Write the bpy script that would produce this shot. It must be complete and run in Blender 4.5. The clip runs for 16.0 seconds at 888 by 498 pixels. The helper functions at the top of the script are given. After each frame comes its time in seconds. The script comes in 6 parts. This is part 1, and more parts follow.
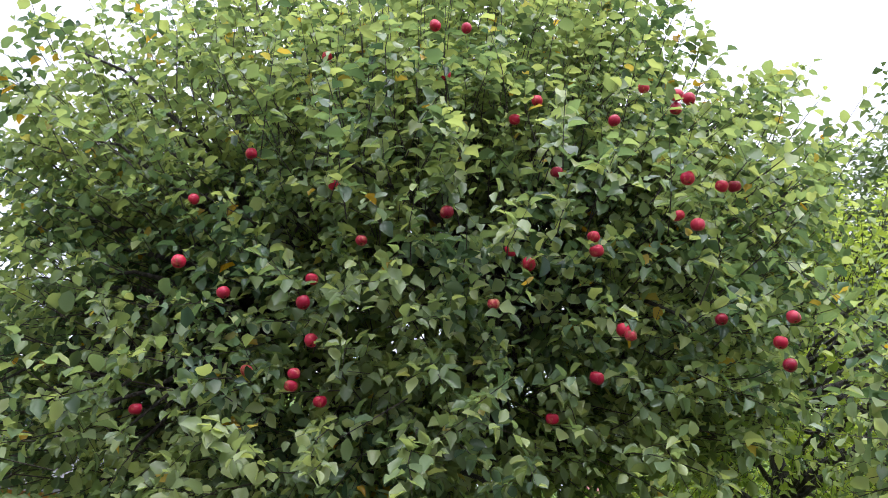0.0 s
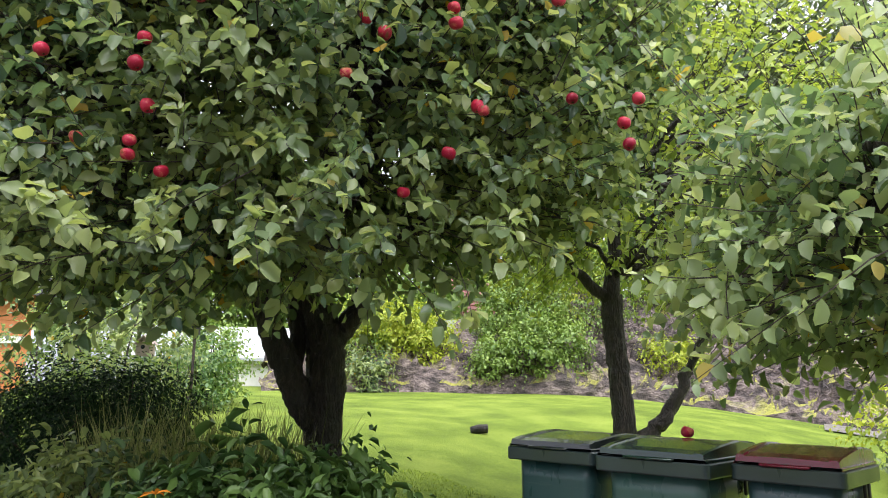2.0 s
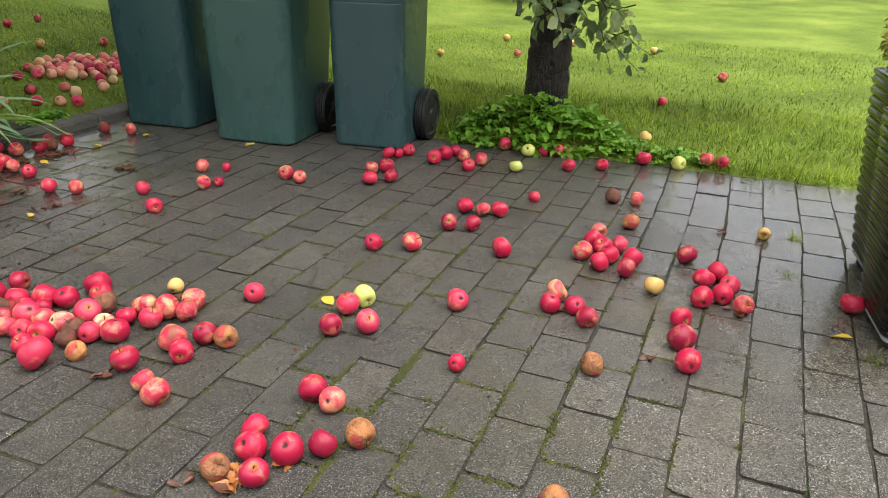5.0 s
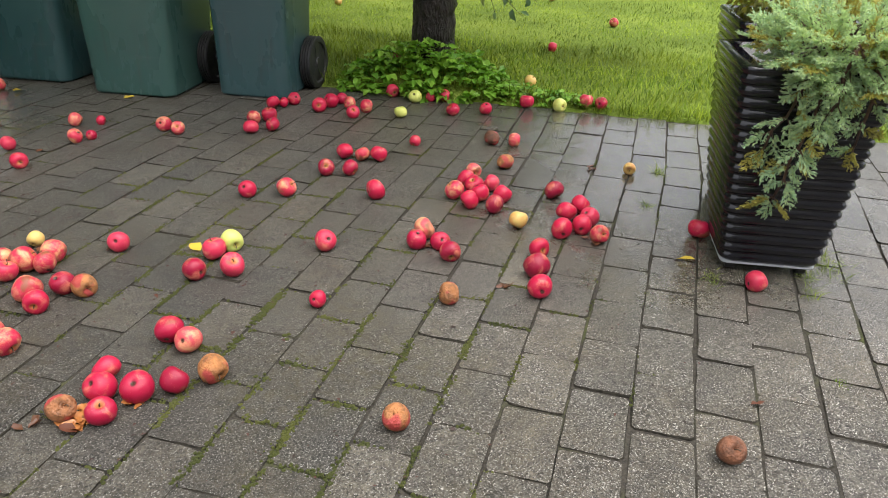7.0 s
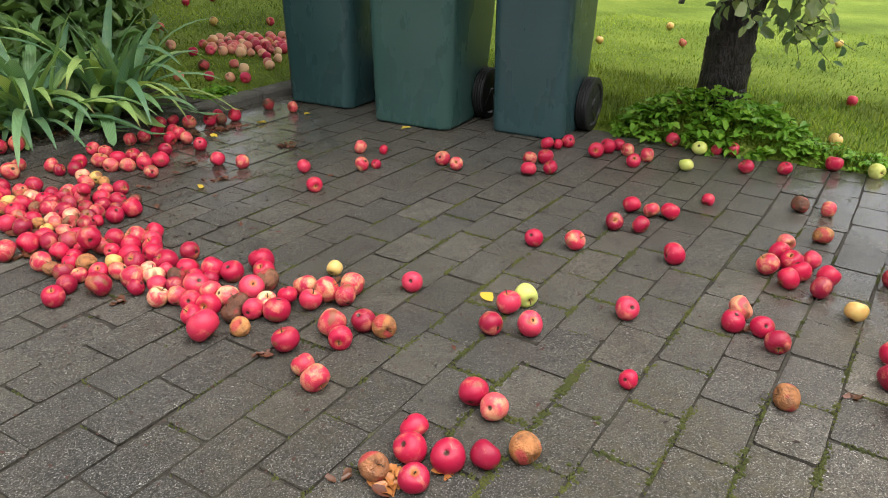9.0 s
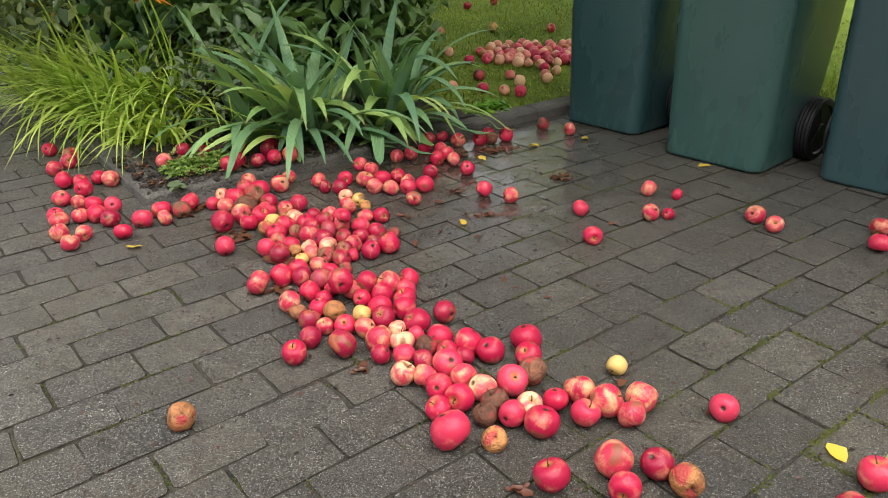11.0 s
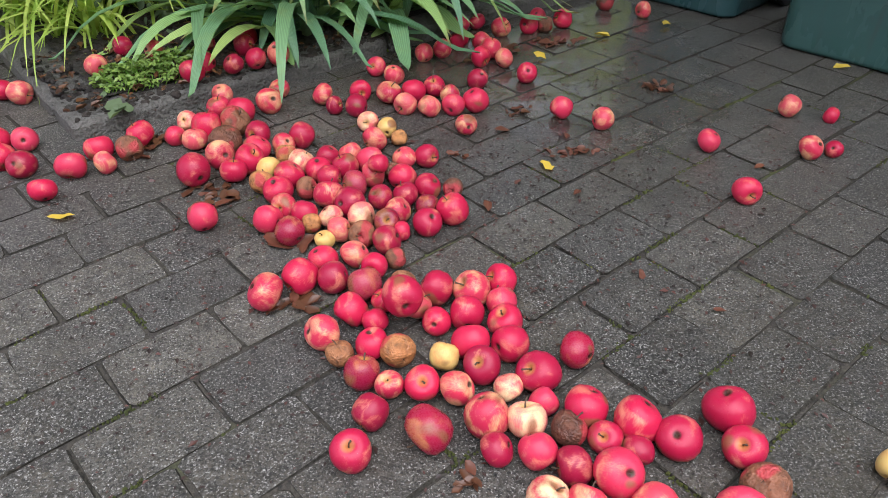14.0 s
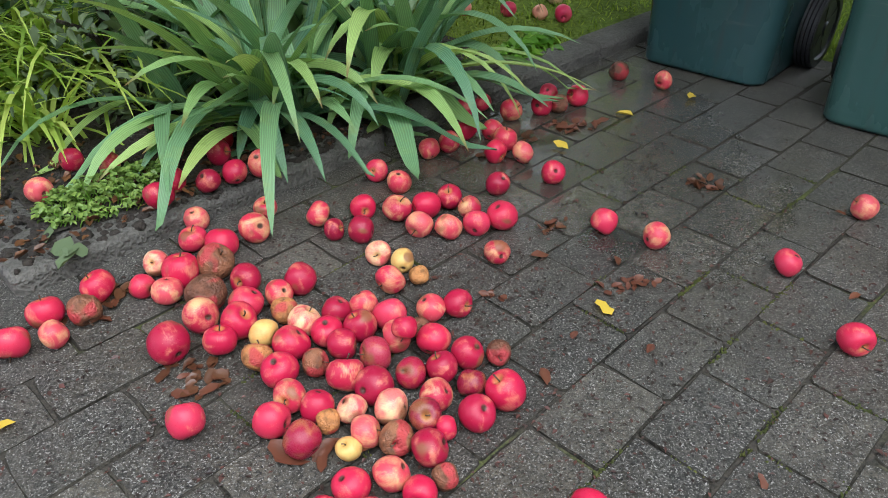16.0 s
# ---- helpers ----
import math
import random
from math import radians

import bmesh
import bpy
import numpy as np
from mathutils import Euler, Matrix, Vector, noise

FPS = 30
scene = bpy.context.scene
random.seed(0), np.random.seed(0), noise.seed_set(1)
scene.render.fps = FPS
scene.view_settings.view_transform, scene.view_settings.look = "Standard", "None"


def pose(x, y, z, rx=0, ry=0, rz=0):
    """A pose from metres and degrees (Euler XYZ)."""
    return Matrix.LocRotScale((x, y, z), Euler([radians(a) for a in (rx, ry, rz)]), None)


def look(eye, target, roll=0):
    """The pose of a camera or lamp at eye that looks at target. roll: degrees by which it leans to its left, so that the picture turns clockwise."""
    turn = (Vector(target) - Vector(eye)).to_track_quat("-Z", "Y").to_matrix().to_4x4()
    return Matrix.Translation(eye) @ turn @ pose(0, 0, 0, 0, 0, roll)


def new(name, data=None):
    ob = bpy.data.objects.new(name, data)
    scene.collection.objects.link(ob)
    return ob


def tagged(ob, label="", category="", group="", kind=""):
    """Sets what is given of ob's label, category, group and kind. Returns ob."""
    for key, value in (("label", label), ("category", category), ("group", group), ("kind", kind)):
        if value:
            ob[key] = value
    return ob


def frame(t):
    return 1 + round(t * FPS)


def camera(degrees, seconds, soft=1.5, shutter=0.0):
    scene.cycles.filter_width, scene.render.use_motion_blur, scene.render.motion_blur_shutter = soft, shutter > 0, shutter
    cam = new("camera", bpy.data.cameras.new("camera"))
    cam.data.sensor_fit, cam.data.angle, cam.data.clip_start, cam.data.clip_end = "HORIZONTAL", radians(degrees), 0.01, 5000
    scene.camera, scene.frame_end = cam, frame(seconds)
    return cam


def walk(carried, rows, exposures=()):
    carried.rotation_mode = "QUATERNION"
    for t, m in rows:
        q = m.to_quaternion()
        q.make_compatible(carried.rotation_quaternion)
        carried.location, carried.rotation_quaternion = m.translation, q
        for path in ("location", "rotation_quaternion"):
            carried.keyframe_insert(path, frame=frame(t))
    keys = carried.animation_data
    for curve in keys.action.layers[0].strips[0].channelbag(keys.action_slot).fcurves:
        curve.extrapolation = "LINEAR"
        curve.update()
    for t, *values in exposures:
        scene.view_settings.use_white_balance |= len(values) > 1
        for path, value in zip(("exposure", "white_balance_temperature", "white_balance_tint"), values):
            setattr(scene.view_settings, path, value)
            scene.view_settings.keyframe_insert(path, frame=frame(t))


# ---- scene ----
cam = camera(63.3, 16.0, 0.9)
PATH = [
    (0, (0.167, 0.010, 1.421), (0.035, 1.797, 2.309), 2.8),
    (0.5, (0.194, 0.036, 1.405), (0.131, 1.847, 2.252), 2.2),
    (1, (0.209, 0.047, 1.397), (0.232, 1.901, 2.149), 1.5),
    (1.5, (0.239, 0.074, 1.360), (0.361, 1.980, 1.954), 1.0),
    (2, (0.272, 0.105, 1.314), (0.503, 2.055, 1.695), 0.7),
    (2.5, (0.311, 0.129, 1.249), (0.664, 2.094, 1.378), 0.7),
    (3, (0.337, 0.169, 1.170), (0.819, 2.106, 1.033), 0.6),
    (3.5, (0.370, 0.196, 1.098), (0.991, 2.059, 0.718), 0.6),
    (4, (0.388, 0.150, 1.062), (1.149, 1.906, 0.480), 0.7),
    (4.5, (0.452, 0.091, 1.025), (1.346, 1.729, 0.305), 0.8),
    (5, (0.548, -0.015, 1.001), (1.550, 1.515, 0.192), 0.9),
    (5.2, (0.582, -0.073, 0.996), (1.615, 1.422, 0.160), 0.9),
    (5.9, (0.662, -0.179, 0.978), (1.797, 1.210, 0.067), 1.0),
    (6.6, (0.671, -0.193, 0.974), (1.830, 1.164, 0.052), 1.2),
    (7.3, (0.652, -0.155, 0.976), (1.754, 1.249, 0.073), 1.4),
    (7.5, (0.654, -0.146, 0.976), (1.737, 1.277, 0.081), 1.5),
    (8, (0.633, -0.103, 0.977), (1.637, 1.388, 0.099), 1.7),
    (8.5, (0.584, 0.010, 0.967), (1.453, 1.592, 0.106), 1.3),
    (9, (0.511, 0.141, 0.972), (1.194, 1.820, 0.128), 0.6),
    (9.5, (0.480, 0.245, 0.979), (0.955, 2.002, 0.149), -0.2),
    (10, (0.504, 0.382, 0.980), (0.789, 2.182, 0.156), -0.8),
    (10.2, (0.516, 0.423, 0.978), (0.740, 2.230, 0.150), -0.8),
    (10.9, (0.510, 0.619, 0.971), (0.565, 2.444, 0.125), -1.1),
    (11.6, (0.454, 0.834, 0.950), (0.465, 2.630, 0.050), -0.9),
    (12.3, (0.396, 1.045, 0.913), (0.432, 2.788, -0.067), -0.7),
    (12.5, (0.404, 1.108, 0.900), (0.450, 2.837, -0.104), -0.6),
    (13, (0.354, 1.246, 0.867), (0.430, 2.933, -0.204), -0.5),
    (13.5, (0.287, 1.357, 0.865), (0.398, 3.005, -0.263), -0.4),
    (14, (0.254, 1.449, 0.849), (0.392, 3.063, -0.323), -0.1),
    (14.5, (0.245, 1.580, 0.841), (0.394, 3.174, -0.358), 0.0),
    (15, (0.245, 1.725, 0.843), (0.408, 3.312, -0.364), -0.0),
    (15.5, (0.206, 1.805, 0.854), (0.399, 3.403, -0.334), -0.5),
    (16, (0.158, 1.887, 0.901), (0.399, 3.519, -0.230), -0.8),
]
walk(cam, [(t, look(eye, target, roll)) for t, eye, target, roll in PATH],
     exposures=[(0, 1.50, 5950, 14), (1.5, 1.50, 6300, 11), (2.3, 1.85, 6400, 16), (2.7, 2.04, 6450, 24), (3.2, 2.04, 6450, 24), (3.6, 1.94, 6450, 16), (4.5, 1.55, 6500, 10), (12.3, 1.43, 6600, 10),
                (13.5, 1.41, 6000, 13), (14.5, 1.40, 5850, 14), (15.5, 1.42, 5800, 11), (16, 1.50, 5800, 8)])

# ---- sky and light: an overcast, wet late-summer day ----
world = bpy.data.worlds.new("overcast_sky")
scene.world = world
world.use_nodes = True
wn = world.node_tree
wn.nodes.clear()
sky = wn.nodes.new("ShaderNodeTexSky")
sky.sky_type = "NISHITA"
sky.sun_disc = False
sky.sun_elevation, sky.sun_rotation = radians(66), radians(156)
sky.dust_density, sky.air_density = 4.0, 1.0
pale = wn.nodes.new("ShaderNodeHueSaturation")
pale.inputs["Saturation"].default_value = 0.12
wn.links.new(sky.outputs[0], pale.inputs["Color"])
cloud = wn.nodes.new("ShaderNodeMixRGB")
cloud.inputs[0].default_value = 0.92
# an overcast sky is three times as bright overhead as at the horizon
dome = wn.nodes.new("ShaderNodeTexCoord")
lift = wn.nodes.new("ShaderNodeSeparateXYZ")
wn.links.new(dome.outputs["Generated"], lift.inputs[0])
grade = wn.nodes.new("ShaderNodeValToRGB")
grade.color_ramp.elements[0].position, grade.color_ramp.elements[0].color = 0.0, (0.375, 0.39, 0.45, 1)
grade.color_ramp.elements[1].position, grade.color_ramp.elements[1].color = 1.0, (1.0, 1.02, 1.06, 1)
wn.links.new(lift.outputs[2], grade.inputs[0])
bright = wn.nodes.new("ShaderNodeMixRGB")
bright.blend_type, bright.inputs[0].default_value, bright.inputs[2].default_value = "MULTIPLY", 1.0, (11.0, 11.0, 11.2, 1)
wn.links.new(grade.outputs[0], bright.inputs[1])
wn.links.new(bright.outputs[0], cloud.inputs[2])
wn.links.new(pale.outputs[0], cloud.inputs[1])
back = wn.nodes.new("ShaderNodeBackground")
back.inputs["Strength"].default_value = 0.075
wn.links.new(cloud.outputs[0], back.inputs["Color"])
wout = wn.nodes.new("ShaderNodeOutputWorld")
wn.links.new(back.outputs[0], wout.inputs["Surface"])

sun = new("sun", bpy.data.lights.new("sun", "SUN"))
sun.data.energy, sun.data.angle, sun.data.color = 2.0, radians(75), (1.0, 0.97, 0.92)
sun.matrix_world = look((1.8, -4.0, 10), (0, 0, 0))

# ---- helpers ----
rng = np.random.default_rng(7)
ROW = radians(34.7)                       # the paving rows run this way
CU, SU = math.cos(ROW), math.sin(ROW)


def uv(x, y):
    """Plan place -> along the paving rows, across them."""
    return x * CU + y * SU, -x * SU + y * CU


def xy(u, v):
    return u * CU - v * SU, u * SU + v * CU


STONE_L, STONE_W = 0.2006, 0.1345          # a paving stone with its joint


def stone_at(r, j):
    """The middle of stone j in row r; the rows drift a little, as laid by hand."""
    rc, jc = min(max(r, -7), 21), min(max(j, 3), 15)
    x = 0.10362 + 0.16373 * j - 0.08064 * r
    y = 0.05305 + 0.11599 * j + 0.10744 * r
    x += 0.05169 - 0.01178 * jc + 0.00450 * rc - 0.00033 * rc * rc - 0.00001 * rc * jc + 0.00068 * jc * jc
    y += 0.01909 - 0.00044 * jc - 0.00578 * rc + 0.00011 * rc * rc + 0.00054 * rc * jc - 0.00020 * jc * jc
    return np.array((x, y))


class Soup:
    """Vertices and faces gathered into one mesh."""

    def __init__(self):
        self.v, self.f, self.n = [], [], 0

    def add(self, verts, faces):
        self.v.append(np.asarray(verts, float).reshape(-1, 3))
        for f in faces:
            self.f.append(tuple(int(i) + self.n for i in f))
        self.n += len(self.v[-1])

    def add_many(self, verts, face):
        """verts: N copies of k vertices; face: the faces of one copy."""
        N, k = verts.shape[:2]
        off = self.n + np.arange(N) * k
        self.v.append(verts.reshape(-1, 3))
        for f in face:
            self.f.extend(map(tuple, (off[:, None] + np.array(f)[None, :]).tolist()))
        self.n += N * k

    def mesh(self, name, smooth=True):
        me = bpy.data.meshes.new(name)
        me.from_pydata(np.concatenate(self.v).tolist(), [], self.f)
        if smooth:
            me.polygons.foreach_set("use_smooth", [True] * len(me.polygons))
        me.update()
        return me


def part(name, soup, material, parent=None, label="", smooth=True, kind=""):
    me = soup.mesh(name, smooth) if isinstance(soup, Soup) else soup
    if material and not me.materials:
        me.materials.append(material)
    ob = new(name, me)
    ob.parent = parent
    return tagged(ob, label, kind=kind)


def thing(name, label, category, m=None, group="", kind=""):
    ob = new(name)
    ob.empty_display_size = 0.1
    if m is not None:
        ob.matrix_world = m
    return tagged(ob, label, category, group, kind)


def unit(a):
    a = np.asarray(a, float)
    return a / np.maximum(np.linalg.norm(a, axis=-1, keepdims=True), 1e-9)


def tube(soup, pts, radii, sides=8, rough=0.0, cap=True):
    pts = np.asarray(pts, float)
    radii = np.broadcast_to(radii, len(pts)).astype(float)
    tang = unit(np.gradient(pts, axis=0))
    ref = np.array([0.31, 0.95, 0.05]) if abs(tang[0][2]) > 0.7 else np.array([0, 0, 1.0])
    a = unit(np.cross(tang, ref))
    b = np.cross(tang, a)
    ang = np.linspace(0, 2 * np.pi, sides, endpoint=False)
    # ridges run along the tube and break up here and there
    ridge = 0.75 * rng.normal(0, 1, (1, sides)) + 0.55 * rng.normal(0, 1, (len(pts), sides))
    ring = pts[:, None] + (radii[:, None] * (1 + rough * ridge))[..., None] * (
        np.cos(ang)[None, :, None] * a[:, None] + np.sin(ang)[None, :, None] * b[:, None])
    faces = []
    for i in range(len(pts) - 1):
        for j in range(sides):
            k = (j + 1) % sides
            faces.append((i * sides + j, i * sides + k, (i + 1) * sides + k, (i + 1) * sides + j))
    if cap:
        faces.append(tuple(range(sides))[::-1])
        faces.append(tuple((len(pts) - 1) * sides + j for j in range(sides)))
    soup.add(ring.reshape(-1, 3), faces)


def curve_pts(p0, p1, bend, n=8, wob=0.0):
    """A bent line from p0 to p1."""
    t = np.linspace(0, 1, n)[:, None]
    p0, p1, bend = map(lambda q: np.asarray(q, float), (p0, p1, bend))
    pts = p0 + (p1 - p0) * t + bend * (4 * t * (1 - t))
    if wob:
        pts[1:-1] += rng.normal(0, wob, (n - 2, 3))
    return pts


def rounded(w, d, r, z, n=4, cy=0.0):
    """A rounded rectangle at height z."""
    out = []
    for cx, cyy, a0 in ((w / 2 - r, d / 2 - r, 0), (-w / 2 + r, d / 2 - r, 90), (-w / 2 + r, -d / 2 + r, 180), (w / 2 - r, -d / 2 + r, 270)):
        for i in range(n + 1):
            a = radians(a0 + 90 * i / n)
            out.append((cx + r * math.cos(a), cyy + r * math.sin(a) + cy, z))
    return out


def loft(soup, rings, close=True):
    k = len(rings[0])
    faces = [(i * k + j, i * k + (j + 1) % k, (i + 1) * k + (j + 1) % k, (i + 1) * k + j) for i in range(len(rings) - 1) for j in range(k)]
    if close:
        faces.append(tuple(range(k))[::-1])
        faces.append(tuple((len(rings) - 1) * k + j for j in range(k)))
    soup.add([p for r in rings for p in r], faces)


def box(soup, x0, y0, z0, x1, y1, z1, b=0.0):
    """A box with its edges cut by b."""
    xs, ys = (x0 + x1) / 2, (y0 + y1) / 2
    w, d = x1 - x0, y1 - y0
    if b <= 0:
        r = [[(xs + sx * w / 2, ys + sy * d / 2, z) for sx, sy in ((-1, -1), (1, -1), (1, 1), (-1, 1))] for z in (z0, z1)]
        loft(soup, r)
        return
    def ring(z, c):
        return [(xs + px, ys + py, z) for px, py in (
            (-w / 2 + b + c, -d / 2 + c), (w / 2 - b - c, -d / 2 + c), (w / 2 - c, -d / 2 + b + c), (w / 2 - c, d / 2 - b - c),
            (w / 2 - b - c, d / 2 - c), (-w / 2 + b + c, d / 2 - c), (-w / 2 + c, d / 2 - b - c), (-w / 2 + c, -d / 2 + b + c))]
    loft(soup, [ring(z0, b), ring(z0 + b, 0), ring(z1 - b, 0), ring(z1, b)])


LEAF11 = [(0, 2, 1), (0, 3, 2), (1, 2, 5, 4), (2, 3, 6, 5), (4, 5, 8, 7), (5, 6, 9, 8), (7, 8, 10), (8, 9, 10)]
LEAF4 = [(0, 2, 1), (0, 3, 2), (1, 2, 4), (2, 3, 4)]


def leaves(soup, pos, way, up, size, ratio=0.55, fold=0.16, droop=0.18, near=True):
    """Folded leaves: pos, direction and upper side of each, its length; ratio: width to length."""
    way = unit(way)
    side = unit(np.cross(way, up))
    nor = np.cross(side, way)
    N = len(pos)
    curl = rng.uniform(0.4, 1.8, N) * droop
    wid = ratio * rng.uniform(0.8, 1.2, N)
    fo = fold * rng.uniform(0.3, 1.9, N)
    if near:
        rows = [(0, 0, 0), (-0.36, 0.22, 1), (0, 0.22, 0), (0.36, 0.22, 1), (-0.46, 0.50, 1), (0, 0.50, 0), (0.46, 0.50, 1), (-0.32, 0.79, 1), (0, 0.79, 0), (0.32, 0.79, 1), (0, 1.0, 0)]
    else:
        rows = [(0, 0, 0), (-0.46, 0.48, 1), (0, 0.48, 0), (0.46, 0.48, 1), (0, 1.0, 0)]
    vs = np.zeros((N, len(rows), 3))
    twist = rng.normal(0, 0.16, N)
    for i, (sx, ty, e) in enumerate(rows):
        z = e * fo - curl * ty * ty + sx * twist * ty
        if e and near:
            # wavy margins
            z = z + rng.normal(0, 0.070, N)
            sx = sx * rng.uniform(0.76, 1.20, N)
            ty = (ty + rng.uniform(-0.06, 0.06, N))[:, None]
        vs[:, i] = pos + size[:, None] * ((sx * wid)[:, None] * side + ty * way + z[:, None] * nor)
    soup.add_many(vs, LEAF11 if near else LEAF4)


def blades(soup, pos, way, length, width, bend=0.5, segs=4, keel=0.0):
    """Long arching blades that taper to a point."""
    N = len(pos)
    way = unit(way)
    flat = unit(np.c_[way[:, :2], np.zeros(N)] + 1e-6)
    side = np.c_[-flat[:, 1], flat[:, 0], np.zeros(N)]
    bend = np.broadcast_to(bend, N)
    vs = np.zeros((N, 2 * segs + 1, 3))
    faces = []
    p = np.array(pos, float)
    elev = np.arcsin(np.clip(way[:, 2], -1, 1))
    for i in range(segs + 1):
        t = i / segs
        w = width * (1 - t ** 2.2) * (0.55 + 0.45 * min(1, t * 4))
        if i < segs:
            vs[:, 2 * i] = p - side * w[:, None] / 2
            vs[:, 2 * i + 1] = p + side * w[:, None] / 2
        else:
            vs[:, 2 * i] = p
        e = elev - bend * (t + 0.15) * 1.6
        p = p + (length / segs)[:, None] * (np.cos(e)[:, None] * flat + np.sin(e)[:, None] * np.array([0, 0, 1.0]))
        if i < segs - 1:
            faces.append((2 * i, 2 * i + 1, 2 * i + 3, 2 * i + 2))
    faces.append((2 * segs - 2, 2 * segs - 1, 2 * segs))
    soup.add_many(vs, faces)


# ---- node helpers ----
class Nodes:
    def __init__(self, name, rough=0.6, metal=0.0, spec=0.5):
        self.m = bpy.data.materials.new(name)
        self.m.use_nodes = True
        self.t = self.m.node_tree
        self.b = self.t.nodes["Principled BSDF"]
        self.b.inputs["Roughness"].default_value = rough
        self.b.inputs["Metallic"].default_value = metal
        self.b.inputs["Specular IOR Level"].default_value = spec
        self.geo = self.t.nodes.new("ShaderNodeNewGeometry")
        self.tc = self.t.nodes.new("ShaderNodeTexCoord")

    def link(self, a, b):
        self.t.links.new(a, b)

    def coord(self, kind):
        return self.geo.outputs["Position"] if kind == "world" else self.tc.outputs["Object"]

    def noise(self, scale, detail=3, kind="object", rough=0.55, stretch=None, distort=0.0):
        n = self.t.nodes.new("ShaderNodeTexNoise")
        n.inputs["Scale"].default_value, n.inputs["Detail"].default_value = scale, detail
        n.inputs["Roughness"].default_value, n.inputs["Distortion"].default_value = rough, distort
        src = self.coord(kind)
        if stretch:
            mp = self.t.nodes.new("ShaderNodeMapping")
            mp.inputs["Scale"].default_value = stretch
            self.link(src, mp.inputs["Vector"])
            src = mp.outputs[0]
        self.link(src, n.inputs["Vector"])
        return n.outputs["Fac"]

    def voronoi(self, scale, kind="object", out="Distance"):
        n = self.t.nodes.new("ShaderNodeTexVoronoi")
        n.inputs["Scale"].default_value = scale
        self.link(self.coord(kind), n.inputs["Vector"])
        return n.outputs[out]

    def random(self):
        return self.t.nodes.new("ShaderNodeObjectInfo").outputs["Random"]

    def island(self):
        return self.geo.outputs["Random Per Island"]

    def ramp(self, fac, stops):
        r = self.t.nodes.new("ShaderNodeValToRGB")
        el = r.color_ramp.elements
        while len(el) < len(stops):
            el.new(0.5)
        for e, (p, c) in zip(el, stops):
            e.position = p
            e.color = (*c, 1) if isinstance(c, tuple) else (c, c, c, 1)
        self.link(fac, r.inputs[0])
        return r.outputs[0]

    def mix(self, fac, a, b, mode="MIX"):
        x = self.t.nodes.new("ShaderNodeMixRGB")
        x.blend_type = mode
        for sock, v in zip(x.inputs, (fac, a, b)):
            if isinstance(v, (int, float)):
                sock.default_value = v if sock == x.inputs[0] else (v, v, v, 1)
            elif isinstance(v, tuple):
                sock.default_value = (*v, 1)
            else:
                self.link(v, sock)
        return x.outputs[0]

    def math(self, op, a, b=0.0, clamp=False):
        x = self.t.nodes.new("ShaderNodeMath")
        x.operation, x.use_clamp = op, clamp
        for sock, v in zip(x.inputs, (a, b)):
            if isinstance(v, (int, float)):
                sock.default_value = v
            else:
                self.link(v, sock)
        return x.outputs[0]

    def color(self, c):
        if isinstance(c, tuple):
            self.b.inputs["Base Color"].default_value = (*c, 1)
        else:
            self.link(c, self.b.inputs["Base Color"])
        self.c = c
        return self

    def rough(self, r):
        self.link(r, self.b.inputs["Roughness"])
        return self

    def bump(self, h, strength=0.3, dist=0.01):
        n = self.t.nodes.new("ShaderNodeBump")
        n.inputs["Strength"].default_value, n.inputs["Distance"].default_value = strength, dist
        self.link(h, n.inputs["Height"])
        self.link(n.outputs[0], self.b.inputs["Normal"])
        return self

    def leafy(self, share=0.3, tint=(1.22, 1.2, 0.72)):
        """Light comes through: part of the surface is translucent."""
        tr = self.t.nodes.new("ShaderNodeBsdfTranslucent")
        col = self.mix(1.0, self.c, tint, "MULTIPLY")
        self.link(col, tr.inputs["Color"])
        mx = self.t.nodes.new("ShaderNodeMixShader")
        mx.inputs[0].default_value = share
        self.link(self.b.outputs[0], mx.inputs[1])
        self.link(tr.outputs[0], mx.inputs[2])
        self.link(mx.outputs[0], self.t.nodes["Material Output"].inputs["Surface"])
        return self


# ---- materials ----
def leaf_material(name, dark, mid, light, rough=0.42, share=0.3, odd=None, spec=0.5, mottle=0.0):
    n = Nodes(name, rough, 0.0, spec)
    stops = [(0.0, dark), (0.5, mid), (0.93, light)]
    if odd:
        stops += [(0.985, light), (0.992, odd)]
    c = n.ramp(n.island(), stops)
    patch = n.noise(1.1, 2, "world")
    c = n.mix(n.ramp(patch, [(0.4, 0.0), (0.7, 0.55)]), c, light, "MIX")
    if mottle:
        c = n.mix(mottle, c, n.ramp(n.noise(0.9, 5, "world", 0.7), [(0.38, 0.28), (0.5, 0.8), (0.63, 1.25)]), "MULTIPLY")
    n.color(c)
    n.bump(n.noise(60, 2, "world"), 0.25, 0.004)
    return n.leafy(share).m


M_LEAF = leaf_material("apple_leaf", (0.050, 0.095, 0.066), (0.165, 0.250, 0.135), (0.38, 0.44, 0.19), 0.25, 0.52, (0.45, 0.27, 0.02))
M_LEAF_EDGE = leaf_material("edge_tree_leaf", (0.085, 0.155, 0.085), (0.21, 0.31, 0.165), (0.46, 0.53, 0.27), 0.25, 0.48, (0.5, 0.33, 0.03))
M_LEAF_PALE = leaf_material("pale_leaf", (0.08, 0.15, 0.035), (0.15, 0.25, 0.06), (0.26, 0.36, 0.08), 0.42, 0.32)
M_LEAF_LIGHT = leaf_material("light_apple_leaf", (0.13, 0.21, 0.04), (0.26, 0.35, 0.07), (0.42, 0.50, 0.10), 0.38, 0.45)
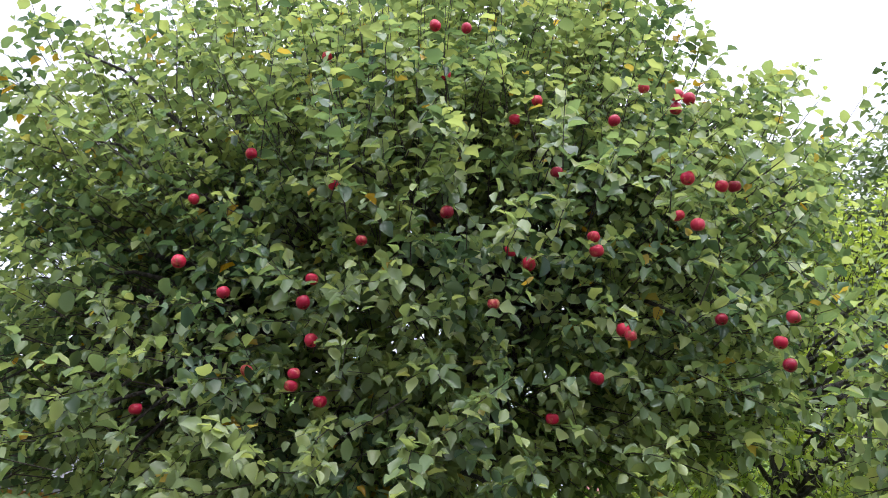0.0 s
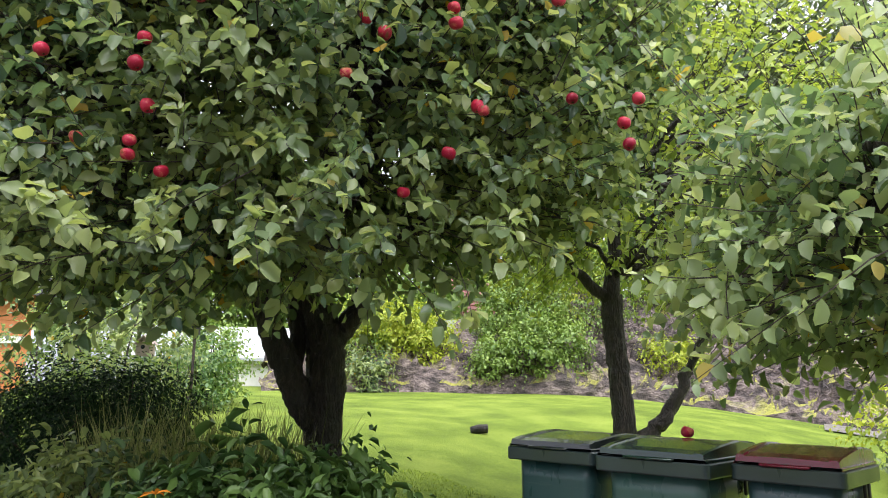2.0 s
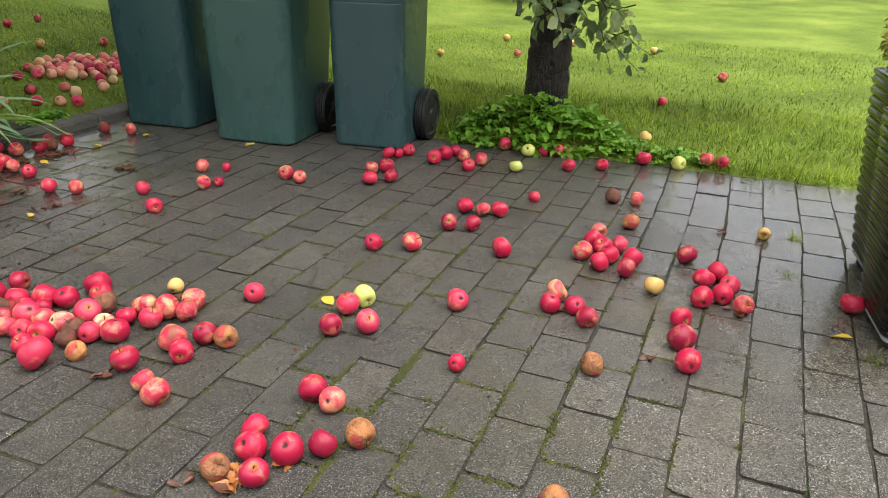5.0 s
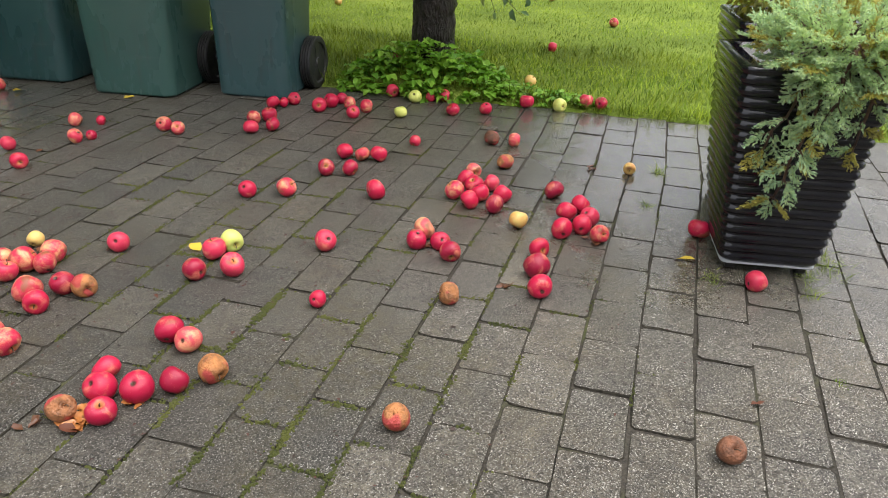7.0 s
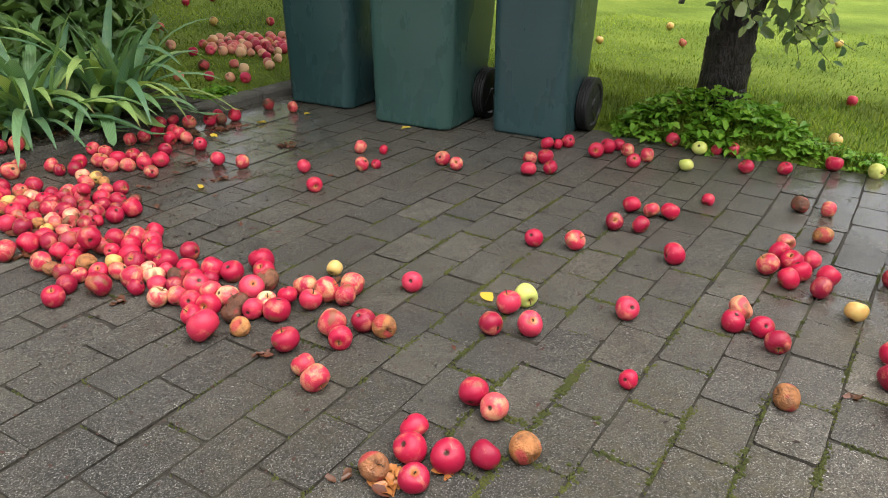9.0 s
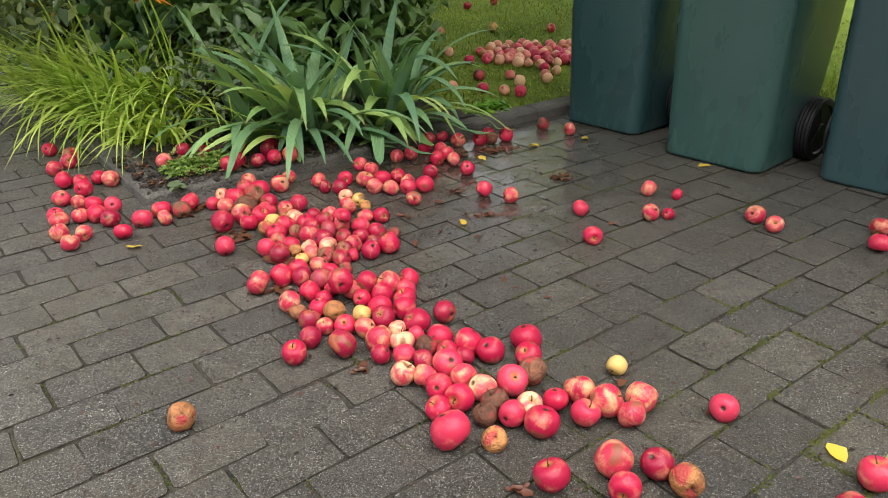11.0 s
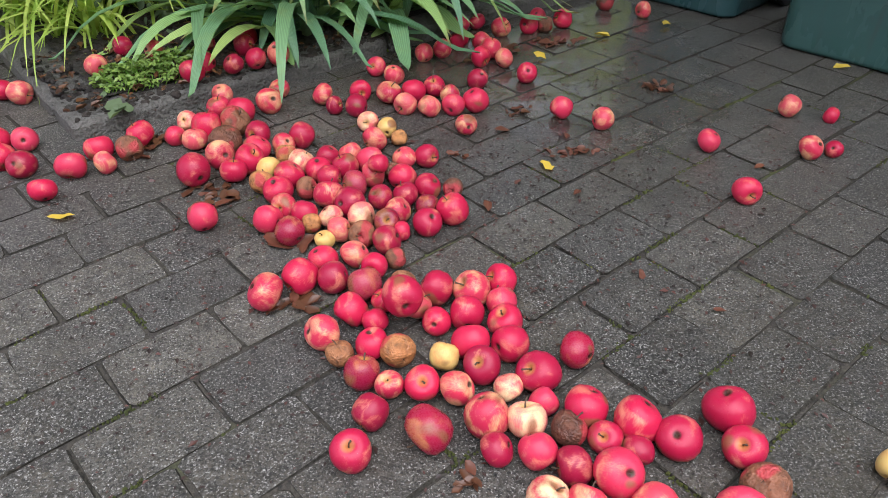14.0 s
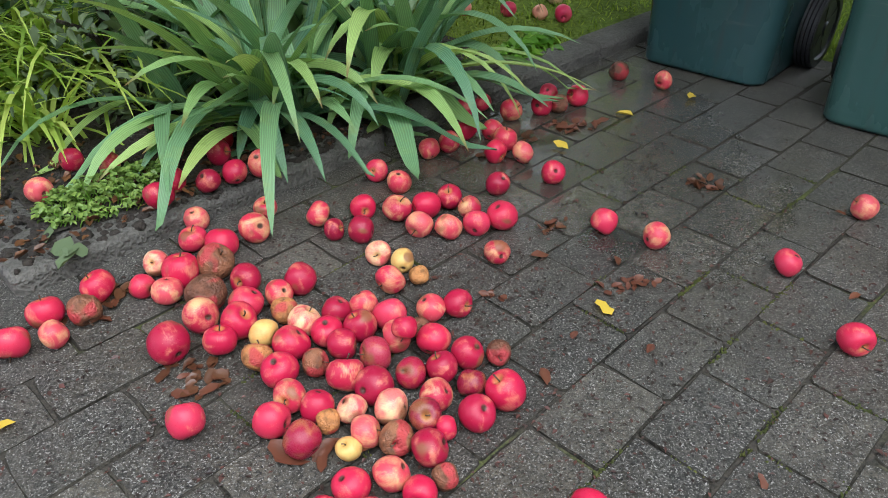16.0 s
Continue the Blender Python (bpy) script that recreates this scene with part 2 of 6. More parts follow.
M_LEAF_DARK = leaf_material("dark_leaf", (0.038, 0.095, 0.034), (0.085, 0.18, 0.055), (0.17, 0.28, 0.075), 0.38, 0.25)
M_LEAF_YELLOW = leaf_material("sunny_leaf", (0.16, 0.24, 0.025), (0.28, 0.36, 0.03), (0.42, 0.46, 0.05), 0.5, 0.35)
M_LEAF_GREY = leaf_material("far_leaf", (0.07, 0.11, 0.06), (0.11, 0.16, 0.08), (0.17, 0.22, 0.11), 0.6, 0.3)
M_DAYLILY = leaf_material("daylily_leaf", (0.22, 0.36, 0.05), (0.37, 0.52, 0.08), (0.54, 0.64, 0.15), 0.42, 0.35)
M_HERB = leaf_material("herb_leaf", (0.09, 0.23, 0.02), (0.15, 0.33, 0.03), (0.24, 0.42, 0.05), 0.45, 0.35)
M_GRASS = leaf_material("grass_blade", (0.060, 0.112, 0.014), (0.165, 0.270, 0.026), (0.34, 0.42, 0.055), 0.6, 0.33, None, 0.15, 0.75)
M_HAY = leaf_material("tall_grass", (0.12, 0.17, 0.04), (0.21, 0.26, 0.08), (0.38, 0.38, 0.18), 0.55, 0.3)
M_JUNIPER = leaf_material("juniper_needle", (0.20, 0.36, 0.24), (0.40, 0.58, 0.39), (0.58, 0.70, 0.38), 0.5, 0.4)
M_JUNIPER_OLD = leaf_material("old_juniper_needle", (0.20, 0.17, 0.03), (0.36, 0.31, 0.05), (0.46, 0.44, 0.10), 0.55, 0.2)
M_BOX = leaf_material("box_leaf", (0.08, 0.11, 0.015), (0.17, 0.19, 0.02), (0.35, 0.32, 0.04), 0.4, 0.25)


def bark(name, a, b, c):
    n = Nodes(name, 0.8)
    big = n.noise(5, 4, "object", stretch=(3, 3, 0.7))
    fine = n.noise(40, 5, "object", stretch=(2, 2, 0.5))
    plate = n.noise(13, 4, "object", 0.7, stretch=(2.6, 2.6, 0.55), distort=0.5)
    col = n.mix(n.ramp(big, [(0.3, 0.0), (0.75, 0.5)]), n.ramp(plate, [(0.38, a), (0.50, b), (0.66, c)]), c)
    moss = n.ramp(n.noise(3, 3, "object"), [(0.55, 0.0), (0.7, 0.5)])
    n.color(n.mix(moss, n.mix(0.6, col, n.ramp(fine, [(0.3, 0.25), (0.7, 1.0)]), "MULTIPLY"), (0.035, 0.045, 0.015)))
    n.rough(n.ramp(fine, [(0.3, 0.30), (0.7, 0.75)]))
    return n.bump(n.math("ADD", n.math("MULTIPLY", n.math("ADD", big, plate), 0.9), fine), 1.0, 0.05).m


M_BARK = bark("wet_bark", (0.006, 0.005, 0.0045), (0.022, 0.017, 0.014), (0.085, 0.066, 0.056))
M_CANE = bark("reddish_cane", (0.05, 0.025, 0.015), (0.13, 0.06, 0.035), (0.22, 0.11, 0.06))
M_TWIG = bark("twig_bark", (0.02, 0.015, 0.01), (0.05, 0.035, 0.025), (0.09, 0.06, 0.04))


def plastic(name, a, b, rough=0.32, film=0.0, scuffs=0.0):
    n = Nodes(name, rough)
    n.b.inputs["Coat Weight"].default_value, n.b.inputs["Coat Roughness"].default_value = film, 0.06
    grime = n.noise(4, 5, "object", stretch=(1, 1, 0.35))
    fine = n.noise(180, 2, "object")
    # pale scuffs run round it, drips run down it
    scuff = n.math("MULTIPLY", n.ramp(n.noise(5, 4, "object", 0.7, stretch=(0.8, 0.8, 9)), [(0.60, 0.0), (0.75, 1.0)]), scuffs)
    col = n.mix(scuff, n.mix(n.ramp(grime, [(0.35, 0.0), (0.75, 1.0)]), a, b), (0.13, 0.16, 0.155))
    n.color(n.mix(n.math("MULTIPLY", n.ramp(n.noise(9, 4, "object", 0.65, stretch=(3, 3, 0.25)), [(0.56, 0.0), (0.72, 1.0)]), scuffs * 0.8), col, (0.045, 0.050, 0.045)))
    n.rough(n.ramp(grime, [(0.3, rough - 0.04), (0.7, rough + 0.14)]))
    return n.bump(n.math("ADD", fine, n.math("MULTIPLY", grime, 1.5)), 0.12, 0.003).m


M_BIN = plastic("green_grey_plastic", (0.033, 0.086, 0.076), (0.050, 0.104, 0.092), 0.24, 0.0, 0.45)
M_BIN_BLUE = plastic("blue_green_plastic", (0.023, 0.064, 0.067), (0.036, 0.082, 0.084), 0.24, 0.0, 0.45)
M_BIN_GREY = plastic("grey_green_plastic", (0.032, 0.074, 0.080), (0.047, 0.090, 0.096), 0.25, 0.0, 0.45)
M_LID_BLACK = plastic("charcoal_plastic", (0.016, 0.021, 0.023), (0.028, 0.034, 0.037), 0.15, 0.9)
M_LID_GREEN = plastic("dark_green_plastic", (0.012, 0.034, 0.028), (0.02, 0.045, 0.036), 0.14, 0.6)
M_LID_RED = plastic("wine_red_plastic", (0.15, 0.008, 0.026), (0.19, 0.013, 0.034), 0.17, 0.5)
M_TYRE = plastic("black_rubber", (0.012, 0.012, 0.013), (0.022, 0.022, 0.023), 0.45)
M_RIM = plastic("grey_black_plastic", (0.018, 0.018, 0.02), (0.03, 0.03, 0.032), 0.4)
M_POT = plastic("black_glazed_plastic", (0.003, 0.003, 0.005), (0.006, 0.006, 0.011), 0.10)
M_BIN_RIM = plastic("dark_rim_plastic", (0.016, 0.030, 0.032), (0.026, 0.042, 0.044), 0.3, 0.3)
M_WHITE = plastic("white_painted_wood", (0.62, 0.62, 0.60), (0.75, 0.75, 0.73), 0.5)
M_PINKWOOD = plastic("pale_pink_painted_wood", (0.55, 0.42, 0.36), (0.62, 0.50, 0.44), 0.6)
M_ORANGE_WALL = plastic("ochre_painted_boards", (0.50, 0.175, 0.06), (0.56, 0.21, 0.075), 0.6)
M_GREY_ROOF = plastic("pale_grey_roofing", (0.36, 0.38, 0.40), (0.45, 0.47, 0.50), 0.6)
M_GLASS = plastic("dark_window_glass", (0.02, 0.025, 0.03), (0.03, 0.035, 0.04), 0.1)
M_SLATE = plastic("dark_slate_roofing", (0.05, 0.05, 0.055), (0.09, 0.09, 0.095), 0.6)
M_TILE = plastic("red_clay_tile", (0.24, 0.085, 0.075), (0.32, 0.14, 0.125), 0.6)


def round_zone(n, x, y, r):
    """1 at x, y, falling to 0 at r metres: a round zone on the paving."""
    d = n.t.nodes.new("ShaderNodeVectorMath")
    d.operation = "DISTANCE"
    n.link(n.coord("world"), d.inputs[0])
    d.inputs[1].default_value = (x, y, 0)
    return n.math("SUBTRACT", 1.0, n.math("DIVIDE", d.outputs["Value"], r), True)


def paving():
    n = Nodes("wet_concrete_paving", 0.4)
    tone = n.ramp(n.random(), [(0.0, (0.016, 0.015, 0.013)), (0.3, (0.034, 0.031, 0.026)), (0.7, (0.052, 0.046, 0.037)), (1.0, (0.105, 0.092, 0.070))])
    tone = n.mix(1.0, tone, n.ramp(n.island(), [(0.0, 0.65), (1.0, 1.4)]), "MULTIPLY")
    stain = n.noise(2.3, 4, "world")
    tone = n.mix(n.ramp(stain, [(0.40, 0.0), (0.64, 0.75)]), tone, (0.058, 0.046, 0.028))
    blotch = n.noise(22, 4, "world", 0.65)
    tone = n.mix(0.85, tone, n.ramp(blotch, [(0.32, 0.38), (0.5, 0.95), (0.7, 1.65)]), "MULTIPLY")
    fleck = n.noise(62, 4, "world", 0.7)
    tone = n.mix(0.7, tone, n.ramp(fleck, [(0.34, 0.35), (0.5, 1.0), (0.66, 1.7)]), "MULTIPLY")
    # where rain stands, and how much of the grain still shows through it
    damp = n.math("ADD", n.noise(0.9, 3, "world"), n.math("MULTIPLY", n.noise(9, 3, "world"), 0.25))
    wet = n.math("ADD", n.math("MULTIPLY", round_zone(n, 3.0, 1.35, 1.55), 0.66), n.math("MULTIPLY", round_zone(n, 0.85, 3.65, 1.15), 0.62))
    dry = n.math("SUBTRACT", damp, wet, True)
    show = n.ramp(dry, [(0.12, 0.35), (0.45, 1.0)])
    show = n.math("MULTIPLY", show, n.ramp(n.noise(7, 3, "world", 0.6), [(0.34, 0.65), (0.58, 1.0)]))
    grain = n.noise(170, 4, "world", 0.85)
    pit, chip, stone = n.noise(210, 3, "world", 0.7), n.noise(290, 2, "world", 0.6), n.noise(120, 2, "world", 0.6)
    tone = n.mix(n.math("MULTIPLY", show, n.ramp(pit, [(0.40, 1.0), (0.51, 0.0)])), tone, (0.007, 0.007, 0.006))
    tone = n.mix(n.math("MULTIPLY", show, n.ramp(grain, [(0.49, 0.0), (0.60, 0.8)])), tone, (0.150, 0.142, 0.124))
    tone = n.mix(n.math("MULTIPLY", show, n.ramp(chip, [(0.585, 0.0), (0.665, 1.0)])), tone, (0.38, 0.365, 0.335))
    tone = n.mix(n.math("MULTIPLY", show, n.ramp(stone, [(0.69, 0.0), (0.73, 0.9)])), tone, (0.52, 0.50, 0.46))
    moss = n.math("MULTIPLY", n.ramp(n.noise(1.6, 3, "world"), [(0.44, 0.0), (0.66, 1.0)]), n.ramp(n.noise(34, 3, "world"), [(0.42, 0.1), (0.65, 0.75)]))
    moss = n.math("MULTIPLY", moss, n.math("ADD", 0.12, n.math("MULTIPLY", round_zone(n, 1.35, 1.35, 1.3), 0.7)))
    tone = n.mix(moss, tone, (0.088, 0.074, 0.030))
    # soaked concrete is darker
    soak = n.math("MULTIPLY", n.math("MAXIMUM", round_zone(n, 1.0, 1.75, 1.5), round_zone(n, 0.3, 2.8, 1.0)), n.ramp(n.noise(1.7, 4, "world"), [(0.3, 0.3), (0.6, 1.0)]))
    tone = n.mix(n.math("MULTIPLY", soak, 0.75), tone, n.mix(1.0, tone, (0.50, 0.50, 0.51), "MULTIPLY"))
    # open-sky light put into the colour: stones here up to 1.8 times paler
    tone = n.mix(n.math("MULTIPLY", round_zone(n, 2.2, -0.1, 1.7), 1.0), tone, n.mix(1.0, tone, (1.8, 1.78, 1.78), "MULTIPLY"))
    n.color(tone)
    # rain stands in some places and has dried in others
    n.rough(n.math("ADD", n.ramp(dry, [(0.20, 0.12), (0.66, 0.55)]), n.math("MULTIPLY", grain, 0.12)))
    # a film of water over the wettest stones
    n.link(n.ramp(dry, [(0.14, 0.9), (0.54, 0.0)]), n.b.inputs["Coat Weight"])
    n.b.inputs["Coat Roughness"].default_value = 0.15
    h = n.math("ADD", n.math("MULTIPLY", n.math("ADD", grain, pit), 0.6), n.math("MULTIPLY", blotch, 0.9))
    h = n.math("MULTIPLY", h, n.ramp(dry, [(0.20, 0.40), (0.65, 1.0)]))
    return n.bump(h, 1.0, 0.008).m


M_PAVING = paving()


def joint():
    n = Nodes("mossy_joint", 0.85)
    moss = n.ramp(n.noise(2.2, 3, "world"), [(0.54, 0.0), (0.70, 0.9)])
    fine = n.noise(150, 4, "world")
    soil = n.ramp(fine, [(0.3, (0.011, 0.009, 0.007)), (0.7, (0.056, 0.047, 0.034))])
    green = n.ramp(fine, [(0.3, (0.025, 0.035, 0.006)), (0.7, (0.10, 0.115, 0.016))])
    n.color(n.mix(moss, soil, green))
    return n.bump(fine, 0.8, 0.006).m


M_JOINT = joint()


def earth(name, a, b, c, scale=1.0, spec=0.5):
    n = Nodes(name, 0.8, 0.0, spec)
    big, fine = n.noise(1.3 * scale, 5, "world"), n.noise(55 * scale, 5, "world")
    col = n.ramp(n.math("ADD", n.math("MULTIPLY", big, 0.55), n.math("MULTIPLY", fine, 0.45)), [(0.3, a), (0.5, b), (0.68, c)])
    n.color(col)
    return n.bump(fine, 0.9, 0.03).m


M_SOIL = earth("wet_soil", (0.010, 0.008, 0.006), (0.028, 0.021, 0.015), (0.055, 0.042, 0.03))
M_LAWN = earth("lawn_turf", (0.050, 0.074, 0.016), (0.142, 0.202, 0.030), (0.255, 0.315, 0.060), 1.0, 0.08)
M_KERB = earth("wet_kerb_concrete", (0.060, 0.056, 0.049), (0.120, 0.113, 0.098), (0.20, 0.187, 0.163), 2.0)


def rock():
    n = Nodes("lichen_grey_rock", 0.8)
    big, mid, fine = n.noise(0.8, 5, "world"), n.noise(3.5, 5, "world", 0.65, (1, 1, 2.2)), n.noise(24, 4, "world")
    c = n.ramp(mid, [(0.36, (0.030, 0.024, 0.024)), (0.5, (0.13, 0.10, 0.098)), (0.66, (0.30, 0.24, 0.225))])
    c = n.mix(n.ramp(n.voronoi(1.6, "world"), [(0.55, 0.0), (0.8, 0.8)]), c, (0.022, 0.018, 0.018))
    c = n.mix(0.5, c, n.ramp(fine, [(0.3, 0.5), (0.7, 1.5)]), "MULTIPLY")
    sep = n.t.nodes.new("ShaderNodeSeparateXYZ")
    n.link(n.geo.outputs["Normal"], sep.inputs[0])
    turf = n.math("MULTIPLY", n.ramp(sep.outputs[2], [(0.62, 0.0), (0.85, 1.0)]), n.ramp(big, [(0.34, 0.0), (0.48, 1.0)]))
    c = n.mix(turf, c, n.ramp(fine, [(0.3, (0.14, 0.16, 0.02)), (0.7, (0.40, 0.38, 0.07))]))
    n.color(c)
    return n.bump(n.math("ADD", mid, n.math("MULTIPLY", fine, 0.4)), 1.0, 0.15).m


M_ROCK = rock()
M_EDGE = earth("soiled_stone_edge", (0.014, 0.013, 0.011), (0.042, 0.038, 0.030), (0.095, 0.085, 0.066), 2.0, 0.15)
M_GRAVEL = earth("grey_gravel", (0.13, 0.12, 0.105), (0.20, 0.185, 0.165), (0.28, 0.26, 0.23), 3.0)

# ---- ground, patio, kerb ----
U_EDGE, V_KERB, U_BED = 3.87, 2.893, 1.377     # patio's far end, the kerb's line, the bed's near end


def sstep(a, b, t):
    t = np.clip((t - a) / (b - a), 0, 1)
    return t * t * (3 - 2 * t)


def height(x, y):
    """The lawn's height: it climbs to the rock on one side and lies flat on the other."""
    x, y = np.asarray(x, float), np.asarray(y, float)
    d = np.hypot(x - 0.3, y - 0.1)
    az = np.degrees(np.arctan2(x - 0.3, y - 0.1))
    climb = np.interp(d, (0, 4.4, 5.2, 6.8, 11, 18, 30, 60), (0.0, 0.04, 0.17, 0.32, 0.86, 1.24, 1.4, 1.6))
    flat = np.interp(d, (0, 4, 12, 30, 60), (-0.01, 0.0, 0.10, 0.35, 0.9))
    w = 1 - sstep(6, 36, np.abs(az + 6))
    w = w + np.maximum(1 - sstep(14, 52, np.abs(az)) - w, 0) * sstep(8, 14, d)
    z = w * climb + (1 - w) * flat
    z = z + 0.12 * np.exp(-(((x - 3.09) / 0.42) ** 2 + ((y - 2.88) / 0.42) ** 2))
    z = z + 0.012 * np.sin(2.1 * x + 0.7) * np.sin(1.7 * y) * sstep(4, 7, d)
    u, v = uv(x, y)
    paved = np.maximum(np.minimum(np.minimum(sstep(0.02, -0.10, u - U_EDGE), 1), np.maximum(sstep(0.05, -0.05, v - V_KERB), sstep(0.05, -0.05, u - U_BED))) * (v < 9) * (u > -6) * (v > -6), 0)
    bed = sstep(U_BED + 0.05, U_BED + 0.2, u) * sstep(V_KERB + 0.05, V_KERB + 0.2, v) * (1 - sstep(2.6, 3.4, u)) * (1 - sstep(4.2, 4.8, v))
    z = z * (1 - bed) + 0.05 * bed
    return z * (1 - paved) - 0.07 * paved


def ground():
    s = Soup()
    r = np.concatenate([np.arange(0.3, 7, 0.07), np.geomspace(7, 420, 46)])
    a = np.linspace(0, 2 * np.pi, 360, endpoint=False)
    R, A = np.meshgrid(r, a, indexing="ij")
    X, Y = 0.3 + R * np.sin(A), 0.1 + R * np.cos(A)
    P = np.stack([X, Y, height(X, Y)], -1)
    n = len(a)
    i, j = np.meshgrid(np.arange(len(r) - 1), np.arange(n), indexing="ij")
    q = np.stack([i * n + j, i * n + (j + 1) % n, (i + 1) * n + (j + 1) % n, (i + 1) * n + j], -1).reshape(-1, 4)
    s.add(np.concatenate([P.reshape(-1, 3), [[0.3, 0.1, -0.07]]]), q.tolist() + [(n * len(r), (k + 1) % n, k) for k in range(n)])
    return tagged(part("ground", s, M_LAWN), "short bright green lawn that climbs to a rocky bank", "lawn", kind="structure")


ground()


def sheet(name, us, vs, z, material):
    s = Soup()
    pts = [(*xy(u, v), z) for u, v in zip(us, vs)]
    s.add(pts, [tuple(range(len(pts)))])
    return part(name, s, material, smooth=False)


tagged(sheet("patio_bedding", (-5.5, U_EDGE - 0.02, U_EDGE - 0.02, U_BED, U_BED, -5.5), (-5.5, -5.5, V_KERB, V_KERB, 8.5, 8.5), -0.0032, M_JOINT),
       "dark mossy soil in the joints of the paving", "bedding", kind="structure")
tagged(sheet("soil_bed", (U_BED + 0.1, 3.0, 3.0, U_BED + 0.1), (V_KERB + 0.1, V_KERB + 0.1, 4.3, 4.3), 0.058, M_SOIL),
       "dark wet soil of the flower bed", "soil", kind="structure")


def kerb():
    k = thing("kerb", "wet grey concrete kerb stones round the flower bed", "kerb", kind="structure")
    def stone(u0, v0, u1, v1):
        s = Soup()
        box(s, u0, v0, -0.05, u1, v1, 0.048 + rng.uniform(-0.004, 0.004), 0.012)
        s.v[-1][:, :2] = np.stack(xy(s.v[-1][:, 0], s.v[-1][:, 1]), -1)
        part("kerb_stone", s, M_KERB, k, smooth=False)
    u = U_BED - 0.02
    for length in (0.98, 0.99, 0.6):
        stone(u + 0.004, V_KERB, min(u + length, U_EDGE + 0.1) - 0.004, V_KERB + (0.19 if u < 1.6 else 0.13))
        u += length
    v = V_KERB + 0.19
    for length in (0.99, 0.99, 0.99):
        stone(U_BED - 0.02, v + 0.004, U_BED + 0.14, v + length - 0.004)
        v += length


kerb()

# an unseen plain wall behind the camera, added to block low sky light
M_RENDER = earth("pale_render", (0.34, 0.33, 0.31), (0.42, 0.41, 0.39), (0.50, 0.49, 0.46), 0.6, 0.2)


def sky_block_wall():
    s = Soup()
    box(s, -7.0, -4.2, -0.08, 5.5, -3.9, 4.4)
    return tagged(part("wall_unseen", s, M_RENDER, smooth=False), "unseen plain pale wall behind the camera, added to block low sky", "wall", kind="structure")


sky_block_wall()

# ---- wheeled bins ----


def bin_thing(body_material, lid_material, label, wb, wt, db, dt, x, y, turn, h=1.075):
    """A two-wheeled bin; its front base middle stands at x, y. Local x: across, y: to the back."""
    b = thing("wheeled_bin", label, "bin", pose(x, y, 0, 0, 0, turn), group="row of wheeled bins")
    def at(t):
        return wb + (wt - 0.085 - wb) * t, db + (dt - 0.10 - db) * t
    s = Soup()
    rings = []
    for t, extra in ((0, -0.012), (0.010, 0), (0.016, 0), (0.25, 0), (0.5, 0.003), (0.730, 0.0), (0.7355, 0.0), (0.737, -0.0014), (0.740, -0.0014), (0.7415, 0.0), (0.747, 0.0), (0.9, 0.0), (1.0, 0.001)):
        w, d = at(t)
        rings.append(rounded(w + extra, d + extra, 0.055, 0.003 + t * 0.866 * h, 5, d / 2))
    loft(s, rings)
    part("body", s, body_material, b)
    s = Soup()
    dm = at(1)[1]
    loft(s, [rounded(wt - 0.07, dt - 0.08, 0.05, 0.862 * h, 5, dm / 2), rounded(wt - 0.008, dt - 0.008, 0.03, 0.866 * h, 5, dm / 2), rounded(wt, dt, 0.03, 0.872 * h, 5, dm / 2), rounded(wt, dt, 0.03, 0.925 * h, 5, dm / 2), rounded(wt - 0.008, dt - 0.008, 0.03, 0.930 * h, 5, dm / 2)])
    part("rim", s, M_BIN_RIM, b, smooth=False)
    # lid: a flange that sits on the rim, upright sides and a dome that climbs to the hinge
    s = Soup()
    n = 18
    prof = ((-1, 0.0, 0), (-1, 0.011, 0), (-0.962, 0.015, 0), (-0.952, -0.007, 1), (-0.925, 0.0, 1), (-0.80, 0.001, 1), (-0.775, -0.006, 1), (-0.4, -0.003, 1), (0, -0.002, 1))
    prof = prof + tuple((-x, z, e) for x, z, e in prof[-2::-1])
    z0, y0, y1 = 0.931 * h, dm / 2 - dt / 2 + 0.016, dm / 2 + dt / 2 - 0.010
    verts = []
    for i in range(n + 1):
        t = i / n
        crest = z0 + 0.044 + 0.040 * math.sin(math.pi * min(1, 0.12 + 0.72 * t)) * min(1, 0.35 + t)
        if i == 0:
            crest = z0 + 0.012
        elif i == 1:
            crest, t = z0 + 0.041, 0.004
        for fx, dz, e in prof:
            verts.append((fx * (wt / 2 - 0.014), y0 + t * (y1 - y0), (max(crest + dz, z0 + 0.012) if e else z0 + dz)))
    k = len(prof)
    faces = [(i * k + j, i * k + j + 1, (i + 1) * k + j + 1, (i + 1) * k + j) for i in range(n) for j in range(k - 1)]
    faces.append(tuple(n * k + j for j in range(k)))
    s.add(verts, faces)
    lid = part("lid", s, lid_material, b, smooth=False)
    s = Soup()
    box(s, -wt * 0.22, dm / 2 - dt / 2 - 0.012, 0.930 * h, wt * 0.22, dm / 2 - dt / 2 + 0.03, 0.943 * h, 0.005)
    part("lid_grip", s, lid_material, lid)
    # handle bar and hinges at the back
    yb = dm / 2 + dt / 2
    s = Soup()
    tube(s, [(-wt / 2 + 0.06, yb - 0.02, 0.91 * h), (-wt / 2 + 0.06, yb + 0.035, 0.945 * h), (-wt / 2 + 0.1, yb + 0.05, 0.955 * h), (wt / 2 - 0.1, yb + 0.05, 0.955 * h), (wt / 2 - 0.06, yb + 0.035, 0.945 * h), (wt / 2 - 0.06, yb - 0.02, 0.91 * h)], 0.014, 8)
    part("handle", s, body_material, b)
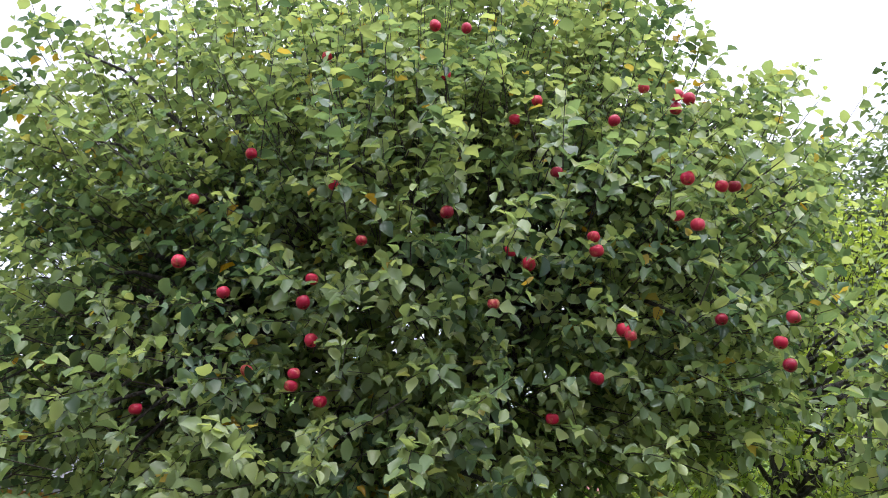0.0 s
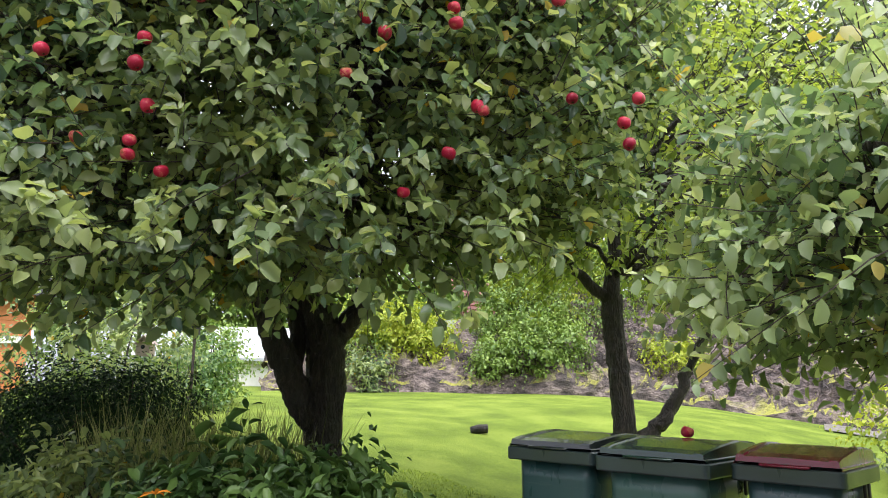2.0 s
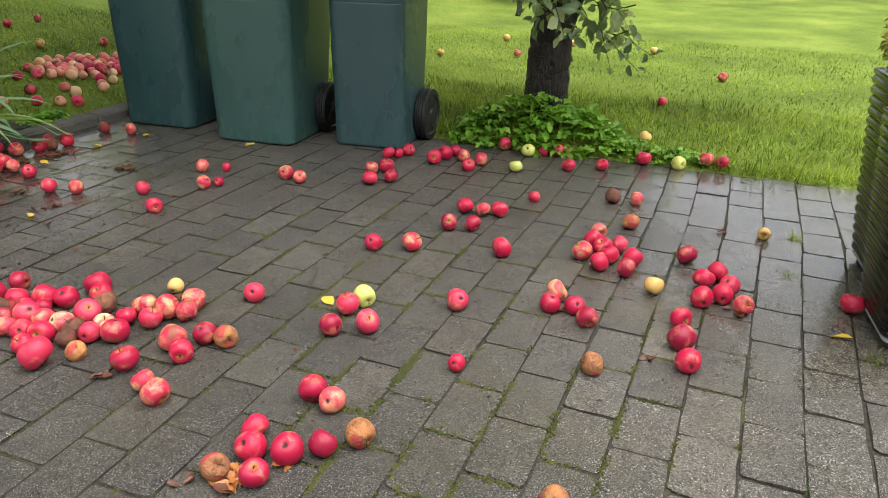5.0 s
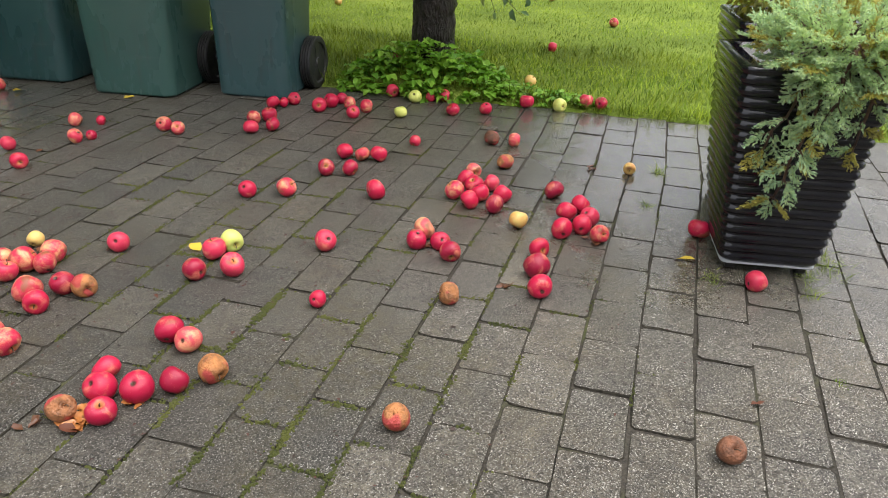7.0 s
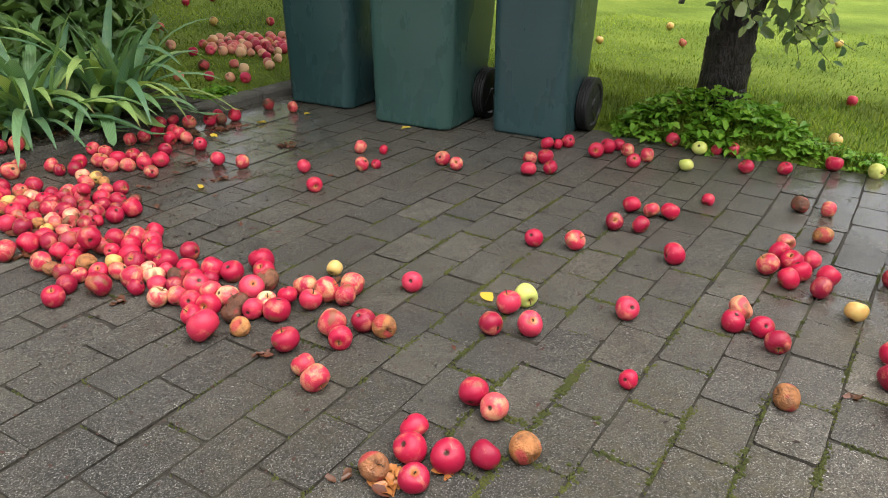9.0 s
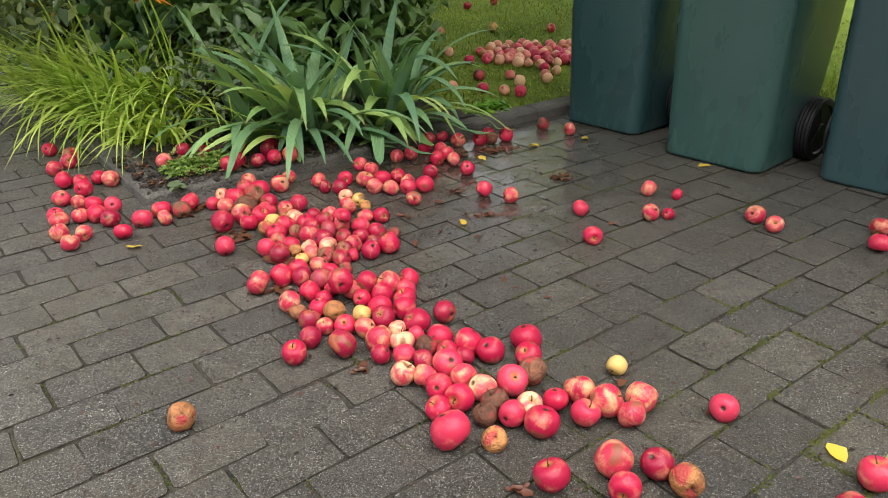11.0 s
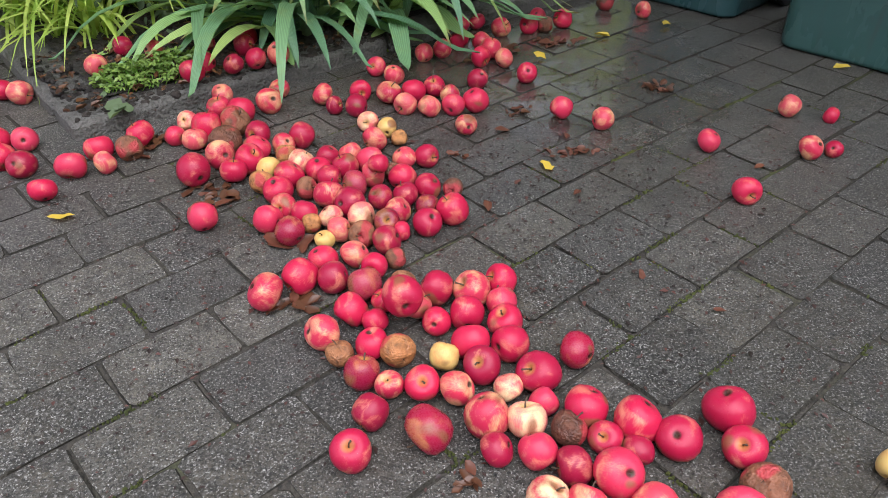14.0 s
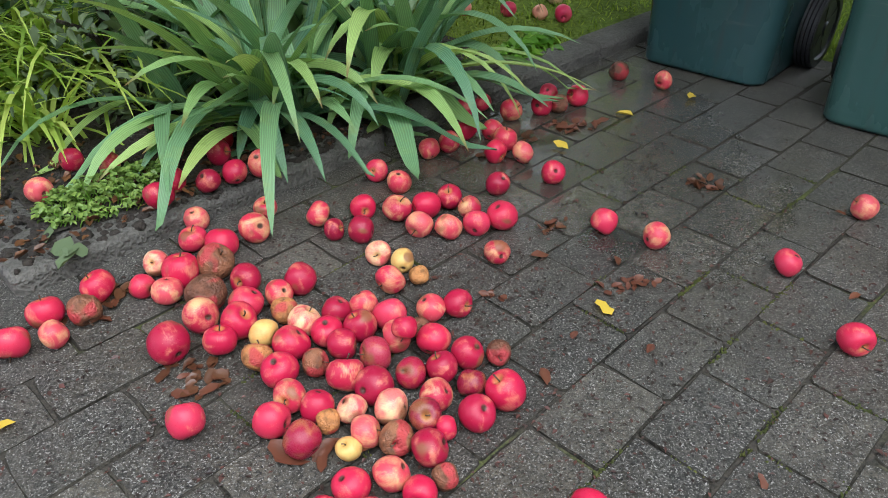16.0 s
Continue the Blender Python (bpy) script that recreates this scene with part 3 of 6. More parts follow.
    for sx in (-1, 1):
        for off in (0.03, 0.085):
            # the slots are not cut: dark bars carry their shade
            s = Soup()
            box(s, sx * (wt / 2 - 0.028) - 0.006, yb - 0.10 - off, 0.765 * h, sx * (wt / 2 - 0.028) + 0.006, yb - 0.07 - off, 0.862 * h, 0.003)
            part("slot_bar", s, M_RIM, b, "dark vertical bar coloured as the shade of a slot below the rim")
        wheel = thing_wheel(b, sx, wb, db)
    s = Soup()
    tube(s, [(-wb / 2 - 0.03, db - 0.06, 0.125), (wb / 2 + 0.03, db - 0.06, 0.125)], 0.011, 8)
    part("axle", s, M_RIM, b)
    return b


def thing_wheel(b, sx, wb, db):
    R, W = 0.130, 0.054
    x0 = sx * (wb / 2 + 0.008)
    x1 = x0 + sx * W
    def ring(x, r):
        return [(x, db - 0.06 + r * math.cos(a), 0.127 + r * math.sin(a)) for a in np.linspace(0, 2 * np.pi, 32, endpoint=False)]
    s = Soup()
    rows = [(0, R - 0.03), (0, R - 0.006)]
    for i in range(4):
        g = (i + 0.5) / 4
        rows += [(g - 0.10, R), (g + 0.06, R), (g + 0.085, R - 0.005), (g + 0.115, R - 0.005)]
    rows += [(1, R - 0.006), (1, R - 0.028), (0.85, R - 0.034)]
    loft(s, [ring(x0 + (x1 - x0) * t, r) for t, r in rows])
    tyre = part("wheel", s, M_TYRE, b, smooth=False)
    s = Soup()
    hub = x1 - sx * 0.006
    for i in range(5):
        a = 2 * math.pi * i / 5 + 0.3
        c, d = math.cos(a), math.sin(a)
        pts = []
        for rr, ww in ((0.012, 0.016), (R - 0.035, 0.030)):
            for sg in (-1, 1):
                pts.append((hub, db - 0.06 + rr * c - sg * ww * d, 0.127 + rr * d + sg * ww * c))
        s.add(pts + [(p[0] - sx * 0.012, p[1], p[2]) for p in pts], [(0, 1, 3, 2), (4, 6, 7, 5), (0, 2, 6, 4), (1, 5, 7, 3)])
    loft(s, [ring(hub, 0.026), ring(hub + sx * 0.006, 0.022)])
    part("spokes", s, M_RIM, tyre, "five-spoked black hub", smooth=False)
    return tyre


def bin_front(x, y, w, turn):
    """The middle of a front whose left base corner is at x, y."""
    return x + w / 2 * math.cos(radians(turn)), y + w / 2 * math.sin(radians(turn))


bin_thing(M_BIN_BLUE, M_LID_BLACK, "dark blue-green plastic wheeled bin with a charcoal lid", 0.43, 0.57, 0.40, 0.60, *bin_front(1.215, 4.24, 0.43, -51), -51)
bin_thing(M_BIN, M_LID_GREEN, "dark green plastic wheeled bin with a dark green lid", 0.44, 0.58, 0.44, 0.66, *bin_front(1.535, 3.66, 0.44, -50), -50)
bin_thing(M_BIN_GREY, M_LID_RED, "grey-green plastic wheeled bin with a wine-red lid", 0.37, 0.475, 0.35, 0.53, *bin_front(2.02, 3.275, 0.37, -51), -51)


# ---- apple trees ----
def limb(s, p0, p1, r0, r1, bend, n=10, sides=9, rough=0.05, wob=0.012):
    pts = curve_pts(p0, p1, bend, n, wob)
    tube(s, pts, np.linspace(r0, r1, n), sides, rough)
    return pts


def shoots(centre, radii, count, rnd, low, lift=0.5, inner=0.45, cut=None):
    """Twig roots and ways in the shell of a crown, its underside cut at low."""
    d = unit(rnd.normal(0, 1, (count * 4, 3)))
    r = rnd.uniform(inner, 1.0, (count * 4, 1)) ** 0.75
    lump = 1 + 0.14 * np.sin(5 * d[:, :1] + 1.3) * np.sin(4 * d[:, 1:2] + 0.4) + 0.10 * np.sin(9 * d[:, 2:3] + 3 * d[:, :1])
    p = np.asarray(centre) + d * r * lump * np.asarray(radii)
    keep = p[:, 2] > low + 0.10 * np.sin(3 * p[:, 0]) + 0.10 * np.sin(4.3 * p[:, 1] + 1)
    # leaf clumps with dark hollows between them
    hollow = np.sin(4.1 * p[:, 0] + 1.7 * np.sin(2.3 * p[:, 2])) * np.sin(4.7 * p[:, 2] + 1.1 * np.sin(3.1 * p[:, 1])) * np.sin(3.9 * p[:, 1] + 0.8)
    keep &= (r[:, 0] < 0.8) | (hollow > -0.52)
    if cut is not None:
        keep &= cut(p)
    p, d = p[keep][:count], d[keep][:count]
    up = np.clip((p[:, 2] - centre[2]) / radii[2], -0.7, 1)[:, None]
    way = unit(d * np.array([1, 1, 0.55]) + np.array([0, 0, 1.0]) * (lift * (0.35 + up)) + rnd.normal(0, 0.28, p.shape))
    return p, way


def foliage(s_leaf, s_twig, p, way, rnd, per=13, length=(0.22, 0.5), size=(0.05, 0.085), near=True, ratio=0.72):
    L = rnd.uniform(*length, len(p))
    bend = rnd.normal(0, 0.10, p.shape) - np.array([0, 0, 0.05])
    ang = rnd.uniform(0, 6.28, len(p))
    for k in range(per):
        t = (k + 0.6) / per + rnd.uniform(-0.03, 0.03, len(p))
        q = p + way * (L * t)[:, None] + bend * (t * t)[:, None]
        a = ang + k * 2.4
        e1 = unit(np.cross(way, np.array([0.2, 0.1, 1.0])))
        e2 = np.cross(way, e1)
        out = unit(np.cos(a)[:, None] * e1 + np.sin(a)[:, None] * e2 + 0.55 * way + np.array([0, 0, -0.32]) + rnd.normal(0, 0.25, p.shape))
        upw = unit(np.array([0, 0, 1.0]) + 0.5 * way + rnd.normal(0, 0.42, p.shape))
        leaves(s_leaf, q + out * 0.015, out, upw, rnd.uniform(*size, len(p)) * (1 - 0.35 * (t > 0.85)), ratio, near=near)
    if s_twig is not None:
        a = unit(np.cross(way, np.array([0.3, 0.2, 1.0])))
        b = np.cross(way, a)
        vs = np.zeros((len(p), 9, 3))
        for i, (t, r) in enumerate(((-0.35, 0.0045), (0.4, 0.003), (1.0, 0.0012))):
            c = p + way * (L * t)[:, None] + bend * (max(t, 0) ** 2)
            for j in range(3):
                o = 2.094 * j
                vs[:, 3 * i + j] = c + r * (math.cos(o) * a + math.sin(o) * b)
        s_twig.add_many(vs, [(i * 3 + j, i * 3 + (j + 1) % 3, (i + 1) * 3 + (j + 1) % 3, (i + 1) * 3 + j) for i in range(2) for j in range(3)])


def branches(s, forks, targets, rnd, r0=0.035):
    """Each branch leaves the nearest fork and bends up to its target."""
    for q in targets:
        f = forks[int(np.argmin(np.linalg.norm(forks - q, axis=1) + rnd.uniform(0, 0.6, len(forks))))]
        span = np.linalg.norm(q - f)
        limb(s, f, q, min(r0, 0.012 + 0.014 * span), 0.006, np.array([*rnd.normal(0, 0.06, 2), 0.10]) * span, 9, 6, 0.05, 0.03)


def apple_tree(label, trunk, forks, centre, radii, count, low, seed, lift=0.5, per=13, near=True, material=None, size=(0.05, 0.085), cut=None, nbr=60, inner=0.45, length=(0.22, 0.5), sprouts=0, tufts=()):
    rnd = np.random.default_rng(seed)
    t = thing("apple_tree", label, "tree", group="apple trees in the garden")
    s = Soup()
    for args in trunk:
        limb(s, *args)
    part("trunk", s, M_BARK, t)
    p, way = shoots(centre, radii, count, rnd, low, lift, inner, cut)
    s = Soup()
    branches(s, np.asarray(forks, float), p[:: max(1, len(p) // nbr)], rnd)
    part("branchwork", s, M_BARK, t, kind="stuff")
    sl, st = Soup(), Soup()
    foliage(sl, st, p, way, rnd, per, length, size, near)
    if sprouts:
        # long upright shoots stand out of the top
        d = unit(np.c_[rnd.normal(0, 1, (sprouts, 2)), rnd.uniform(0.35, 1.3, sprouts)])
        q = np.asarray(centre) + d * np.asarray(radii) * 0.82
        if cut:
            keep = cut(q + np.array([0, 0, 0.6])) | (rnd.uniform(0, 1, sprouts) < 0.12)
            q, d = q[keep], d[keep]
        foliage(sl, st, q, unit(d + np.array([0, 0, 0.9])), rnd, 18, (0.8, 1.25), size, near)
    for x, y, z, n in tufts:
        # leaf tufts break out of the old wood
        q = np.array([x, y, z]) + rnd.normal(0, 0.045, (n, 3))
        foliage(sl, st, q, unit(rnd.normal(0, 1, (n, 3)) * np.array([1, 1, 0.5]) + np.array([0, -0.4, -0.35])), rnd, 7, (0.06, 0.16), (0.05, 0.085), near)
    part("twigwork", st, M_TWIG, t)
    part("crown", sl, material or M_LEAF, t)
    return t


# the large apple tree: two stems from one foot
apple_tree("old apple tree with split dark trunk and dense crown",
           [((0.09, 5.35, 0.0), (0.063, 5.35, 1.28), 0.155, 0.130, (-0.01, 0, 0), 30, 26, 0.07, 0.003),
            ((0.063, 5.35, 1.24), (0.02, 5.36, 1.76), 0.138, 0.135, (0.012, 0, 0), 16, 26, 0.07, 0.003),
            ((0.02, 5.36, 1.72), (-0.13, 5.42, 2.25), 0.130, 0.105, (0.0, 0, 0), 14, 22, 0.07, 0.004),
            ((0.08, 5.36, 1.62), (0.36, 5.42, 2.20), 0.088, 0.065, (0.04, 0, -0.05), 14, 16, 0.07, 0.005),
            ((0.03, 5.33, 1.04), (-0.22, 5.24, 1.52), 0.098, 0.098, (-0.02, 0, -0.05), 20, 22, 0.08, 0.004),
            ((-0.22, 5.24, 1.47), (-0.44, 5.20, 2.12), 0.103, 0.062, (-0.03, 0, 0), 18, 20, 0.08, 0.004),
            ((-0.17, 5.29, 1.48), (-0.26, 5.42, 2.0), 0.068, 0.048, (0.06, 0, 0), 12, 14, 0.09, 0.008),
            ((0.36, 5.42, 2.15), (1.1, 5.1, 2.7), 0.065, 0.045, (0, 0, 0.12), 10, 10, 0.06, 0.02),
            ((-0.13, 5.42, 2.2), (0.2, 4.2, 3.1), 0.09, 0.045, (0, 0, 0.1), 10, 10, 0.06, 0.02),
            ((-0.44, 5.20, 2.08), (-1.0, 4.4, 2.8), 0.062, 0.04, (0, 0, 0.1), 10, 10, 0.06, 0.02),
            ((-0.13, 5.42, 2.2), (0.4, 5.6, 3.6), 0.09, 0.03, (0.1, 0, 0), 10, 10, 0.06, 0.02)],
           [(-0.1, 5.42, 2.2), (1.1, 5.1, 2.7), (0.2, 4.2, 3.1), (-1.0, 4.4, 2.8), (-0.43, 5.2, 2.08), (0.4, 5.6, 3.2)],
           (-0.32, 4.95, 3.2), (3.40, 1.80, 3.0), 6500, 1.78, 11, lift=0.8, per=13, nbr=260, size=(0.055, 0.112), inner=0.3, sprouts=210, cut=lambda p: (p[:, 2] > 1.70 + 0.30 * np.maximum(0, p[:, 1] - 3.5) + 0.30 * np.clip(p[:, 0] - 0.4, 0, 1.0) - 0.12 * np.clip(-0.4 - p[:, 0], 0, 1.0)) & (p[:, 0] < 1.25 + 0.40 * (p[:, 2] - 2.0) + 0.38 * (p[:, 1] - 3.6))
           # the top is thin at both shoulders
           & (p[:, 2] < 4.25 + 0.8 * np.maximum(0, p[:, 0] + 3.7) + 5 * np.maximum(0, p[:, 0] + 2.85)) & (p[:, 2] < 4.7 + 5 * np.maximum(0, 1.5 - p[:, 0])))

apple_tree("apple tree with a slender dark trunk behind the bins",
           [((2.60, 6.1, 0.1), (2.49, 6.1, 1.5), 0.125, 0.084, (0.0, 0, 0), 28, 18, 0.09, 0.004),
            ((2.49, 6.1, 1.46), (2.45, 6.1, 2.12), 0.085, 0.082, (-0.01, 0, 0), 14, 16, 0.09, 0.004),
            ((2.45, 6.1, 2.08), (2.55, 6.2, 3.2), 0.078, 0.04, (0.02, 0, 0), 12, 12, 0.07, 0.012),
            ((2.60, 6.08, 0.88), (3.07, 6.0, 1.50), 0.075, 0.045, (0.05, 0, -0.07), 14, 12, 0.09, 0.010),
            ((2.43, 6.1, 2.08), (2.0, 6.0, 2.46), 0.05, 0.032, (-0.04, 0, 0.0), 10, 10, 0.08, 0.015)],
           [(2.5, 6.1, 2.3), (2.55, 6.2, 3.0), (3.07, 6.0, 1.5), (2.0, 6.0, 2.46)],
           (2.9, 6.2, 3.3), (2.0, 1.7, 1.6), 1200, 2.3, 12, per=11, near=False, size=(0.055, 0.09), material=M_LEAF_LIGHT)

apple_tree("crooked apple tree with drooping leaves at the lawn edge",
           [((3.10, 2.88, -0.02), (3.075, 2.88, 0.44), 0.118, 0.106, (-0.015, 0, 0), 22, 26, 0.06, 0.003),
            ((3.075, 2.88, 0.40), (3.11, 2.88, 0.62), 0.107, 0.095, (-0.01, 0, 0), 12, 24, 0.06, 0.003),
            ((3.10, 2.88, 0.58), (3.245, 2.89, 0.84), 0.097, 0.082, (0.0, 0, -0.02), 12, 22, 0.07, 0.004),
            ((3.235, 2.89, 0.80), (3.255, 2.89, 1.10), 0.082, 0.090, (0.015, 0, 0), 12, 22, 0.07, 0.004),
            ((3.25, 2.88, 1.02), (2.91, 2.84, 1.33), 0.100, 0.088, (0.0, 0, -0.03), 16, 20, 0.08, 0.004),
            ((2.925, 2.84, 1.29), (2.97, 2.79, 1.75), 0.086, 0.062, (-0.02, 0, 0), 12, 16, 0.08, 0.006),
            ((3.27, 2.90, 1.04), (3.74, 2.96, 1.62), 0.092, 0.05, (0.06, 0, -0.09), 14, 16, 0.08, 0.006),
            ((3.03, 2.88, 0.70), (2.86, 2.86, 1.05), 0.046, 0.046, (-0.02, 0, -0.02), 12, 14, 0.09, 0.005),
            ((2.86, 2.86, 1.03), (2.83, 2.85, 1.32), 0.046, 0.05, (-0.015, 0, 0), 10, 14, 0.09, 0.005),
            ((2.97, 2.79, 1.72), (2.09, 2.41, 2.20), 0.05, 0.02, (0, 0, 0.08), 10, 8, 0.06, 0.02)],
           [(2.95, 2.80, 1.70), (3.74, 2.96, 1.62), (2.87, 2.83, 1.45), (2.29, 2.51, 2.10)],
           (3.08, 2.83, 1.95), (1.30, 1.05, 0.80), 820, 1.46, 13, per=12, lift=0.1, size=(0.06, 0.105), material=M_LEAF_EDGE, sprouts=46,
           tufts=((2.95, 2.70, 0.74, 8), (2.86, 2.70, 0.86, 6), (3.22, 2.74, 0.66, 7), (3.36, 2.74, 0.60, 6), (2.70, 2.66, 1.12, 5), (2.58, 2.62, 1.20, 6), (3.00, 2.74, 0.86, 5), (2.78, 2.70, 1.48, 4)))

# ---- apples on the ground: their kinds, their sizes (0 small to 9 large, where told) and places in the plan ----
# r red, R large red, d dark red, b blushed, w cream, y yellow, g lime green, o rotten, s small red, z small yellow
FALLEN = {}
FALLEN["patio"] = ("rrbsbsbbrsrbrrrrrrbbrgrgsrrrrgbrrrbrrsrb", "", [
    (1.040, 2.980), (1.030, 2.740), (1.330, 3.150), (1.420, 3.100), (1.270, 2.920), (1.330, 2.920), (1.610, 2.870), (1.640, 2.790), (2.140, 2.910), (2.190, 2.900),
    (2.250, 2.910), (1.960, 2.740), (2.030, 2.730), (1.890, 2.620), (1.980, 2.600), (2.290, 2.740), (2.370, 2.770), (2.440, 2.790), (2.430, 2.700), (2.460, 2.600),
    (2.360, 2.560), (2.540, 2.440), (2.720, 2.760), (2.750, 2.610), (2.820, 2.580), (2.880, 2.540), (2.760, 2.330), (2.900, 2.260), (3.130, 2.220), (3.220, 2.090),
    (3.350, 2.040), (3.390, 1.980), (1.900, 2.020), (2.050, 2.130), (2.090, 2.070), (2.140, 2.030), (1.970, 1.970), (2.360, 2.090), (1.580, 2.000), (1.690, 1.930),
])
FALLEN["patio_more"] = ("or", "", [
    (1.303, 0.744), (1.920, 1.730),
])
FALLEN["patio_far"] = ("obobrrrbrrrrryrrrrrbzbrrrrRrrsorgrRrrro", "", [
    (2.630, 1.920), (2.690, 1.850), (2.480, 1.680), (2.320, 1.680), (2.240, 1.630), (2.290, 1.550), (2.220, 1.560), (2.140, 1.570), (2.190, 1.500), (2.130, 1.480),
    (2.170, 1.400), (2.250, 1.450), (2.420, 1.370), (2.150, 1.270), (2.320, 1.220), (2.400, 1.230), (2.350, 1.150), (2.210, 1.140), (2.280, 1.120), (2.280, 1.050),
    (2.820, 1.360), (1.870, 1.390), (1.810, 1.350), (1.860, 1.300), (1.840, 1.230), (2.060, 1.090), (1.970, 1.010), (1.900, 0.930), (1.590, 1.500), (1.411, 1.238),
    (1.690, 1.050), (1.310, 1.640), (1.370, 1.660), (1.220, 1.560), (1.310, 1.520), (1.110, 1.850), (0.900, 1.250), (0.870, 1.190), (0.790, 1.170),
])
FALLEN["patio_far_more"] = ("rrrorbrro", "", [
    (0.850, 1.110), (0.930, 1.140), (1.000, 1.120), (1.080, 1.110), (1.060, 1.310), (1.080, 1.250), (2.390, 0.600), (2.550, 0.880), (1.750, 0.280),
])
FALLEN["tail"] = ("Ro", "", [
    (0.000, 1.530), (-0.020, 1.880),
])
FALLEN["kerbside"] = ("rrbrrbbbrbrbbrrorborrb", "", [
    (0.520, 3.410), (0.670, 3.440), (0.620, 3.560), (0.550, 3.580), (0.230, 3.530), (0.280, 3.460), (0.380, 3.630), (0.440, 3.660), (0.500, 3.730), (0.570, 3.710),
    (0.720, 3.200), (0.810, 3.120), (-0.410, 3.000), (-0.440, 3.060), (-0.480, 2.980), (-0.370, 3.060), (-0.360, 3.130), (1.190, 3.980), (1.080, 4.080), (0.800, 3.950),
    (0.750, 3.850), (0.650, 3.830),
])
FALLEN["kerbside_more"] = ("ro", "", [
    (0.880, 3.900), (0.810, 3.860),
])
FALLEN["bed"] = ("brrbrrrbbbrrbrrb", "", [
    (0.080, 3.340), (-0.270, 3.380), (-0.250, 3.460), (-0.200, 3.370), (-0.170, 3.440), (-0.160, 3.580), (-0.520, 3.610), (-0.420, 3.570), (-0.550, 3.460), (-0.280, 3.620),
    (-0.160, 3.670), (-0.110, 3.470), (-0.050, 3.500), (0.580, 3.910), (0.520, 3.870), (0.590, 3.640),
])
FALLEN["path"] = ("bbbrbrbbrrrrrrbrbrbrbr", "", [
    (-0.720, 2.880), (-0.640, 2.880), (-0.770, 2.990), (-0.810, 3.050), (-0.720, 3.040), (-0.710, 3.140), (-0.780, 3.170), (-0.860, 3.210), (-0.600, 3.000), (-0.510, 2.880),
    (-0.640, 3.130), (-0.940, 3.410), (-0.870, 3.400), (-0.820, 3.450), (-0.760, 3.420), (-0.820, 3.310), (-1.050, 3.570), (-1.030, 3.660), (-1.070, 3.770), (-1.200, 3.850),
    (-0.650, 2.800), (-0.660, 3.040),
])
FALLEN["drift_a"] = ("rrbbrrrbrrbbbrrwybobwrobrorrrbobrrryowrr", "4663244554443463240337742755533664733455", [
    (-0.196, 3.279), (-0.129, 3.247), (-0.062, 3.297), (-0.044, 3.393), (0.113, 3.274), (0.183, 3.354), (0.175, 3.256), (0.261, 3.328), (0.329, 3.331), (0.392, 3.364),
    (0.305, 3.256), (0.369, 3.234), (0.431, 3.310), (0.432, 3.236), (0.495, 3.256), (0.204, 3.160), (0.252, 3.125), (0.221, 3.060), (0.281, 3.077), (0.455, 3.120),
    (-0.261, 3.203), (-0.202, 3.151), (-0.135, 3.171), (-0.222, 3.099), (-0.276, 3.125), (-0.140, 3.064), (-0.069, 3.106), (0.039, 3.090), (-0.062, 3.030), (-0.001, 3.054),
    (0.011, 2.999), (-0.144, 2.999), (-0.072, 2.972), (-0.102, 2.925), (-0.190, 2.925), (-0.026, 2.935), (-0.034, 2.872), (0.048, 2.957), (0.027, 2.897), (0.007, 2.829),
])
FALLEN["drift_b"] = ("orrrbrrbdbrrdorbrrrordbwwrbrrrdodborryrb", "2343345445513043343152342334443043340033", [
    (0.067, 2.843), (0.109, 2.980), (0.090, 2.920), (0.116, 2.882), (0.162, 2.991), (0.153, 2.925), (0.210, 2.945), (0.217, 2.885), (0.175, 2.844), (0.119, 2.797),
    (0.165, 2.764), (0.229, 2.858), (0.230, 2.788), (0.261, 2.912), (0.281, 2.863), (0.289, 2.958), (0.342, 2.963), (0.336, 2.820), (0.286, 2.792), (0.392, 2.819),
    (0.381, 2.715), (0.330, 2.751), (0.267, 2.729), (0.191, 2.714), (0.125, 2.725), (0.071, 2.738), (0.025, 2.768), (0.000, 2.716), (-0.138, 2.738), (0.326, 2.678),
    (0.242, 2.690), (0.087, 2.707), (0.047, 2.667), (0.144, 2.671), (0.192, 2.649), (0.241, 2.620), (0.273, 2.663), (0.117, 2.646), (0.117, 2.572), (0.178, 2.583),
])
FALLEN["drift_c"] = ("rrrdoobrrbrbrrrrrrrbordoryrrrdbrbwrdrbwr", "2545026413554344612413335244541331374541", [
    (0.216, 2.545), (0.079, 2.518), (0.141, 2.509), (0.198, 2.480), (0.257, 2.570), (0.267, 2.485), (0.020, 2.472), (0.175, 2.417), (0.232, 2.444), (0.287, 2.423),
    (0.325, 2.460), (0.391, 2.450), (0.447, 2.474), (0.439, 2.413), (0.374, 2.388), (0.437, 2.362), (0.264, 2.390), (0.214, 2.393), (0.320, 2.376), (0.126, 2.361),
    (0.157, 2.314), (0.209, 2.329), (0.192, 2.263), (0.252, 2.307), (0.372, 2.316), (0.326, 2.290), (0.384, 2.261), (0.435, 2.306), (0.471, 2.236), (0.542, 2.281),
    (0.236, 2.238), (0.287, 2.233), (0.340, 2.218), (0.419, 2.218), (0.207, 2.183), (0.291, 2.136), (0.179, 2.110), (0.377, 2.158), (0.435, 2.144), (0.468, 2.182),
])
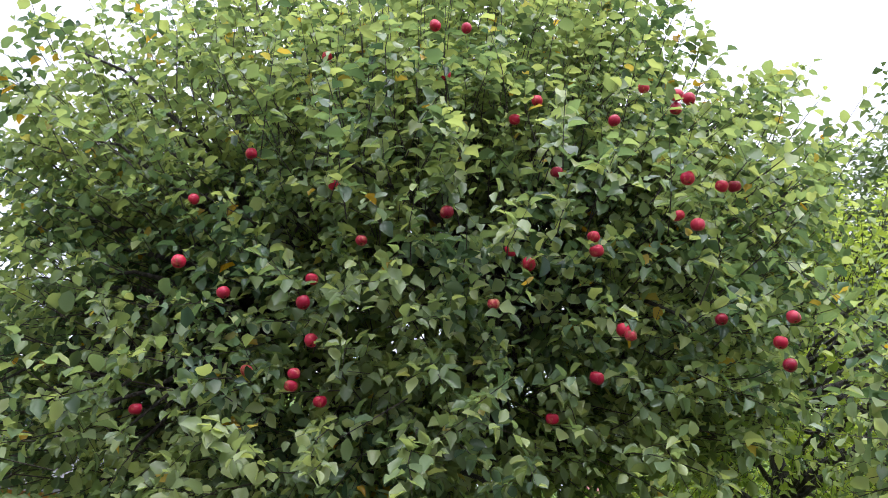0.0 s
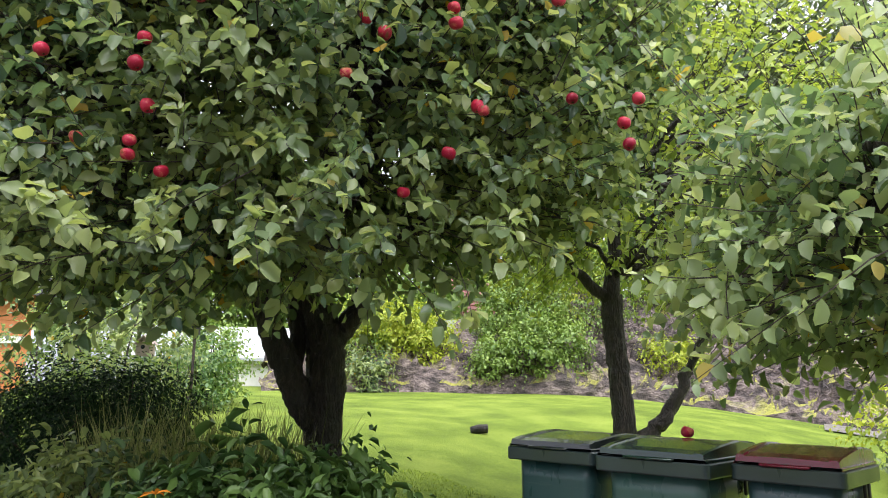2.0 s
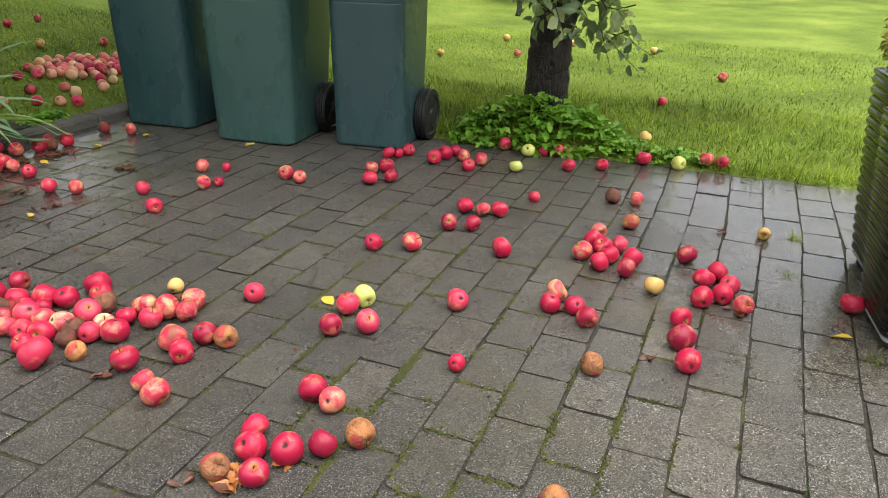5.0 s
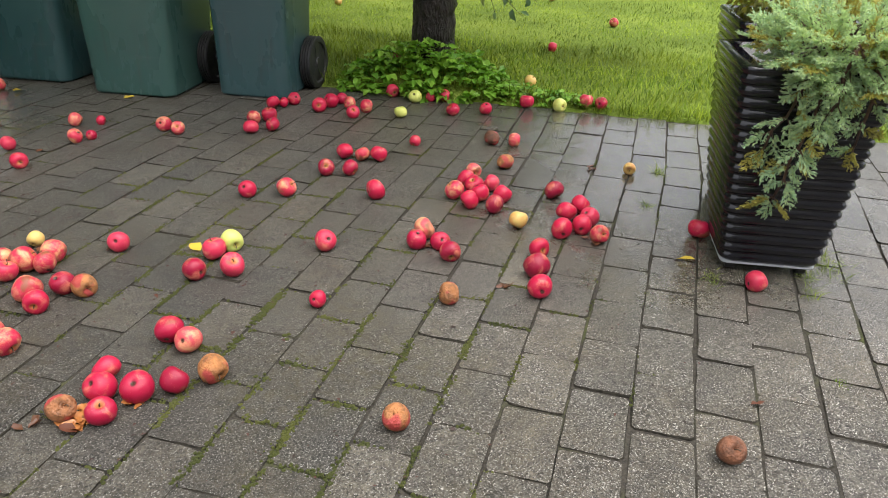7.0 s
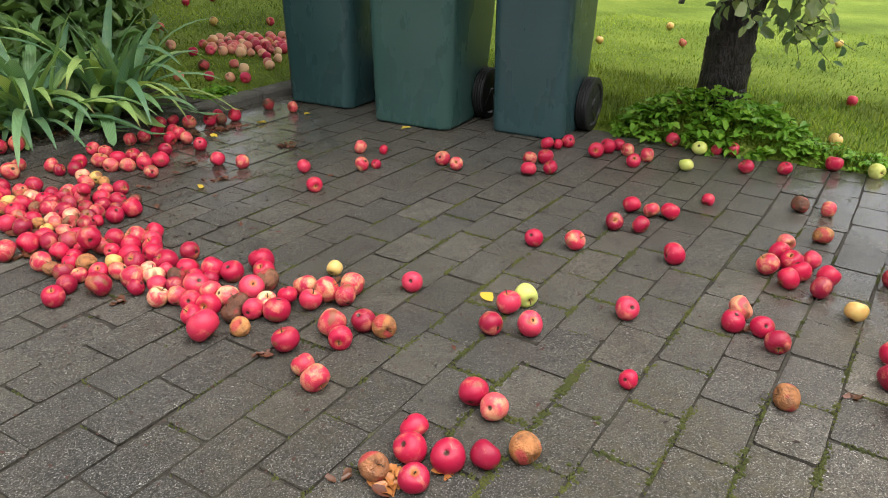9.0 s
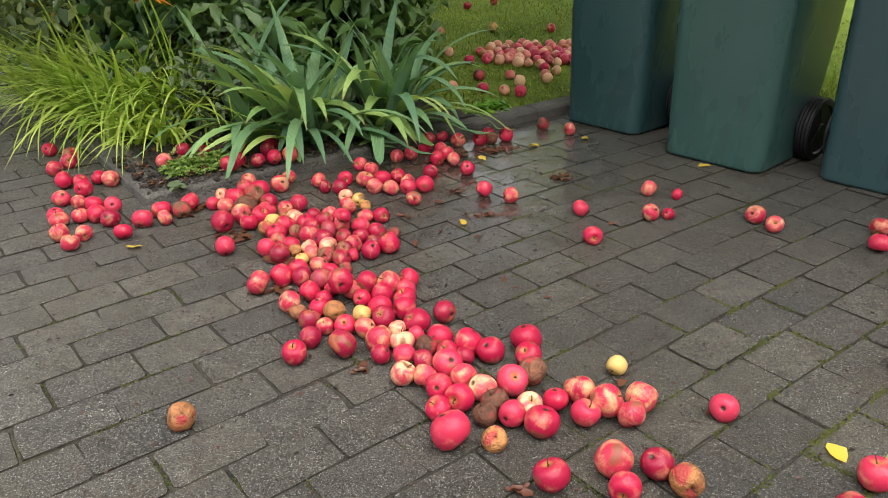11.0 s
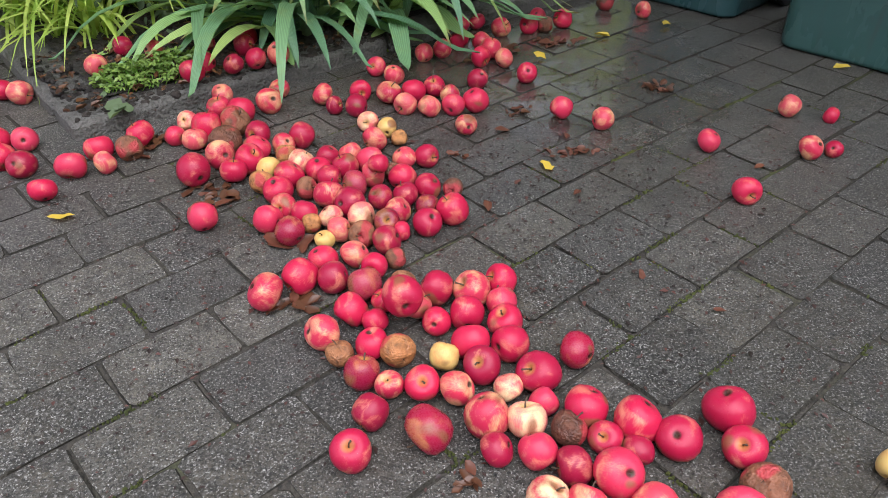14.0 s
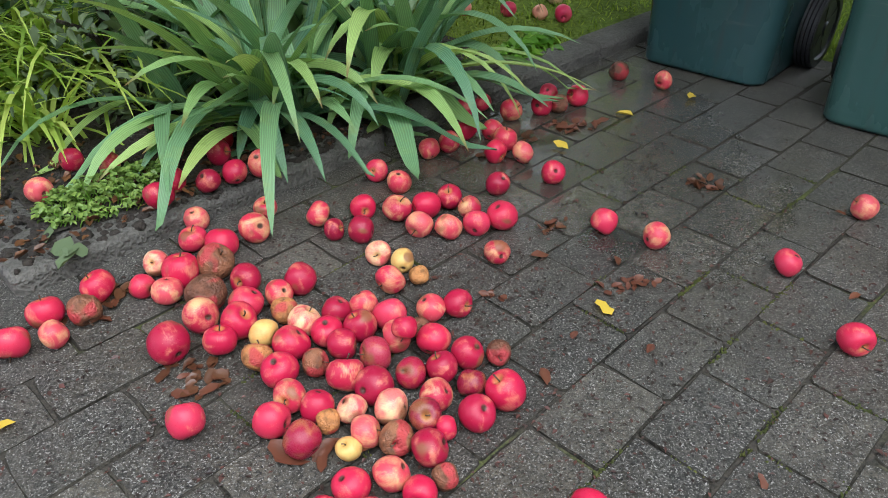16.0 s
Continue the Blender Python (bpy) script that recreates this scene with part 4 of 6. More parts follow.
FALLEN["drift_d"] = ("rorrrrrrrrrrorwbbrwrororwrbbbrbyrobrrbbr", "5323231665745633444543233356544144645356", [
    (0.528, 2.162), (0.493, 2.123), (0.385, 2.099), (0.441, 2.091), (0.542, 2.106), (0.486, 2.061), (0.583, 2.082), (0.542, 2.038), (0.596, 2.128), (0.644, 2.091),
    (0.734, 2.134), (0.732, 2.069), (0.730, 2.001), (0.681, 1.963), (0.439, 2.013), (0.489, 1.998), (0.575, 1.990), (0.519, 1.955), (0.614, 1.945), (0.562, 1.910),
    (0.636, 1.896), (0.516, 1.880), (0.613, 1.859), (0.668, 1.855), (0.707, 1.881), (0.767, 1.900), (0.824, 1.925), (0.871, 1.880), (0.947, 1.890), (0.819, 1.848),
    (0.913, 1.839), (0.930, 2.025), (0.922, 1.691), (0.962, 1.647), (0.844, 1.704), (0.847, 1.633), (0.720, 1.668), (0.737, 1.553), (0.749, 1.486), (0.725, 1.821),
])
FALLEN["drift_e"] = ("or", "29", [
    (0.625, 1.781), (0.538, 1.797),
])
# ---- apples still on the large tree ----
HANGING = [
    (-0.81, 3.17, 4.27), (-0.61, 3.26, 4.55), (-0.18, 3.09, 4.43), (-0.12, 3.26, 4.21), (-0.00, 3.13, 4.45), (0.28, 3.15, 3.81), (0.41, 3.23, 4.00), (0.99, 3.15, 4.03), (1.17, 3.17, 3.99), (1.20, 3.07, 3.89), (1.17, 3.22, 3.94), (0.82, 3.17, 3.82), (-1.14, 3.14, 3.57), (-1.44, 3.22, 3.33), (-0.66, 3.13, 3.37), (0.50, 3.16, 3.48), (-0.06, 3.09, 3.19), (-0.49, 3.15, 3.06), (1.15, 3.10, 3.41), (1.32, 3.12, 3.38), (1.42, 3.22, 3.44), (1.18, 3.13, 3.16), (1.10, 3.16, 3.23),
]
HANGING_LOW = [
    (0.69, 3.27, 3.16), (0.70, 3.26, 3.07), (0.26, 3.21, 3.04), (-0.73, 3.20, 2.86), (-0.75, 3.17, 2.72), (0.18, 3.15, 2.73), (-1.21, 3.30, 2.82), (-0.71, 3.27, 2.56), (-0.76, 3.22, 2.38), (-0.80, 3.34, 2.35), (-0.66, 3.39, 2.29), (-1.56, 3.36, 2.22), (0.82, 3.34, 2.68), (0.82, 3.16, 2.59), (1.54, 3.27, 2.61), (1.60, 3.22, 2.72), (1.54, 3.21, 2.48), (0.68, 3.34, 2.43), (0.47, 3.42, 2.25), (0.35, 3.20, 2.96), (-1.40, 3.13, 2.91), (-1.04, 3.36, 2.43), (1.27, 3.24, 2.71),
]


def apple_mesh(name, flat, lean, seed):
    """A turned apple with a dimple at both ends and a slightly uneven girth."""
    r = np.random.default_rng(seed)
    prof = [(0.0, 0.66), (0.06, 0.69), (0.14, 0.81), (0.30, 0.92), (0.56, 0.94), (0.84, 0.72), (0.98, 0.34), (1.0, -0.02), (0.94, -0.38), (0.79, -0.68), (0.56, -0.87), (0.32, -0.94), (0.15, -0.90), (0.06, -0.83), (0.0, -0.80)]
    k = 18
    s = Soup()
    ph = r.uniform(0, 6.28, 3)
    ring = []
    for rad, z in prof[1:-1]:
        for j in range(k):
            a = 2 * math.pi * j / k
            f = 1 + 0.025 * math.sin(2 * a + ph[0]) + 0.02 * math.sin(5 * a + ph[1]) * max(0, -z) + 0.02 * math.sin(3 * a + ph[2])
            ring.append((rad * f * math.cos(a) + lean * z, rad * f * math.sin(a), z * flat * (1 + 0.05 * math.sin(a + ph[1]))))
    n = len(prof) - 2
    faces = [(i * k + j, (i + 1) * k + j, (i + 1) * k + (j + 1) % k, i * k + (j + 1) % k) for i in range(n - 1) for j in range(k)]
    t, b = len(ring), len(ring) + 1
    faces += [(t, j, (j + 1) % k) for j in range(k)] + [(b, (n - 1) * k + (j + 1) % k, (n - 1) * k + j) for j in range(k)]
    s.add(ring + [(lean * 0.6, 0, prof[0][1] * flat), (-lean * 0.77, 0, prof[-1][1] * flat)], faces)
    return s.mesh(name)


def stem_mesh():
    s = Soup()
    tube(s, [(0, 0, 0.55), (0.03, 0, 0.8), (0.10, 0.03, 1.02), (0.2, 0.05, 1.16)], (0.05, 0.04, 0.04, 0.06), 6)
    return s.mesh("stem")


def calyx_mesh():
    s = Soup()
    for j in range(5):
        a = 1.257 * j
        c, d = math.cos(a), math.sin(a)
        s.add([(-0.03 * d, 0.03 * c, -0.76), (0.03 * d, -0.03 * c, -0.76), (0.13 * c, 0.13 * d, -0.90)], [(0, 1, 2)])
    return s.mesh("calyx")


def skin(name, deep, bright, pale, cover, rough=0.3, spots=0.0, loose=False):
    """Apple skin: a paler ground, streaked over with red on one side."""
    n = Nodes(name, rough, 0.0, 0.32)
    rnd = n.island() if loose else n.random()
    red = n.ramp(rnd, [(0.0, deep), (0.35, (bright[0] * 0.9, bright[1] * 0.85, bright[2] * 0.95)), (0.7, bright), (1.0, (bright[0] * 1.08, min(bright[1] * 2.8, bright[1] * 1.1 + 0.06), bright[2] * 1.5))])
    streak = n.noise(7, 3, "object", stretch=(3, 3, 0.6))
    shift = n.t.nodes.new("ShaderNodeVectorMath")
    shift.operation = "ADD"
    blush = n.noise(1.0, 2, "object", distort=0.6)
    vec = n.t.nodes.new("ShaderNodeCombineXYZ")
    for i, k in enumerate((37.0, 91.0, 53.0)):
        n.link(n.math("MULTIPLY", rnd, k), vec.inputs[i])
    n.link(n.coord("object"), shift.inputs[0])
    n.link(vec.outputs[0], shift.inputs[1])
    for node in list(n.t.nodes):
        if node.type == "TEX_NOISE":
            for l in list(node.inputs["Vector"].links):
                if l.from_node == n.tc:
                    n.t.links.remove(l)
                    n.link(shift.outputs[0], node.inputs["Vector"])
    fac = n.math("ADD", blush, n.math("MULTIPLY", n.math("SUBTRACT", streak, 0.5), 0.35))
    c = n.mix(n.ramp(fac, [(cover - 0.17, 0.0), (cover + 0.13, 1.0)]), red, pale)
    sep = n.t.nodes.new("ShaderNodeSeparateXYZ")
    n.link(n.coord("object"), sep.inputs[0])
    flat2 = n.math("ADD", n.math("MULTIPLY", sep.outputs[0], sep.outputs[0]), n.math("MULTIPLY", sep.outputs[1], sep.outputs[1]))
    cup = n.math("MULTIPLY", n.ramp(flat2, [(0.02, 0.5), (0.14, 0.0)]), n.ramp(sep.outputs[2], [(0.4, 0.0), (0.6, 1.0)]))
    c = n.mix(cup, c, (0.50, 0.30, 0.07))
    eye = n.math("MULTIPLY", n.ramp(flat2, [(0.012, 0.9), (0.05, 0.0)]), n.ramp(n.math("ADD", sep.outputs[2], 1.0), [(0.4, 1.0), (0.6, 0.0)]))
    c = n.mix(eye, c, (0.035, 0.02, 0.012))
    dots = n.ramp(n.voronoi(9), [(0.05, 1.0), (0.09, 0.0)])
    c = n.mix(n.math("MULTIPLY", dots, 0.35), c, (0.75, 0.45, 0.30))
    brown = n.ramp(n.noise(1.5, 1, "world", stretch=(14, 14, 14)), [(0.68 - spots, 0.0), (0.76 - spots, 0.85)])
    c = n.mix(brown, c, (0.20, 0.075, 0.035))
    n.color(c)
    n.rough(n.ramp(n.noise(14, 3), [(0.3, rough - 0.08), (0.7, rough + 0.16)]))
    n.b.inputs["Subsurface Weight"].default_value = 0.06
    n.b.inputs["Subsurface Radius"].default_value = (0.4, 0.1, 0.05)
    return n.bump(n.noise(30, 3), 0.06, 0.02).m


def rotten_skin():
    n = Nodes("rotten_apple_skin", 0.5)
    tone = n.ramp(n.random(), [(0.0, (0.11, 0.040, 0.022)), (0.4, (0.24, 0.095, 0.045)), (0.75, (0.42, 0.17, 0.055)), (1.0, (0.50, 0.22, 0.07))])
    c = n.mix(1.0, tone, n.ramp(n.noise(1.6, 3), [(0.30, 0.45), (0.5, 1.0), (0.7, 1.25)]), "MULTIPLY")
    c = n.mix(n.ramp(n.noise(1.5, 1, "world", stretch=(14, 14, 14)), [(0.54, 0.0), (0.60, 0.85)]), c, (0.42, 0.035, 0.045))
    c = n.mix(n.ramp(n.voronoi(4), [(0.07, 0.8), (0.15, 0.0)]), c, (0.03, 0.015, 0.010))
    n.color(c)
    return n.bump(n.math("ADD", n.noise(6, 5), n.noise(2.5, 2)), 0.4, 0.10).m


M_APPLE = skin("red_apple_skin", (0.25, 0.007, 0.032), (0.47, 0.012, 0.050), (0.64, 0.23, 0.14), 0.72, 0.33, 0.03)
M_BLUSH = skin("blushed_apple_skin", (0.36, 0.012, 0.044), (0.50, 0.028, 0.062), (0.66, 0.37, 0.18), 0.62, 0.33, 0.04)
M_LOOSE_RED = skin("loose_red_apple_skin", (0.36, 0.012, 0.05), (0.56, 0.03, 0.085), (0.70, 0.34, 0.22), 0.60, 0.33, 0.02, True)
M_LOOSE_BLUSH = skin("loose_blushed_apple_skin", (0.50, 0.05, 0.08), (0.62, 0.13, 0.12), (0.72, 0.46, 0.27), 0.50, 0.33, 0.02, True)
M_YELLOW = skin("yellow_apple_skin", (0.56, 0.13, 0.06), (0.58, 0.30, 0.09), (0.60, 0.41, 0.13), 0.47, 0.34, 0.04)
M_DARK_RED = skin("dark_red_apple_skin", (0.17, 0.007, 0.026), (0.30, 0.012, 0.040), (0.40, 0.14, 0.06), 0.66, 0.26, 0.10)
M_CREAM = skin("cream_apple_skin", (0.54, 0.035, 0.07), (0.60, 0.10, 0.10), (0.72, 0.50, 0.27), 0.53, 0.28, 0.05)
M_LIME = skin("lime_apple_skin", (0.42, 0.44, 0.08), (0.48, 0.52, 0.10), (0.55, 0.58, 0.16), 0.45, 0.30)
M_ROTTEN = rotten_skin()
M_STEM = plastic("apple_stem", (0.05, 0.028, 0.015), (0.09, 0.05, 0.025), 0.7)

STEM, CALYX = stem_mesh(), calyx_mesh()
for me in (STEM, CALYX):
    me.materials.append(M_STEM)
APPLES = {}
for key, material in (("r", M_APPLE), ("d", M_DARK_RED), ("b", M_BLUSH), ("w", M_CREAM), ("y", M_YELLOW), ("g", M_LIME), ("o", M_ROTTEN)):
    APPLES[key] = []
    for i, (flat, lean) in enumerate(((0.92, 0.05), (0.86, -0.06), (0.98, 0.02), (0.90, 0.10))):
        me = apple_mesh("apple", flat, lean, 40 + i)
        me.materials.append(material)
        APPLES[key].append(me)
LOOKS = {"r": ("r", 0.0328, "ripe red windfall apple"), "R": ("r", 0.0375, "large ripe red windfall apple"), "b": ("b", 0.0318, "red and cream blushed windfall apple"),
         "y": ("y", 0.032, "yellow-green windfall apple"), "o": ("o", 0.031, "brown rotting windfall apple"), "s": ("r", 0.024, "small red windfall apple"), "z": ("y", 0.025, "small yellow windfall apple"),
         "d": ("d", 0.033, "dark red bruised windfall apple"), "w": ("w", 0.031, "cream and pink windfall apple"), "g": ("g", 0.031, "lime green windfall apple")}
PLACED = []


def apple(x, y, z, key, where, group, tilt=None, rad=None):
    mat, usual, words = LOOKS[key]
    rad = rad or usual * rng.uniform(0.9, 1.1)
    ob = new("apple", APPLES[mat][rng.integers(4)])
    turn = Euler((rng.uniform(-3.1, 3.1), rng.uniform(-0.7, 0.7), rng.uniform(0, 6.28))) if tilt is None else Euler(tilt)
    ob.matrix_world = Matrix.LocRotScale((x, y, z + rad * 0.9), turn, (rad * rng.uniform(0.98, 1.06), rad, rad * rng.uniform(0.92, 1.0)))
    tagged(ob, words + " " + where, "apple", group)
    part("stem", STEM, None, ob)
    part("calyx", CALYX, None, ob)
    return ob


for name, (kinds, sizes, spots) in FALLEN.items():
    raised = name == "bed"
    for i, (key, (x, y)) in enumerate(zip(kinds, spots)):
        u, v = uv(x, y)
        base = 0.058 if raised and (v > V_KERB and u > U_BED) else 0.0
        if u > U_EDGE:
            base = float(height(x, y)) + 0.01
        elif v > V_KERB and u > U_BED - 0.02:
            base = max(base, 0.050)
        rad = 0.0205 + 0.0025 * int(sizes[i]) if sizes else LOOKS[key][1] * rng.uniform(0.88, 1.06)
        # an apple that crowds its neighbours rests on them
        z = base
        for qx, qy, qz, qr in PLACED:
            d, reach = math.hypot(qx - x, qy - y), 0.96 * (rad + qr)
            if d < 0.66 * reach:
                z = max(z, qz + math.sqrt(reach * reach - d * d) - rad * 0.9)
        PLACED.append((x, y, z + rad * 0.9, rad))
        apple(x, y, z, key, "on the soil of the bed" if raised else "on the wet paving", "windfall apples", None, rad)


def loose_apples(count, name, label, cx, cy, rx, ry, turn, heap=0.0):
    """Many windfalls lying together, too many to tell apart."""
    s = Soup()
    base = APPLES["r"]
    got = []
    tries = 0
    while len(got) < count and tries < count * 40:
        tries += 1
        a, r = rng.uniform(0, 6.28), math.sqrt(rng.uniform(0, 1))
        px, py = r * rx * math.cos(a), r * ry * math.sin(a)
        x = cx + px * math.cos(turn) - py * math.sin(turn)
        y = cy + px * math.sin(turn) + py * math.cos(turn)
        if all((x - q[0]) ** 2 + (y - q[1]) ** 2 > 0.060 ** 2 for q in got):
            got.append((x, y))
    me0 = base[0]
    co = np.array([v.co[:] for v in me0.vertices])
    fc = [tuple(p.vertices) for p in me0.polygons]
    idx = []
    for x, y in got:
        m = np.array(Euler((rng.uniform(-2, 2), rng.uniform(-1, 1), rng.uniform(0, 6))).to_matrix())
        rad = rng.uniform(0.026, 0.035)
        s.add(co @ m.T * rad + np.array([x, y, float(height(x, y)) + rad * 0.85]), fc)
        idx += [int(rng.choice(3, p=(0.50, 0.42, 0.08)))] * len(fc)
    me = s.mesh(name)
    for m in (M_LOOSE_RED, M_LOOSE_BLUSH, M_ROTTEN):
        me.materials.append(m)
    me.polygons.foreach_set("material_index", idx)
    return tagged(part(name, me, None), label, "apples", kind="stuff")


loose_apples(95, "windfall_drift", "drift of red windfall apples on the lawn", 1.27, 5.3, 0.42, 0.24, 0.25)
loose_apples(26, "scattered_windfalls", "scattered red windfall apples on the lawn", 1.0, 5.0, 0.55, 0.42, 0.5)
for x, y, key in ((1.42, 5.95, "b"), (0.62, 5.7, "b"), (1.09, 6.8, "b"), (0.86, 6.6, "r"), (4.13, 3.0, "r"), (4.48, 4.9, "b"), (5.1, 3.3, "b"), (3.9, 5.2, "y"), (5.6, 4.4, "y"), (4.9, 5.6, "y"), (5.3, 5.1, "y"), (1.0, 5.9, "y"), (2.9, 2.98, "r"), (3.35, 2.42, "y")):
    apple(x, y, float(height(x, y)) + 0.005, key, "on the lawn", "windfall apples on the lawn")
for spots in (HANGING, HANGING_LOW):
    for x, y, z in spots:
        apple(x, y + 0.07, z - 0.03, "r" if rng.uniform() < 0.85 else "b", "hanging in the tree", "apples in the tree", (rng.uniform(-0.4, 0.4), rng.uniform(-0.4, 0.4), rng.uniform(0, 6)))["label"] = "ripe red apple hanging in the apple tree"
ob = apple(2.03, 3.86, 1.074, "r", "x", "windfall apples", (0.2, 0.1, 1.0))
ob["label"] = "red apple lying on the lid of a bin"

# ---- flower bed and border ----
def sword_leaf(foot, turn, rise, length, width, bend, rnd, n=10):
    """One iris leaf: folded along its keel, widest below the middle, its lanes and reach kept for the ribs."""
    s = Soup()
    p, e = np.array(foot, float), rise
    flat = np.array([math.cos(turn), math.sin(turn), 0.0])
    side = np.array([-math.sin(turn), math.cos(turn), 0.0])
    twist = rnd.uniform(-0.5, 0.5)
    rows, lanes = [], []
    for i in range(n + 1):
        t = i / n
        w = width * (0.62 + 0.38 * min(1, 3 * t)) * max(0.0, 1 - t ** 3.2) * 0.5 + 0.0006
        nor = -flat * math.sin(e) + np.array([0, 0, 1.0]) * math.cos(e)
        q = side * math.cos(twist * t) + nor * math.sin(twist * t)
        fold = w * (0.42 - 0.22 * t)
        for lane, f in ((-1.0, 1.0), (-0.5, 0.45), (0.0, 0.0), (0.5, 0.45), (1.0, 1.0)):
            rows.append(p + q * w * lane + nor * fold * f)
            lanes.append((lane, t))
        e = rise - bend * (t + 0.12) ** 1.5 * 1.75
        p = p + (length / n) * (math.cos(e) * flat + math.sin(e) * np.array([0, 0, 1.0]))
    rows = np.array(rows)
    rows[:, 2] = np.maximum(rows[:, 2], 0.012 + 0.004 * np.abs([l for l, _ in lanes]))
    s.add(rows, [(i * 5 + j, i * 5 + j + 1, (i + 1) * 5 + j + 1, (i + 1) * 5 + j) for i in range(n) for j in range(4)])
    me = s.mesh("leaf")
    for k, name in enumerate(("lane", "reach")):
        me.attributes.new(name, "FLOAT", "POINT").data.foreach_set("value", [v[k] for v in lanes])
    return me


def ribbed_leaf():
    n = Nodes("ribbed_iris_leaf", 0.36, 0.0, 0.45)
    lane, reach = n.t.nodes.new("ShaderNodeAttribute"), n.t.nodes.new("ShaderNodeAttribute")
    lane.attribute_name, reach.attribute_name = "lane", "reach"
    c = n.ramp(n.random(), [(0.0, (0.12, 0.25, 0.14)), (0.45, (0.20, 0.36, 0.165)), (0.75, (0.29, 0.46, 0.15)), (1.0, (0.42, 0.56, 0.17))])
    ribs = n.math("SINE", n.math("MULTIPLY", lane.outputs["Fac"], 26.0))
    c = n.mix(0.55, c, n.ramp(n.math("ADD", n.math("MULTIPLY", ribs, 0.5), 0.5), [(0.0, 0.62), (1.0, 1.25)]), "MULTIPLY")
    c = n.mix(n.ramp(n.noise(16, 4, "world", 0.65), [(0.52, 0.0), (0.72, 0.5)]), c, (0.24, 0.33, 0.10))
    c = n.mix(n.ramp(reach.outputs["Fac"], [(0.0, 0.65), (0.18, 0.0)]), c, (0.16, 0.20, 0.07))
    tip = n.math("MULTIPLY", n.ramp(reach.outputs["Fac"], [(0.90, 0.0), (1.0, 1.0)]), n.ramp(n.random(), [(0.5, 0.0), (0.6, 1.0)]))
    c = n.mix(tip, c, (0.20, 0.11, 0.04))
    n.color(c)
    n.bump(n.math("ADD", ribs, n.noise(120, 2, "world")), 0.35, 0.0015)
    return n.leafy(0.28).m


M_RIBBED = ribbed_leaf()


def iris(x, y, count, seed, group="iris clumps"):
    """A clump of sword leaves that fan out and arch over."""
    rnd = np.random.default_rng(seed)
    c = thing("iris_clump", "grey-green sword-leaved iris clump beside the kerb", "plant", pose(x, y, 0.05), group)
    for k in range(count):
        low = k % 3 == 0
        turn = rnd.uniform(3.6, 6.1) if low else rnd.uniform(0, 6.28)
        rise = rnd.uniform(0.45, 0.9) if low else rnd.uniform(0.95, 1.5)
        foot = (rnd.normal(0, 0.06), rnd.normal(0, 0.05), 0.0)
        bend = rnd.uniform(0.5, 1.2) if low else rnd.choice((0.25, 0.45, 0.7, 1.2))
        part("leaf", sword_leaf(foot, turn, rise, rnd.uniform(0.42, 0.74), rnd.uniform(0.042, 0.066), bend, rnd), M_RIBBED, c)
    return c


iris(-0.03, 3.81, 74, 3)
iris(0.32, 3.99, 62, 4)
iris(-0.32, 3.98, 18, 5)


def daylily(x, y, count, seed, label, reach=(0.50, 0.84)):
    rnd = np.random.default_rng(seed)
    c = thing("daylily_clump", label, "plant", pose(x, y, 0.05), "daylily clumps")
    a, el = rnd.uniform(0, 6.28, count), rnd.uniform(0.75, 1.45, count)
    pos = np.c_[rnd.normal(0, 0.09, (count, 2)), np.zeros(count)]
    way = np.c_[np.cos(a) * np.cos(el), np.sin(a) * np.cos(el), np.sin(el)]
    # leaves stand in fans, about nine to a fan
    fans = max(4, count // 9)
    for k in range(fans):
        m = slice(k, None, fans)
        s = Soup()
        j = len(pos[m])
        blades(s, pos[k] + rnd.normal(0, 0.014, (j, 3)) * np.array([1, 1, 0]), way[m], rnd.uniform(*reach, j), rnd.uniform(0.012, 0.021, j), rnd.uniform(0.5, 1.15, j), 7)
        part("leaf_fan", s, M_DAYLILY, c)
    return c


daylily(-0.96, 4.22, 420, 21, "fresh green daylily clump with arching narrow leaves")
daylily(-0.66, 4.18, 200, 22, "fresh green daylily clump with arching narrow leaves")
daylily(-0.72, 3.88, 130, 24, "fresh green daylily clump with arching narrow leaves", (0.30, 0.5))
daylily(-1.42, 4.60, 360, 23, "fresh green daylily clump with arching narrow leaves")

M_PETAL = leaf_material("orange_petal", (0.62, 0.10, 0.015), (0.75, 0.20, 0.02), (0.80, 0.35, 0.04), 0.45, 0.3)


def lily_flower(x, y, z, seed):
    rnd = np.random.default_rng(seed)
    f = thing("daylily_flower", "orange daylily flower on a tall stalk", "flower", pose(x, y, 0.05), "daylily flowers")
    s = Soup()
    tube(s, curve_pts((0.02, 0.25, 0), (0, 0, z - 0.05), (0, 0.05, 0), 8), np.linspace(0.005, 0.003, 8), 6)
    part("stalk", s, M_DAYLILY, f)
    tilt = rnd.uniform(-0.6, 0.6, 2)
    for k in range(6):
        a = k * 1.047
        s = Soup()
        w = unit(np.array([[math.cos(a) + tilt[0], math.sin(a) + tilt[1], 0.7]]))
        leaves(s, np.array([[0, 0, z - 0.05]]), w, np.array([[0, 0, 1.0]]), np.array([0.062]), 0.34, 0.1, 0.7)
        part("petal", s, M_PETAL, f)


for i, (x, y, z) in enumerate(((-0.94, 3.75, 0.74), (-0.66, 3.85, 0.80), (-0.63, 3.85, 0.66), (-0.70, 3.9, 0.73), (-1.15, 3.95, 0.70))):
    lily_flower(x, y, z, 60 + i)


